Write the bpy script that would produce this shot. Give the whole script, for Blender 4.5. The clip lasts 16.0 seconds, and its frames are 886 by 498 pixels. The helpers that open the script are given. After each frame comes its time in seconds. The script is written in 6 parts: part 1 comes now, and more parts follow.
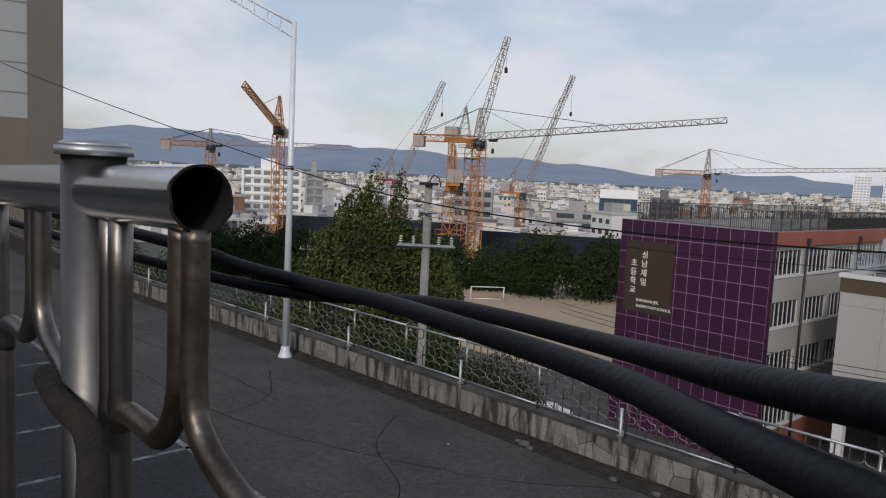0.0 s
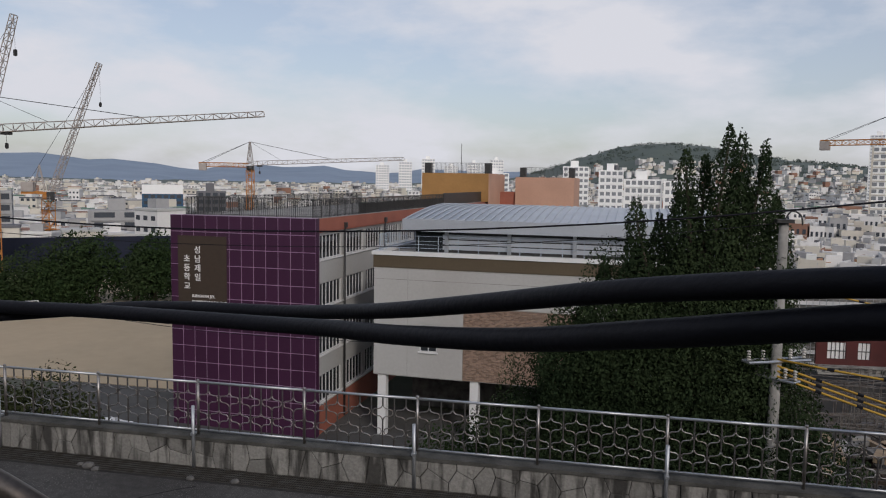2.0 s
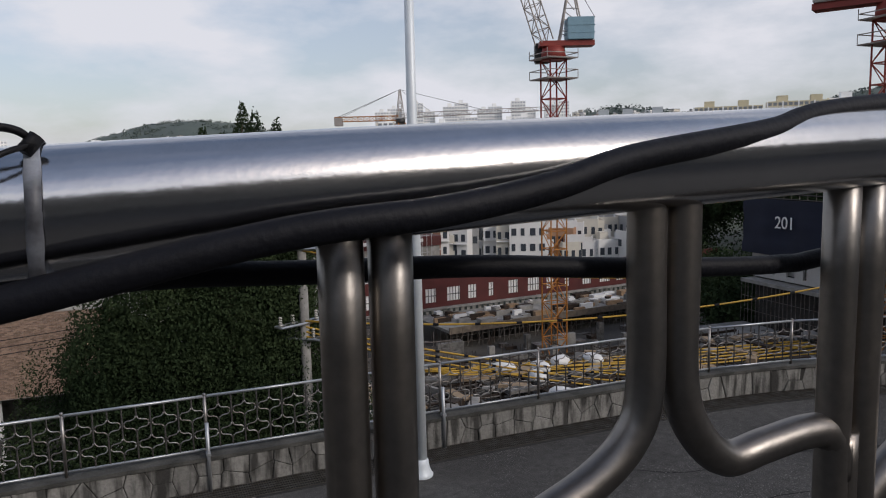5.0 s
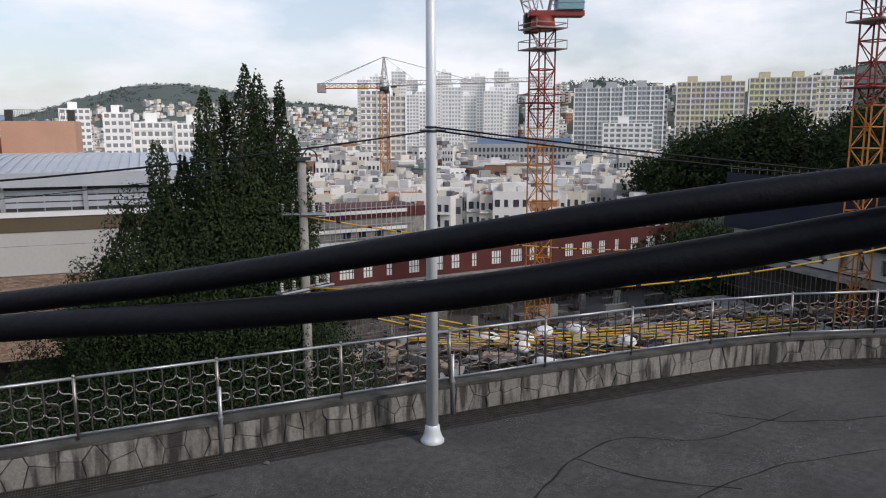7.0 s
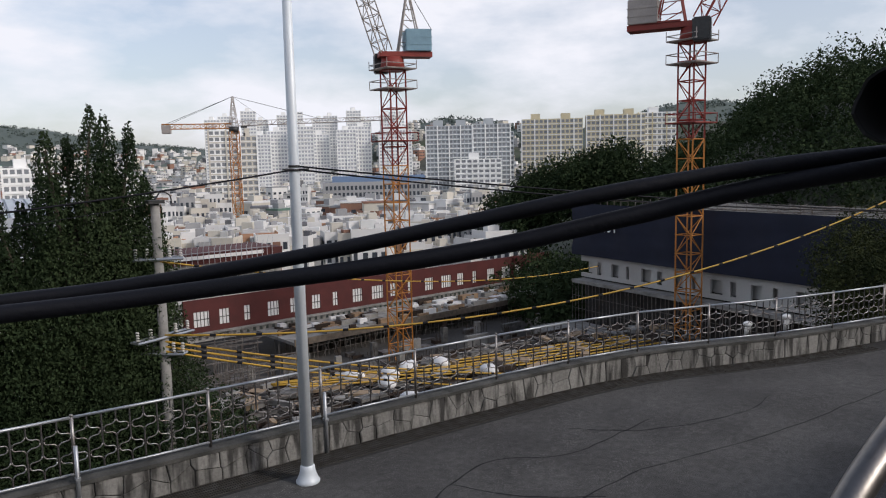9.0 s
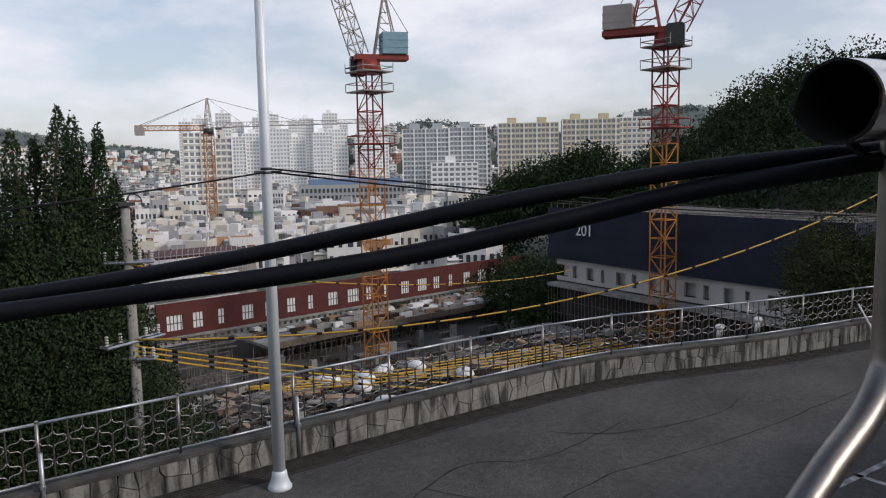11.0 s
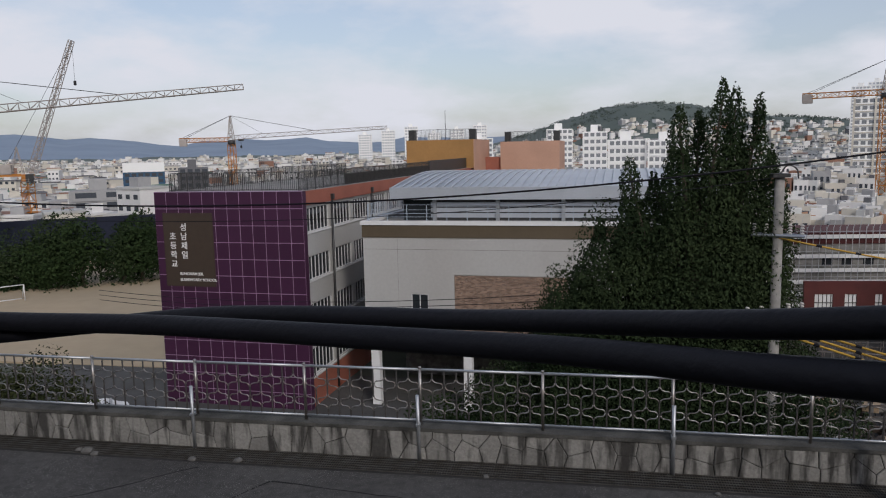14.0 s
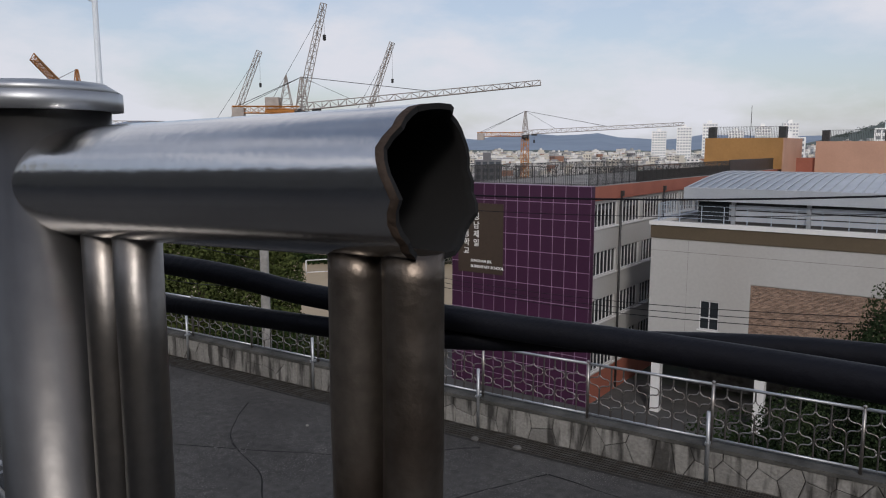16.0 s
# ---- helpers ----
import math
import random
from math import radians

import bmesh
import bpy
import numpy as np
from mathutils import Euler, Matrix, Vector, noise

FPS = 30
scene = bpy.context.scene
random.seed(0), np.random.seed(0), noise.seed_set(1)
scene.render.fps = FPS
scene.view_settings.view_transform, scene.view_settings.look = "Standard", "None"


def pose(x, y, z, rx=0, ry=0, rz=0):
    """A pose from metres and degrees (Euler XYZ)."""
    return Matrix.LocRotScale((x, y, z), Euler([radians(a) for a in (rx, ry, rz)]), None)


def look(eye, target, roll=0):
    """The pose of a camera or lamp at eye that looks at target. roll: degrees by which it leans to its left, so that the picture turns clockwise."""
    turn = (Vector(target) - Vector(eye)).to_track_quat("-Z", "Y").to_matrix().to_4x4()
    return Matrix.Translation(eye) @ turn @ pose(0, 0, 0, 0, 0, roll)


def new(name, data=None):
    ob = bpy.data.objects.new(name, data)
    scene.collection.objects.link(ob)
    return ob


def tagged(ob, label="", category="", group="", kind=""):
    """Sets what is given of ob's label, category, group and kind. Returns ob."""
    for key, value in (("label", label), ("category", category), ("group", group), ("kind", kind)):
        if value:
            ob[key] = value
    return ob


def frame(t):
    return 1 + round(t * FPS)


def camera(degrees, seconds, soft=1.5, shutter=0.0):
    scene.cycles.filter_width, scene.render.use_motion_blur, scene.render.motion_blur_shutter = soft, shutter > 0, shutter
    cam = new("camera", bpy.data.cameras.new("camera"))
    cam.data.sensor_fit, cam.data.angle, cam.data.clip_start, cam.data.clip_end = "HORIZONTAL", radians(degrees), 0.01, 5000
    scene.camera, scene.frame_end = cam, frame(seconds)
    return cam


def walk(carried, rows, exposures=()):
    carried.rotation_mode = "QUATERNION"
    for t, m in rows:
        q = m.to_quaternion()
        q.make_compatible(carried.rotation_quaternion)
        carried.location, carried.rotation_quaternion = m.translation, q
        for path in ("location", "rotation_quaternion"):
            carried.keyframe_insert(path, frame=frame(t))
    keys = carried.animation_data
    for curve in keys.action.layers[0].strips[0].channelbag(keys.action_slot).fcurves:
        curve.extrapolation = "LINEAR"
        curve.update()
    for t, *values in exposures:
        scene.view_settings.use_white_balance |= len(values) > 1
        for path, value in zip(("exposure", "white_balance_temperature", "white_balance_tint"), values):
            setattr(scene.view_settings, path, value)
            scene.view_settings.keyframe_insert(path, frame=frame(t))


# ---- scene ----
cam = camera(61.9, 16.0, soft=1.1)
PATH = [
    (0, (6.853, 0.755, 5.056), (5.423, 2.140, 4.856), 2.8),
    (0.5, (6.876, 0.753, 5.055), (5.510, 2.201, 4.858), 2.3),
    (1, (6.835, 0.689, 5.076), (5.702, 2.324, 4.864), 2.0),
    (1.5, (6.769, 0.611, 5.029), (5.947, 2.423, 4.824), 1.0),
    (2, (6.899, 0.469, 5.088), (6.486, 2.418, 4.908), 0.9),
    (2.5, (6.987, 0.381, 5.119), (6.773, 2.362, 4.942), 1.0),
    (3, (7.081, 0.351, 5.124), (7.178, 2.342, 4.959), 1.1),
    (3.5, (7.151, 0.327, 5.124), (7.459, 2.297, 4.974), -0.1),
    (4, (7.206, 0.314, 5.121), (7.726, 2.238, 4.953), -1.4),
    (4.5, (7.260, 0.310, 5.125), (7.991, 2.160, 4.915), -1.9),
    (7, (6.716, 0.612, 5.068), (7.526, 2.412, 4.744), -0.1),
    (7.5, (6.624, 0.571, 5.064), (7.603, 2.291, 4.779), -0.1),
    (8, (6.451, 0.442, 5.064), (7.587, 2.072, 4.826), -1.0),
    (10.5, (6.538, 0.462, 5.056), (7.698, 2.076, 4.833), -1.5),
    (11, (6.54, 0.459, 5.058), (7.739, 2.044, 4.837), -1.0),
    (11.5, (6.520, 0.451, 5.056), (7.632, 2.100, 4.848), -0.4),
    (12, (6.534, 0.448, 5.085), (7.462, 2.207, 4.868), -1.7),
    (12.5, (6.616, 0.491, 5.101), (7.233, 2.371, 4.811), 0.1),
    (13, (6.640, 0.593, 5.073), (6.971, 2.548, 4.807), 0.3),
    (13.2, (6.681, 0.563, 5.077), (6.887, 2.538, 4.839), -0.0),
    (13.5, (6.690, 0.625, 5.075), (6.606, 2.610, 4.850), -0.1),
    (14, (6.681, 0.683, 5.066), (6.305, 2.629, 4.799), -1.2),
    (14.5, (6.599, 0.770, 5.042), (6.045, 2.672, 4.769), -1.4),
    (15, (6.535, 0.807, 5.035), (5.786, 2.644, 4.779), -1.9),
    (15.2, (6.484, 0.832, 5.027), (5.68, 2.645, 4.768), -3.1),
    (15.5, (6.470, 0.820, 5.033), (5.544, 2.573, 4.772), -1.1),
    (16, (6.446, 0.809, 5.040), (5.372, 2.475, 4.769), 0.1),
]
walk(cam, [(t, look(eye, target, roll)) for t, eye, target, roll in PATH], [(0, -0.18, 6420, 14), (2.5, -0.24, 6420, 14), (4.5, -0.2, 6420, 14), (7, 0.24, 6420, 14), (8, 0.2, 6420, 14), (10.5, 0.1, 6420, 14), (12.5, -0.06, 6300, 14), (14.5, -0.2, 6300, 14), (16, -0.18, 6350, 14)])

# ---- sky and sun ----
world = bpy.data.worlds.new("sky")
scene.world = world
world.use_nodes = True
wn, wl = world.node_tree.nodes, world.node_tree.links
wn.clear()
w_out = wn.new("ShaderNodeOutputWorld")
w_bg = wn.new("ShaderNodeBackground")
w_sky = wn.new("ShaderNodeTexSky")
w_sky.sky_type = "NISHITA"
w_sky.sun_disc = False
w_sky.sun_elevation = radians(30)
w_sky.sun_rotation = radians(149)
w_sky.air_density, w_sky.dust_density, w_sky.ozone_density = 1.0, 2.0, 1.0
w_co = wn.new("ShaderNodeTexCoord")
w_map = wn.new("ShaderNodeMapping")
w_map.inputs["Scale"].default_value = (1.0, 1.0, 2.6)
w_n = wn.new("ShaderNodeTexNoise")
w_n.inputs["Scale"].default_value = 3.2
w_n.inputs["Detail"].default_value = 9.0
w_n.inputs["Roughness"].default_value = 0.55
w_r = wn.new("ShaderNodeValToRGB")
w_r.color_ramp.elements[0].position, w_r.color_ramp.elements[1].position = 0.42, 0.61
w_r.color_ramp.elements[0].color = (0.34, 0.34, 0.34, 1)
w_r.color_ramp.elements[1].color = (0.98, 0.98, 0.98, 1)
w_gain = wn.new("ShaderNodeMix")
w_gain.data_type, w_gain.blend_type = "RGBA", "MULTIPLY"
w_gain.inputs[0].default_value = 1.0
w_gain.inputs[7].default_value = (0.125, 0.125, 0.125, 1)
w_mix = wn.new("ShaderNodeMix")
w_mix.data_type = "RGBA"
w_mix.inputs[7].default_value = (0.80, 0.82, 0.86, 1)
wl.new(w_co.outputs["Generated"], w_map.inputs["Vector"])
wl.new(w_map.outputs[0], w_n.inputs["Vector"])
wl.new(w_n.outputs["Fac"], w_r.inputs[0])
wl.new(w_sky.outputs[0], w_gain.inputs[6])
# the cloud thins out towards a blue zenith
w_sep, w_up, w_thin = wn.new("ShaderNodeSeparateXYZ"), wn.new("ShaderNodeMapRange"), wn.new("ShaderNodeMath")
w_up.interpolation_type = "SMOOTHSTEP"
w_up.inputs[1].default_value, w_up.inputs[2].default_value, w_up.inputs[3].default_value, w_up.inputs[4].default_value = 0.48, 0.85, 1.0, 0.12
w_thin.operation = "MULTIPLY"
wl.new(w_co.outputs["Generated"], w_sep.inputs[0])
wl.new(w_sep.outputs["Z"], w_up.inputs[0])
wl.new(w_r.outputs[0], w_thin.inputs[0])
wl.new(w_up.outputs[0], w_thin.inputs[1])
wl.new(w_thin.outputs[0], w_mix.inputs[0])
wl.new(w_gain.outputs[2], w_mix.inputs[6])
wl.new(w_mix.outputs[2], w_bg.inputs[0])
w_bg.inputs[1].default_value = 1.0
wl.new(w_bg.outputs[0], w_out.inputs[0])

sun_data = bpy.data.lights.new("sun", "SUN")
sun_data.energy, sun_data.angle, sun_data.color = 1.5, radians(8), (1.0, 0.95, 0.87)
sun = new("sun", sun_data)
sun.matrix_world = look((0, 0, 36), (-30, 50, 0))


# ---- materials ----
def material(name, colour, rough=0.7, metal=0.0, vary=0.25, scale=3.0, bump=0.0, bump_scale=40.0, second=None, coat=0.0, streak=0.0, objects=0.0, gloss=0.5, edge=(0.38, 0.68)):
    """Grain at two sizes over a base colour, with fine relief; second: the colour of the large stains; streak: runs of dirt down upright faces."""
    m = bpy.data.materials.new(name)
    m.use_nodes = True
    n, l = m.node_tree.nodes, m.node_tree.links
    b = n["Principled BSDF"]
    b.inputs["Roughness"].default_value, b.inputs["Metallic"].default_value = rough, metal
    b.inputs["Coat Weight"].default_value = coat
    b.inputs["Specular IOR Level"].default_value = gloss
    co = n.new("ShaderNodeTexCoord")
    big, fine = n.new("ShaderNodeTexNoise"), n.new("ShaderNodeTexNoise")
    big.inputs["Scale"].default_value, fine.inputs["Scale"].default_value = scale, scale * 14
    big.inputs["Detail"].default_value, fine.inputs["Detail"].default_value = 6, 3
    l.new(co.outputs["Object"], big.inputs["Vector"])
    l.new(co.outputs["Object"], fine.inputs["Vector"])
    mix = n.new("ShaderNodeMix")
    mix.data_type = "RGBA"
    other = second or tuple(c * (1 - vary) for c in colour)
    mix.inputs[6].default_value, mix.inputs[7].default_value = (*colour, 1), (*other, 1)
    ramp = n.new("ShaderNodeMapRange")
    ramp.inputs[1].default_value, ramp.inputs[2].default_value = edge
    if streak:
        mp = n.new("ShaderNodeMapping")
        mp.inputs["Scale"].default_value = (streak, streak, 0.15 * streak)
        l.new(co.outputs["Object"], mp.inputs["Vector"])
        l.new(mp.outputs[0], big.inputs["Vector"])
    l.new(big.outputs["Fac"], ramp.inputs[0])
    l.new(ramp.outputs[0], mix.inputs[0])
    grain = n.new("ShaderNodeMix")
    grain.data_type, grain.blend_type = "RGBA", "MULTIPLY"
    grain.inputs[0].default_value = 1.0
    g2 = n.new("ShaderNodeMapRange")
    g2.inputs[3].default_value, g2.inputs[4].default_value = 1 - vary * 0.8, 1 + vary * 0.8
    l.new(fine.outputs["Fac"], g2.inputs[0])
    l.new(mix.outputs[2], grain.inputs[6])
    l.new(g2.outputs[0], grain.inputs[7])
    last = grain.outputs[2]
    if objects:
        info, hsv = n.new("ShaderNodeObjectInfo"), n.new("ShaderNodeHueSaturation")
        v = n.new("ShaderNodeMapRange")
        v.inputs[3].default_value, v.inputs[4].default_value = 1 - objects, 1 + objects
        l.new(info.outputs["Random"], v.inputs[0])
        l.new(v.outputs[0], hsv.inputs["Value"])
        l.new(last, hsv.inputs["Color"])
        last = hsv.outputs[0]
    l.new(last, b.inputs["Base Color"])
    if bump:
        bn, bp = n.new("ShaderNodeTexNoise"), n.new("ShaderNodeBump")
        bn.inputs["Scale"].default_value, bn.inputs["Detail"].default_value = bump_scale, 5
        bp.inputs["Strength"].default_value, bp.inputs["Distance"].default_value = bump, 0.02
        l.new(co.outputs["Object"], bn.inputs["Vector"])
        l.new(bn.outputs["Fac"], bp.inputs["Height"])
        l.new(bp.outputs[0], b.inputs["Normal"])
    return m


def islands(m, amount):
    """Give each joined piece its own shade."""
    n, l = m.node_tree.nodes, m.node_tree.links
    b = n["Principled BSDF"]
    src = b.inputs["Base Color"].links[0].from_socket
    geo, hsv, v = n.new("ShaderNodeNewGeometry"), n.new("ShaderNodeHueSaturation"), n.new("ShaderNodeMapRange")
    v.inputs[3].default_value, v.inputs[4].default_value = 1 - amount, 1 + amount
    l.new(geo.outputs["Random Per Island"], v.inputs[0])
    l.new(v.outputs[0], hsv.inputs["Value"])
    l.new(src, hsv.inputs["Color"])
    l.new(hsv.outputs[0], b.inputs["Base Color"])
    return m


def speckle(m):
    """Pale chips of stone in the surface."""
    n, l = m.node_tree.nodes, m.node_tree.links
    b = n["Principled BSDF"]
    src = b.inputs["Base Color"].links[0].from_socket
    co = n.new("ShaderNodeTexCoord")
    v = n.new("ShaderNodeTexVoronoi")
    v.inputs["Scale"].default_value = 34
    big = n.new("ShaderNodeTexNoise")
    big.inputs["Scale"].default_value, big.inputs["Detail"].default_value = 0.9, 4
    r, r2, mul = n.new("ShaderNodeMapRange"), n.new("ShaderNodeMapRange"), n.new("ShaderNodeMath")
    r.inputs[1].default_value, r.inputs[2].default_value, r.inputs[3].default_value, r.inputs[4].default_value = 0.10, 0.30, 1.0, 0.0
    r2.inputs[1].default_value, r2.inputs[2].default_value = 0.36, 0.66
    mul.operation = "MULTIPLY"
    mix = n.new("ShaderNodeMix")
    mix.data_type = "RGBA"
    mix.inputs[7].default_value = (0.32, 0.31, 0.29, 1)
    l.new(co.outputs["Object"], v.inputs["Vector"])
    l.new(co.outputs["Object"], big.inputs["Vector"])
    l.new(v.outputs["Distance"], r.inputs[0])
    l.new(big.outputs["Fac"], r2.inputs[0])
    l.new(r.outputs[0], mul.inputs[0])
    l.new(r2.outputs[0], mul.inputs[1])
    l.new(mul.outputs[0], mix.inputs[0])
    l.new(src, mix.inputs[6])
    l.new(mix.outputs[2], b.inputs["Base Color"])
    return m


M_ASPHALT = speckle(material("asphalt", (0.046, 0.0435, 0.0405), 0.9, vary=0.8, scale=0.5, bump=1.0, bump_scale=38, second=(0.074, 0.071, 0.066)))
M_PATCH = islands(material("road_grit", (0.15, 0.145, 0.135), 0.92, vary=0.4, scale=3.0, second=(0.10, 0.097, 0.09)), 0.4)
M_CONC = material("concrete", (0.30, 0.29, 0.27), 0.9, vary=0.35, scale=0.8, bump=0.25, bump_scale=25, second=(0.17, 0.165, 0.15))
M_CONC_DIRTY = material("weathered_concrete", (0.16, 0.155, 0.145), 0.92, vary=0.45, scale=1.6, bump=0.4, bump_scale=30, second=(0.06, 0.058, 0.054))
M_STONE = material("wall_stone", (0.215, 0.209, 0.192), 0.95, vary=0.5, scale=1.5, bump=0.9, bump_scale=16, second=(0.045, 0.043, 0.039), streak=3.6, objects=0.22, edge=(0.46, 0.60))
M_STEEL = material("stainless_steel", (0.72, 0.71, 0.70), 0.16, 1.0, vary=0.10, scale=6, bump=0.02, bump_scale=200)
M_RUST = material("burnt_steel", (0.060, 0.040, 0.028), 0.75, 0.4, vary=0.5, scale=18, bump=0.3, bump_scale=90, second=(0.022, 0.016, 0.012))
M_GALV = material("galvanised_steel", (0.50, 0.52, 0.54), 0.45, 0.8, vary=0.15, scale=4)
M_FENCE = material("fence_steel", (0.33, 0.32, 0.31), 0.4, 0.85, vary=0.35, scale=5, second=(0.16, 0.13, 0.11))
M_POLE = material("pole_paint", (0.72, 0.77, 0.80), 0.45, 0.1, vary=0.08, scale=2)
M_CABLE = material("cable_rubber", (0.006, 0.0065, 0.010), 0.6, gloss=0.25, vary=0.25, scale=20, bump=0.1, bump_scale=200)
M_TAPE = material("black_tape", (0.006, 0.006, 0.008), 0.6, gloss=0.25, vary=0.3, scale=20, bump=0.3, bump_scale=60)
M_STRAP = material("worn_strap", (0.30, 0.32, 0.36), 0.5, vary=0.4, scale=30, second=(0.03, 0.03, 0.035))
M_PURPLE = material("purple_panel", (0.054, 0.015, 0.045), 0.45, vary=0.12, scale=0.6, objects=0.10)
M_JOINT = material("panel_joint", (0.40, 0.28, 0.40), 0.7, vary=0.1)
M_SIGN = material("brown_sign", (0.055, 0.038, 0.026), 0.6, vary=0.1)
M_LETTER = material("sign_letter", (0.80, 0.80, 0.78), 0.5, vary=0.03)
M_RENDER = material("pale_render", (0.45, 0.45, 0.435), 0.88, vary=0.10, scale=0.35, bump=0.08, streak=0.5, second=(0.40, 0.39, 0.37))
M_WHITE = material("white_paint", (0.74, 0.74, 0.73), 0.6, vary=0.06, scale=0.6)
M_BROWN = material("brown_band", (0.10, 0.075, 0.045), 0.7, vary=0.12, scale=0.5)
M_REDBAND = material("terracotta_paint", (0.34, 0.115, 0.075), 0.75, vary=0.15, scale=0.4)
M_ORANGE = material("ochre_paint", (0.36, 0.19, 0.06), 0.75, vary=0.15, scale=0.3)
M_PINK = material("salmon_paint", (0.52, 0.31, 0.22), 0.8, vary=0.10, scale=0.3)
M_ROOF = material("metal_roof", (0.50, 0.53, 0.57), 0.4, 0.35, vary=0.10, scale=0.5)
M_BRICK = material("brick", (0.31, 0.215, 0.16), 0.88, vary=0.25, scale=3, bump=0.2, bump_scale=50)
M_GLASS = material("window_glass", (0.03, 0.035, 0.04), 0.06, 0.0, vary=0.2, scale=0.6, coat=0.5)
M_FRAME = material("window_frame", (0.62, 0.62, 0.62), 0.5, vary=0.05)
M_DARKMETAL = material("dark_metal", (0.06, 0.06, 0.06), 0.5, 0.5, vary=0.2)
M_SAND = material("sand_field", (0.44, 0.35, 0.235), 0.95, vary=0.10, scale=0.05, bump=0.1, second=(0.38, 0.31, 0.21))
M_GROUND = material("ground", (0.085, 0.085, 0.07), 0.95, vary=0.4, scale=0.05, second=(0.05, 0.07, 0.035))
M_LEAF = islands(material("leaf", (0.032, 0.052, 0.020), 0.9, gloss=0.05, vary=0.25, scale=0.8, second=(0.020, 0.036, 0.014)), 0.2)
M_JUNIPER = islands(material("juniper_leaf", (0.040, 0.058, 0.026), 0.9, gloss=0.05, vary=0.25, scale=0.45, second=(0.022, 0.036, 0.017)), 0.10)
M_BARK = material("bark", (0.07, 0.055, 0.04), 0.95, vary=0.4, scale=6, bump=0.6, bump_scale=18)
M_CYELLOW = material("crane_yellow", (0.50, 0.20, 0.035), 0.55, 0.1, vary=0.25, scale=0.6)
M_CRED = material("crane_red", (0.27, 0.040, 0.028), 0.55, 0.1, vary=0.25, scale=0.6)
M_CGREY = material("crane_grey", (0.40, 0.36, 0.33), 0.6, 0.2, vary=0.2, scale=0.6)
M_CBLUE = material("ballast_blue", (0.22, 0.36, 0.44), 0.6, vary=0.2, scale=0.5)
M_FORM = material("red_formwork", (0.085, 0.014, 0.012), 0.7, vary=0.25, scale=0.5)
M_NET = material("navy_net", (0.012, 0.016, 0.035), 0.9, vary=0.2, scale=0.5)
# Distance haze is mixed into these two base colours; the air is clear.
M_HILL_HAZED = material("hazed_wooded_hill", (0.100, 0.125, 0.108), 0.95, vary=0.2, scale=0.02, second=(0.080, 0.104, 0.094))
M_FAR_HAZED = material("hazed_far_mountain", (0.235, 0.30, 0.385), 1.0, vary=0.08, scale=0.004, second=(0.195, 0.255, 0.335))


# ---- mesh helpers ----
def obj(name, bm, mat, parent=None, label="", smooth=False):
    me = bpy.data.meshes.new(name)
    bm.to_mesh(me)
    bm.free()
    for m in (mat if isinstance(mat, (list, tuple)) else [mat]):
        me.materials.append(m)
    if smooth:
        for p in me.polygons:
            p.use_smooth = True
    ob = new(name, me)
    ob.parent = parent
    if label:
        ob["label"] = label
    return ob


def part(name, bm, mat, parent, label="", smooth=False):
    return obj(name, bm, mat, parent, label, smooth)


def same(name, me, parent, m):
    """One more piece on a mesh that is already built."""
    ob = new(name, me)
    ob.parent = parent
    ob.matrix_local = m
    return ob


def empty(name, m=None):
    ob = new(name)
    ob.empty_display_size = 0.2
    if m is not None:
        ob.matrix_world = m
    return ob


def box(bm, x0, y0, z0, x1, y1, z1, m=None, bevel=0.0, mat=0):
    r = bmesh.ops.create_cube(bm, size=1.0, matrix=Matrix.LocRotScale(((x0 + x1) / 2, (y0 + y1) / 2, (z0 + z1) / 2), None, (x1 - x0, y1 - y0, z1 - z0)))
    vs = r["verts"]
    fs = {f for v in vs for f in v.link_faces}
    for f in fs:
        f.material_index = mat
    if m is not None:
        bmesh.ops.transform(bm, matrix=m, verts=vs)
    if bevel:
        es = list({e for v in vs for e in v.link_edges})
        bmesh.ops.bevel(bm, geom=es, offset=bevel, segments=2, affect="EDGES")
    return bm


def boxes(name, items, mat, parent=None, label="", m=None):
    bm = bmesh.new()
    for it in items:
        box(bm, *it, m=m)
    return obj(name, bm, mat, parent, label)


def rod(bm, a, b, r, r2=None, n=8, mat=0):
    a, b = Vector(a), Vector(b)
    d = b - a
    q = d.to_track_quat("Z", "Y").to_matrix().to_4x4()
    res = bmesh.ops.create_cone(bm, cap_ends=True, segments=n, radius1=r, radius2=r if r2 is None else r2, depth=d.length, matrix=Matrix.Translation((a + b) / 2) @ q)
    for f in {f for v in res["verts"] for f in v.link_faces}:
        f.material_index = mat
        f.smooth = n > 6 and len(f.verts) == 4
    return res["verts"]


def sweep(bm, pts, r, n=10, cap=True, mat=0, radii=None):
    """A round tube along points."""
    pts = [Vector(p) for p in pts]
    rings = []
    side = None
    for i, p in enumerate(pts):
        d = (pts[min(i + 1, len(pts) - 1)] - pts[max(i - 1, 0)]).normalized()
        if side is None:
            side = d.orthogonal().normalized()
        side = (side - d * side.dot(d)).normalized()
        up = d.cross(side)
        rr = radii[i] if radii else r
        rings.append([bm.verts.new(p + (side * math.cos(k * math.tau / n) + up * math.sin(k * math.tau / n)) * rr) for k in range(n)])
    for a, b in zip(rings, rings[1:]):
        for k in range(n):
            f = bm.faces.new((a[k], a[(k + 1) % n], b[(k + 1) % n], b[k]))
            f.smooth, f.material_index = True, mat
    if cap:
        bm.faces.new(rings[0][::-1]).material_index = mat
        bm.faces.new(rings[-1]).material_index = mat
    return rings


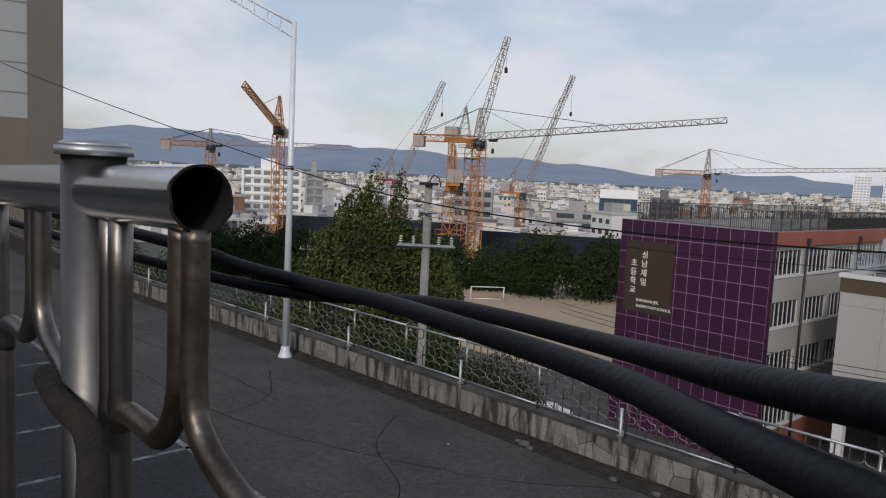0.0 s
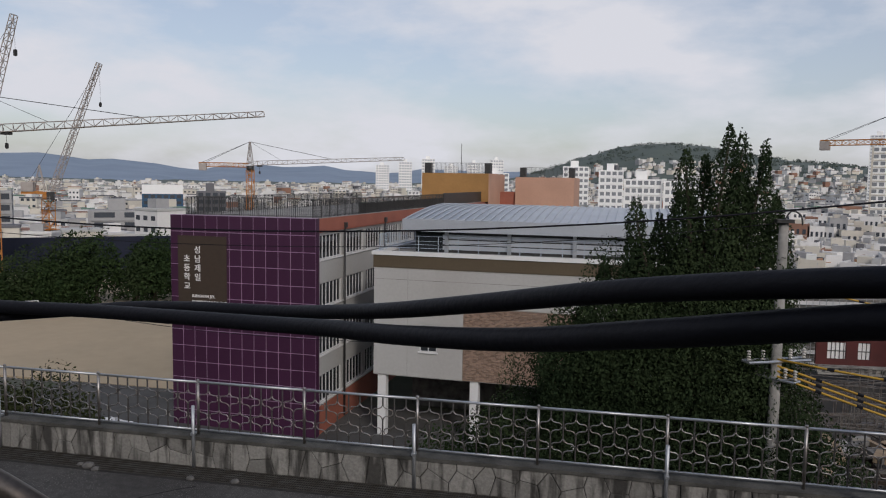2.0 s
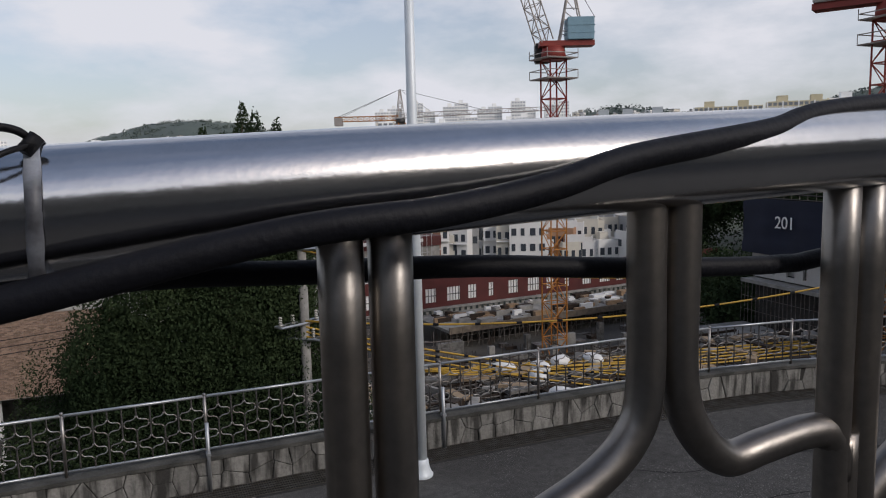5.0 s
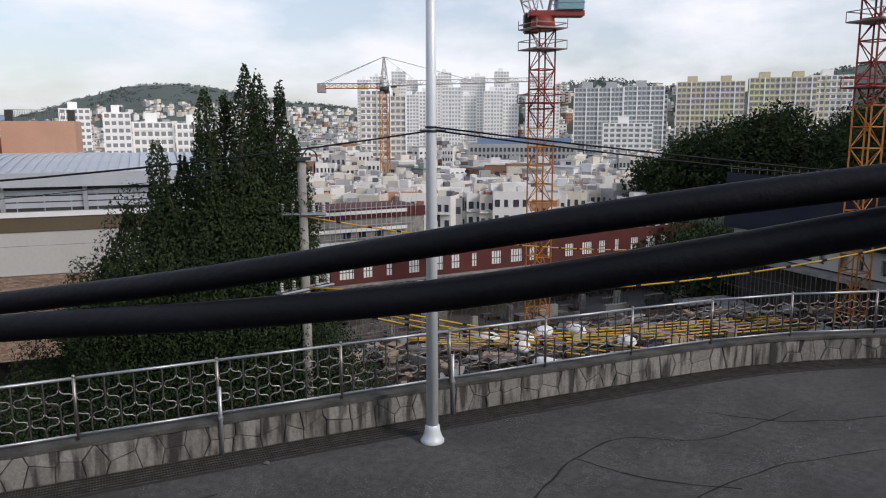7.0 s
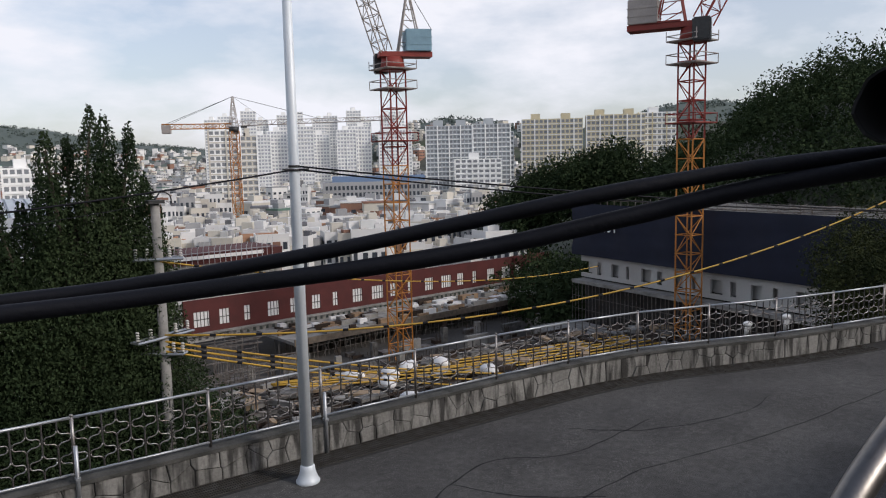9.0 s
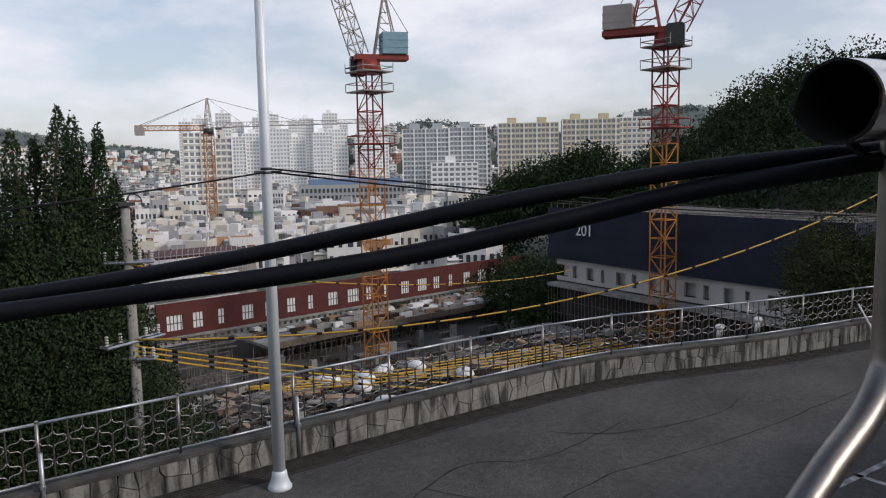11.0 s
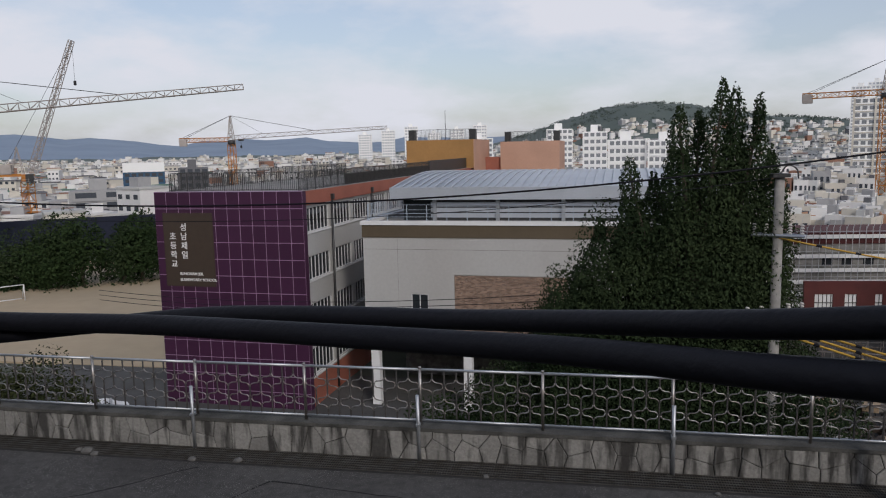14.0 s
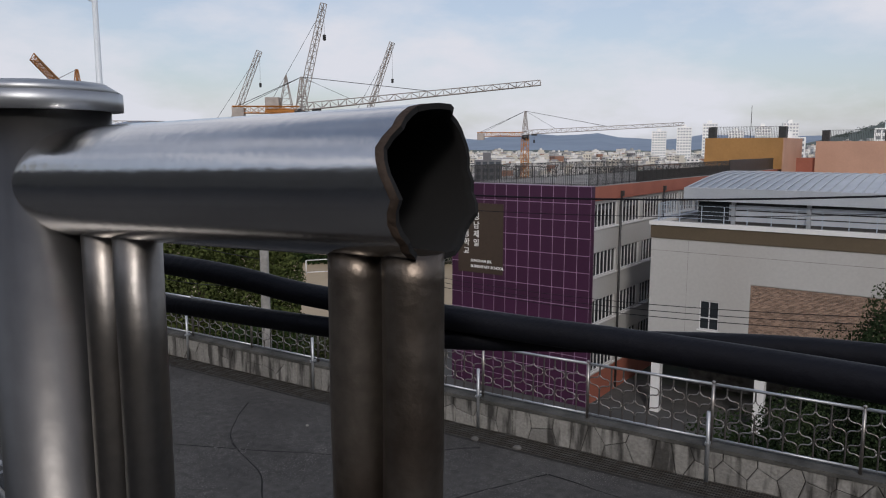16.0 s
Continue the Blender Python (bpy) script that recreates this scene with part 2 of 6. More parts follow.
def curve_pts(ctrl, steps=10):
    """A smooth line through the given points."""
    c = [Vector(p) for p in ctrl]
    c = [c[0] * 2 - c[1], *c, c[-1] * 2 - c[-2]]
    out = []
    for i in range(1, len(c) - 2):
        for k in range(steps):
            t = k / steps
            out.append(0.5 * ((2 * c[i]) + (c[i + 1] - c[i - 1]) * t + (2 * c[i - 1] - 5 * c[i] + 4 * c[i + 1] - c[i + 2]) * t * t + (3 * c[i] - c[i - 1] - 3 * c[i + 1] + c[i + 2]) * t ** 3))
    out.append(c[-2])
    return out


rng = random.Random(7)


# ---- ground, to the horizon ----
def terrain(x, y):
    """Height of the land: a shelf below the road, a valley with the town, wooded hills and far ranges."""
    r = math.hypot(x, y)
    z = -13.5 - 3.5 * min(1, max(0, (r - 110) / 200)) + 10 * min(1, max(0, (r - 500) / 900))
    a = math.degrees(math.atan2(x, y))
    z += 96 * math.exp(-((a - 4.0) / 9.0) ** 2) * math.exp(-((r - 1650) / 380) ** 2)
    z += 42 * math.exp(-((a - 17) / 8.0) ** 2) * math.exp(-((r - 1500) / 380) ** 2)
    z += 70 * math.exp(-((a - 36) / 9) ** 2) * math.exp(-((r - 900) / 160) ** 2)
    z += 70 * math.exp(-((a - 54) / 9) ** 2) * math.exp(-((r - 950) / 200) ** 2)
    w = max(0, min(1, (a - 44) / 22)) * max(0, min(1, (r - 84) / 70)) * max(0, min(1, (140 - a) / 30))
    z += 29 * w * w * (3 - 2 * w)
    # the excavated building site
    dx, dy = max(12 - x, 0, x - 100), max(29 - y, 0, y - 99)
    z = z + (min(z, -19.5) - z) * max(0.0, 1 - math.hypot(dx, dy) / 5)
    if r > 2500:
        k = min(1, (r - 2500) / 1700)
        z += k * (10 + float(np.interp(a, (-180, -80, -65, -57, -47, -40, -32, -27, -22, -15, 0, 60, 180), (120, 150, 172, 124, 132, 100, 76, 60, 76, 62, 60, 70, 120))) + 12 * math.sin(a * 0.45) + 9 * math.sin(a * 0.9 + 1) + 4 * math.sin(a * 1.7))
    return z + 1.2 * math.sin(x * 0.013) * min(1, r / 400)


def ground_sheet():
    bm = bmesh.new()
    rs = [0.5, 20, 40, 60, 75, 85, 95, 105, 115, 125, 140, 155, 170, 190, 220, 260, 320, 400, 480, 560, 640, 720, 800, 860, 920, 980, 1050, 1150, 1250, 1350, 1450, 1550, 1650, 1750, 1900, 2200, 2600, 3000, 3400, 3800, 4200, 4600]
    n = 240
    grid = []
    for r in rs:
        grid.append([bm.verts.new((r * math.sin(k * math.tau / n), r * math.cos(k * math.tau / n), terrain(r * math.sin(k * math.tau / n), r * math.cos(k * math.tau / n)) + (1.5 * noise.noise(Vector((r * 0.02, k * 0.5, 0))) * min(8, r / 250) if r > 150 else 0))) for k in range(n)])
    for i in range(len(rs) - 1):
        for k in range(n):
            f = bm.faces.new((grid[i][k], grid[i + 1][k], grid[i + 1][(k + 1) % n], grid[i][(k + 1) % n]))
            f.smooth = True
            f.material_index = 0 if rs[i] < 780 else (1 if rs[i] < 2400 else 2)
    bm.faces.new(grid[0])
    g = obj("ground", bm, [M_GROUND, M_HILL_HAZED, M_FAR_HAZED])
    return tagged(g, "dull green and grey land rising to mountains painted with blue haze", "ground", kind="structure")


ground_sheet()

# line of the fence along the outer edge of the road
FENCE = [(-60, 14.5), (-46, 12.6), (-36, 11.9), (-26, 11.7), (-16, 11.9), (-8, 12.0), (0, 12.0), (8, 12.06), (14, 12.06), (18, 11.95), (20.3, 11.6), (22.3, 10.95), (24.2, 10.35), (26.6, 9.85), (29, 9.35), (34, 8.0), (42, 5.0)]


def fence_line():
    """Points each 0.1 m along the fence, with the way to the right of each."""
    pts = curve_pts([(x, y, 0) for x, y in FENCE], 60)
    out, left = [pts[0]], 0.1
    for a, b in zip(pts, pts[1:]):
        d = (b - a).length
        s = left
        while s <= d:
            out.append(a.lerp(b, s / d))
            s += 0.1
        left = s - d
    return out


LINE = fence_line()
START = min(range(len(LINE)), key=lambda i: LINE[i].length_squared if abs(LINE[i].x) > 0.06 else -1)


def along(s):
    """Place and heading s metres to the right of the post at x = 0."""
    i = max(0, min(len(LINE) - 2, START + int(math.floor(s * 10))))
    f = s * 10 - math.floor(s * 10)
    a, b = LINE[i], LINE[i + 1]
    return a.lerp(b, f), math.atan2(b.y - a.y, b.x - a.x)


S0, S1 = -START / 10 + 1, (len(LINE) - START) / 10 - 1


def strip(name, off0, off1, z0, z1, mat, step=1.0, s0=None, s1=None):
    """A long block beside the fence line, off0 to off1 metres beyond it."""
    bm = bmesh.new()
    s, last = (S0 if s0 is None else s0), None
    end = S1 if s1 is None else s1
    while s <= end + 1e-6:
        p, h = along(s)
        nx, ny = -math.sin(h), math.cos(h)
        ring = [bm.verts.new((p.x + nx * o, p.y + ny * o, z)) for o, z in ((off0, z0), (off1, z0), (off1, z1), (off0, z1))]
        if last:
            for k in range(4):
                bm.faces.new((last[k], last[(k + 1) % 4], ring[(k + 1) % 4], ring[k]))
        else:
            bm.faces.new(ring)
        last, s = ring, s + step
    bm.faces.new(last[::-1])
    bmesh.ops.recalc_face_normals(bm, faces=bm.faces)
    return obj(name, bm, mat)


def road_sheet():
    bm = bmesh.new()
    pts = [along(S0 + (S1 - S0) * k / 160)[0] for k in range(161)]
    cols = []
    for p in pts:
        cols.append([bm.verts.new((p.x, 1.36 + (p.y - 0.1 - 1.36) * j / 12, 0)) for j in range(13)] + [bm.verts.new((p.x, p.y - 0.1, -14.5))])
    for a, b in zip(cols, cols[1:]):
        for j in range(13):
            bm.faces.new((a[j], b[j], b[j + 1], a[j + 1]))
    return tagged(obj("road", bm, M_ASPHALT), "worn dark grey asphalt road with patched cracks", "road", kind="structure")


road_sheet()

# raised walkway with its retaining wall, on which the camera stands
walkway = boxes("pavement", [(-60, -9, 3.70, 45, 1.36, 3.86)], material("dark_paving", (0.055, 0.053, 0.050), 0.9, vary=0.4, scale=1.2, bump=0.3, bump_scale=40))
tagged(walkway, "dark grey paved raised walkway above the road", "pavement", kind="structure")
bank = boxes("wall_south", [(-60, 0.9, -0.2, 45, 1.357, 3.70), (-60, -9.3, -0.2, 45, -9, 9.5)], M_CONC_DIRTY)
tagged(bank, "weathered concrete retaining walls along the walkway", "wall", kind="structure")


# ---- low stone wall with its metal fence ----
low_wall = strip("wall_north", -0.02, 0.28, -14.4, 0.50, material("dark_mortar", (0.035, 0.033, 0.03), 0.95, vary=0.3, scale=4, bump=0.3))
tagged(low_wall, "low weathered wall of irregular grey stones below the fence", "wall", kind="structure")
M_COPING = material("mossy_coping", (0.085, 0.083, 0.075), 0.95, vary=0.5, scale=2.5, bump=0.6, bump_scale=30, second=(0.03, 0.03, 0.026))
coping = strip("trim", -0.06, 0.34, 0.50, 0.56, M_COPING)
tagged(coping, "dark weathered concrete coping of the low wall", "coping", kind="structure")
# Flat gutter sheet; the shade below the grating is its near-black colour.
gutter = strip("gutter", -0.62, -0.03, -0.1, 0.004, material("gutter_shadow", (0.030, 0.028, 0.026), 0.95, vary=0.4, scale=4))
tagged(gutter, "gutter sheet under the drain grating with its shade painted in", "gutter", kind="structure")


def upright_mesh(high):
    """An upright that opens into a lens-shaped loop, above or below."""
    bm = bmesh.new()
    mid = 1.22 if high else 0.89
    rod(bm, (0, 0, 0.64), (0, 0, mid - 0.115), 0.0135, n=6)
    rod(bm, (0, 0, mid + 0.115), (0, 0, 1.49), 0.0135, n=6)
    return bm


def loop_mesh(mid):
    """Closed loop: two flat bowed bars with round ends and a cusp at the upright."""
    bm = bmesh.new()
    half = [(-0.176, 0.0), (-0.168, 0.036), (-0.140, 0.056), (-0.085, 0.060), (-0.045, 0.070), (-0.018, 0.094), (-0.006, 0.128)]
    for sg in (1, -1):
        for sx in (1, -1):
            sweep(bm, [(sx * x, 0, mid + sg * z) for x, z in half], 0.0105, 6)
    return bm


M_UPRIGHT = material("dull_dark_bar", (0.10, 0.098, 0.095), 0.55, 0.4, vary=0.35, scale=5, second=(0.06, 0.05, 0.045))


def make_fence():
    f = empty("fence")
    tagged(f, "silver metal railing with wavy bars on the low stone wall", "fence")
    uprights = [part("upright", upright_mesh(hi), M_UPRIGHT, f) for hi in (False, True)]
    loops = [part("wavy_bar", loop_mesh(z), M_FENCE, f) for z in (0.89, 1.22)]
    rb, lb, pb, sb = bmesh.new(), bmesh.new(), bmesh.new(), bmesh.new()
    rod(rb, (0, 0, 1.50), (2.0, 0, 1.50), 0.024, n=10)
    top = part("top_rail", rb, M_GALV, f)
    rod(lb, (0, 0, 0.64), (2.0, 0, 0.64), 0.021, n=8)
    low = part("bottom_rail", lb, M_GALV, f)
    rod(pb, (0, 0, 0.52), (0, 0, 1.52), 0.026, n=10)
    rod(pb, (0, 0, 1.52), (0, 0, 1.55), 0.032, 0.02, n=10)
    post = part("post", pb, M_FENCE, f)
    rod(sb, (0, -0.05, 0.0), (0, -0.05, 1.12), 0.03, n=10)
    box(sb, -0.035, -0.1, 0.6, 0.035, 0.02, 0.64)
    prop = part("prop_post", sb, M_GALV, f, "bright galvanised support post standing on the road")
    placed = set()

    def put(o, m):
        if o in placed:
            same(o.name.split(".")[0], o.data, f, m)
        else:
            placed.add(o)
            o.matrix_local = m

    far = bmesh.new()
    for i in range(int(S0 // 2) + 1, int(S1 // 2) - 1):
        p, q = along(2 * i)[0], along(2 * i + 2)[0]
        h, d = math.atan2(q.y - p.y, q.x - p.x), (q - p).length
        off = Matrix.Translation((-math.sin(h) * 0.10, math.cos(h) * 0.10, 0))
        m = off @ Matrix.LocRotScale((p.x, p.y, 0), Euler((0, 0, h)), (d / 2.0, 1, 1))
        mp = off @ Matrix.LocRotScale((p.x, p.y, 0), Euler((0, 0, h)), None)
        near = -11 <= i < 15
        for o in (top, low):
            put(o, m)
        put(post, mp)
        for k in range(10):
            mk = m @ Matrix.Translation((0.2 * k, 0, 0))
            for o in ((loops[k % 2], uprights[k % 2]) if k else (loops[0],)):
                if near:
                    put(o, mk)
                else:
                    me = o.data.copy()
                    me.transform(mk)
                    far.from_mesh(me)
                    bpy.data.meshes.remove(me)
        if i % 2 == 0 and -12 < i < 7:
            put(prop, Matrix.LocRotScale((p.x, p.y - 0.02, 0), Euler((0, rng.uniform(-0.015, 0.015), h)), None))
    tagged(part("far_bars", far, M_FENCE, f), kind="stuff")
    return f


make_fence()


# ---- street lamps ----
def street_lamp(x, y, height, arm_turn):
    e = empty("street_lamp", pose(x, y, 0))
    tagged(e, "tall pale grey steel street lamp with a flared base", "street lamp", group="street lamps")
    bm = bmesh.new()
    rod(bm, (0, 0, 0.2), (0, 0, height), 0.098, 0.062, n=16)
    part("pole", bm, M_POLE, e, smooth=False)
    bm = bmesh.new()
    prof = [(0.19, 0.0), (0.195, 0.03), (0.17, 0.06), (0.14, 0.14), (0.125, 0.20), (0.12, 0.27), (0.088, 0.30)]
    rings = [[bm.verts.new((r * math.cos(k * math.tau / 20), r * math.sin(k * math.tau / 20), z)) for k in range(20)] for r, z in prof]
    for a, b in zip(rings, rings[1:]):
        for k in range(20):
            bm.faces.new((a[k], a[(k + 1) % 20], b[(k + 1) % 20], b[k])).smooth = True
    part("base", bm, M_POLE, e, "flared pale base")
    bm = bmesh.new()
    c, s = math.cos(arm_turn), math.sin(arm_turn)
    tip = (2.2 * c, 2.2 * s, height + 1.0)
    rod(bm, (0, 0, height - 0.02), tip, 0.035, n=8)
    rod(bm, (0, 0, height - 0.38), (2.2 * c, 2.2 * s, height + 0.75), 0.025, n=8)
    for k in range(1, 5):
        f = k / 5
        rod(bm, (2.2 * c * f, 2.2 * s * f, height + 1.0 * f), (2.2 * c * f, 2.2 * s * f, height - 0.38 + 1.13 * f), 0.016, n=6)
    part("arm", bm, M_POLE, e)
    bm = bmesh.new()
    box(bm, -0.3, -0.14, -0.07, 0.42, 0.14, 0.07, m=Matrix.LocRotScale((tip[0] + 0.25 * c, tip[1] + 0.25 * s, tip[2] + 0.08), Euler((0, -0.4, arm_turn)), None), bevel=0.04)
    part("lamp_head", bm, M_GALV, e)
    bm = bmesh.new()
    for z in (5.0, 5.06):
        rod(bm, (0, 0, z), (0, 0, z + 0.035), 0.092, n=14)
    rod(bm, (-0.22, -0.06, 5.03), (0.22, -0.06, 5.03), 0.012, n=6)
    part("clamp", bm, M_DARKMETAL, e)
    return e


street_lamp(-9.93, 11.32, 8.74, radians(200))
street_lamp(11.25, 11.12, 10.2, radians(-80))


# ---- the school below the road ----
SCHOOL = Matrix.LocRotScale((-12.75, 49.4, -13.5), Euler((0, 0, radians(-3))), None)


class Soup:
    """Many blocks and sheets in one mesh, built fast."""

    def __init__(self):
        self.v, self.f, self.m = [], [], []

    def block(self, x0, y0, z0, x1, y1, z1, m=None, mat=0):
        n = len(self.v)
        c = [(x0, y0, z0), (x1, y0, z0), (x1, y1, z0), (x0, y1, z0), (x0, y0, z1), (x1, y0, z1), (x1, y1, z1), (x0, y1, z1)]
        self.v += [tuple(m @ Vector(p)) for p in c] if m is not None else c
        self.f += [(n, n + 3, n + 2, n + 1), (n + 4, n + 5, n + 6, n + 7), (n, n + 1, n + 5, n + 4), (n + 1, n + 2, n + 6, n + 5), (n + 2, n + 3, n + 7, n + 6), (n + 3, n, n + 4, n + 7)]
        self.m += [mat] * 6

    def bar(self, a, b, r, mat=0):
        a, b = Vector(a), Vector(b)
        d = (b - a).normalized()
        s = d.orthogonal().normalized() * r
        u = d.cross(s)
        n = len(self.v)
        self.v += [tuple(p + q) for p in (a, b) for q in (s, u, -s, -u)]
        self.f += [(n + k, n + (k + 1) % 4, n + 4 + (k + 1) % 4, n + 4 + k) for k in range(4)]
        self.m += [mat] * 4

    def make(self, name, mats, parent=None, label=""):
        me = bpy.data.meshes.new(name)
        me.from_pydata(self.v, [], self.f)
        for m in (mats if isinstance(mats, (list, tuple)) else [mats]):
            me.materials.append(m)
        me.polygons.foreach_set("material_index", self.m)
        me.update()
        ob = new(name, me)
        ob.parent = parent
        if label:
            ob["label"] = label
        return ob


def window(parent, wide, high, panes, m, frame_mat=None):
    """A sliding window: frame, sill and glass panes, facing -y in its own axes."""
    bm = bmesh.new()
    t = 0.06
    box(bm, 0, -0.05, 0, wide, 0.06, t)
    box(bm, 0, -0.05, high - t, wide, 0.06, high)
    for k in range(panes + 1):
        x = (wide - t) * k / panes
        box(bm, x, -0.05, t, x + t, 0.06, high - t)
    w = part("window", bm, frame_mat or M_FRAME, parent)
    w.matrix_local = m
    for k in range(panes):
        bm = bmesh.new()
        x0, x1 = (wide - t) * k / panes + t, (wide - t) * (k + 1) / panes
        box(bm, x0, 0.0, t, x1, 0.02, high - t)
        part("pane", bm, M_GLASS, w)
    return w


def school():
    """Its own axes: x along the purple end wall (to the right), y down the long side, z from the yard; the corner is the origin."""
    e = empty("school_building", SCHOOL)
    tagged(e, "four-storey school with a purple tiled end wall and pale side", "building")
    top = 15.85
    side = Matrix.Rotation(radians(90), 4, "Z")
    # long side wall with its window openings: piers and bands round the rows of windows
    rows = [(1.0, 2.0), (4.55, 1.75), (8.05, 1.75), (11.55, 1.75)]
    wall = Soup()
    wall.block(-11.5, 0.5, 0, -0.30, 72, top - 0.1)
    zs = [0.0] + [z for r in rows for z in (r[0] + 1.35, r[0] + 1.35 + r[1])] + [top - 0.1]
    for k in range(0, len(zs), 2):
        wall.block(-0.30, 0.5, zs[k], 0, 72, zs[k + 1])
    bays = [0.9 + 4.6 * k for k in range(15)]
    for z, h in rows:
        for k, y in enumerate(bays):
            wall.block(-0.30, y + 4.0, z + 1.35, 0, (bays[k + 1] if k + 1 < len(bays) else 72), z + 1.35 + h)
        wall.block(-0.30, 0.5, z + 1.35, 0, 0.9, z + 1.35 + h)
    wall.make("wall", M_RENDER, e)
    for z, h in rows:
        for y in bays:
            window(e, 4.0, h, 6, side @ Matrix.Translation((y, 0.14, z + 1.35)) if False else Matrix.Translation((-0.14, y, z + 1.35)) @ side)
    for z, h in rows:
        boxes("sill_course", [(0.0, 0.5, z + 1.22, 0.07, 72, z + 1.345)], M_WHITE, e)
    boxes("roof_band", [(-11.3, 0.35, 14.86, 0.14, 72, top)], M_REDBAND, e, "terracotta painted band under the roof")
    boxes("plinth", [(0.003, 0.5, 0, 0.05, 72, 2.1)], M_REDBAND, e, "terracotta painted base of the wall")
    for y in (5.2, 14.4, 23.6, 32.8, 42, 51):
        bm = bmesh.new()
        rod(bm, (0.16, y, 0.2), (0.16, y, 15.3), 0.09, n=8)
        box(bm, 0.02, y - 0.16, 15.0, 0.34, y + 0.16, 15.4)
        part("downpipe", bm, M_DARKMETAL, e)
    # purple end wall of panels
    back = boxes("end_wall", [(-11.65, 0.0, 0, 0.12, 0.5, top + 0.05)], M_JOINT, e, "purple panelled end wall with pale joints")
    cols = [-11.65 + (11.77) * k / 12 for k in range(13)]
    rws = [(top + 0.05) * k / 13 for k in range(14)]
    sx0, sx1, sz0, sz1 = -11.02, -6.95, 8.95, 14.37
    bm = bmesh.new()
    g = 0.027
    w, h = cols[1] - cols[0], rws[1]
    box(bm, g, -0.03, g, w - g, 0.0, h - g)
    tile = None
    for i in range(12):
        for j in range(13):
            if 0 < i < 4 and 8 <= j <= 10:
                continue
            m = Matrix.Translation((cols[i], -0.002, rws[j]))
            if tile is None:
                tile = part("panel", bm, M_PURPLE, back)
                tile.matrix_local = m
            else:
                same("panel", tile.data, back, m)
    boxes("flank_panel", [(0.123, -0.02, 0, 0.15, 0.52, top + 0.05)], M_PURPLE, e)
    sign = boxes("sign_board", [(sx0, -0.06, sz0, sx1, 0.002, sz1)], M_SIGN, e, "dark brown recessed sign board with white letters")
    for text, x, z, size in (("성", -9.35, 13.12, 0.60), ("남", -9.35, 12.44, 0.60), ("제", -9.35, 11.76, 0.60), ("일", -9.35, 11.08, 0.60),
                             ("초", -10.25, 12.45, 0.60), ("등", -10.25, 11.77, 0.60), ("학", -10.25, 11.09, 0.60), ("교", -10.25, 10.41, 0.60)):
        lettering(sign, text, x, z, size)
    lettering(sign, "SUNGNAM JEIL", -9.85, 9.80, 0.29, True)
    lettering(sign, "ELEMENTARY SCHOOL", -9.85, 9.36, 0.29, True)
    # railing and low walls on the roof
    roof = boxes("roof", [(-11.5, 0.5, top - 0.1, -0.1, 108, top + 0.012)], M_CONC, e)
    s = Soup()
    for x in (-10.9, -0.55):
        for k in range(241):
            y = 0.9 + 0.15 * k
            s.bar((x, y, top), (x, y, top + 1.35), 0.018 if k % 10 else 0.035)
        for z in (0.12, 1.35):
            s.bar((x, 0.9, top + z), (x, 36.9, top + z), 0.025)
    for k in range(70):
        s.bar((-10.9 + 0.15 * k, 0.9, top), (-10.9 + 0.15 * k, 0.9, top + 1.35), 0.018 if k % 10 else 0.035)
    for z in (0.12, 1.35):
        s.bar((-10.9, 0.9, top + z), (-0.55, 0.9, top + z), 0.025)
    tagged(s.make("roof_railing", M_DARKMETAL, e), kind="stuff")
    boxes("roof_screen", [(-0.6, 37, top, -0.48, 70, top + 1.45), (-0.6, 10, top, -0.56, 37, top + 0.9)], M_DARKMETAL, e, "dark grey screen along the roof edge")
    boxes("stair_house", [(-9.5, 58, top, 0.6, 70, top + 4.1)], M_ORANGE, e, "ochre painted block on the roof")
    boxes("stair_house_side", [(0.603, 57.9, 6, 0.75, 70.1, top + 4.1)], M_PINK, e)
    boxes("tank_room", [(3.2, 66, 0, 12.2, 76, top + 3.7)], M_PINK, e, "salmon painted block beside the roof")
    boxes("link", [(0.2, 66.5, 0, 3.2, 72, top + 1.4)], M_REDBAND, e)
    s = Soup()
    for x0, x1, y, z in ((-8.8, 0.2, 58.3, top + 4.1), (4.2, 11.6, 66.4, top + 3.7)):
        n = int((x1 - x0) / 0.2)
        for k in range(n + 1):
            s.bar((x0 + 0.2 * k, y, z), (x0 + 0.2 * k, y, z + 1.5), 0.025)
        s.bar((x0, y, z + 1.5), (x1, y, z + 1.5), 0.03)
        s.block(x0 - 0.4, y, z, x0 + 0.5, y + 1.2, z + 1.5)
        s.block(x1 - 0.3, y, z, x1 + 0.6, y + 1.2, z + 1.5)
    tagged(s.make("roof_fence", M_DARKMETAL, e), kind="stuff")
    bm = bmesh.new()
    rod(bm, (-4.5, 62, top + 4.1), (-4.5, 62, top + 8.6), 0.06, 0.03, n=6)
    part("antenna", bm, M_DARKMETAL, e)
    return e


def lettering(parent, text, x, z, size, left=False):
    cu = bpy.data.curves.new("letter", "FONT")
    cu.body, cu.size, cu.extrude = text, size, 0.02
    cu.align_x = "LEFT" if left else "CENTER"
    ob = new("lettering", cu)
    ob.data.materials.append(M_LETTER)
    ob.data.offset = 0.003 if left else 0.006
    ob.parent = parent
    ob.matrix_local = Matrix.Translation((x, -0.075, z)) @ Matrix.Rotation(radians(90), 4, "X")
    return ob


school_ob = school()


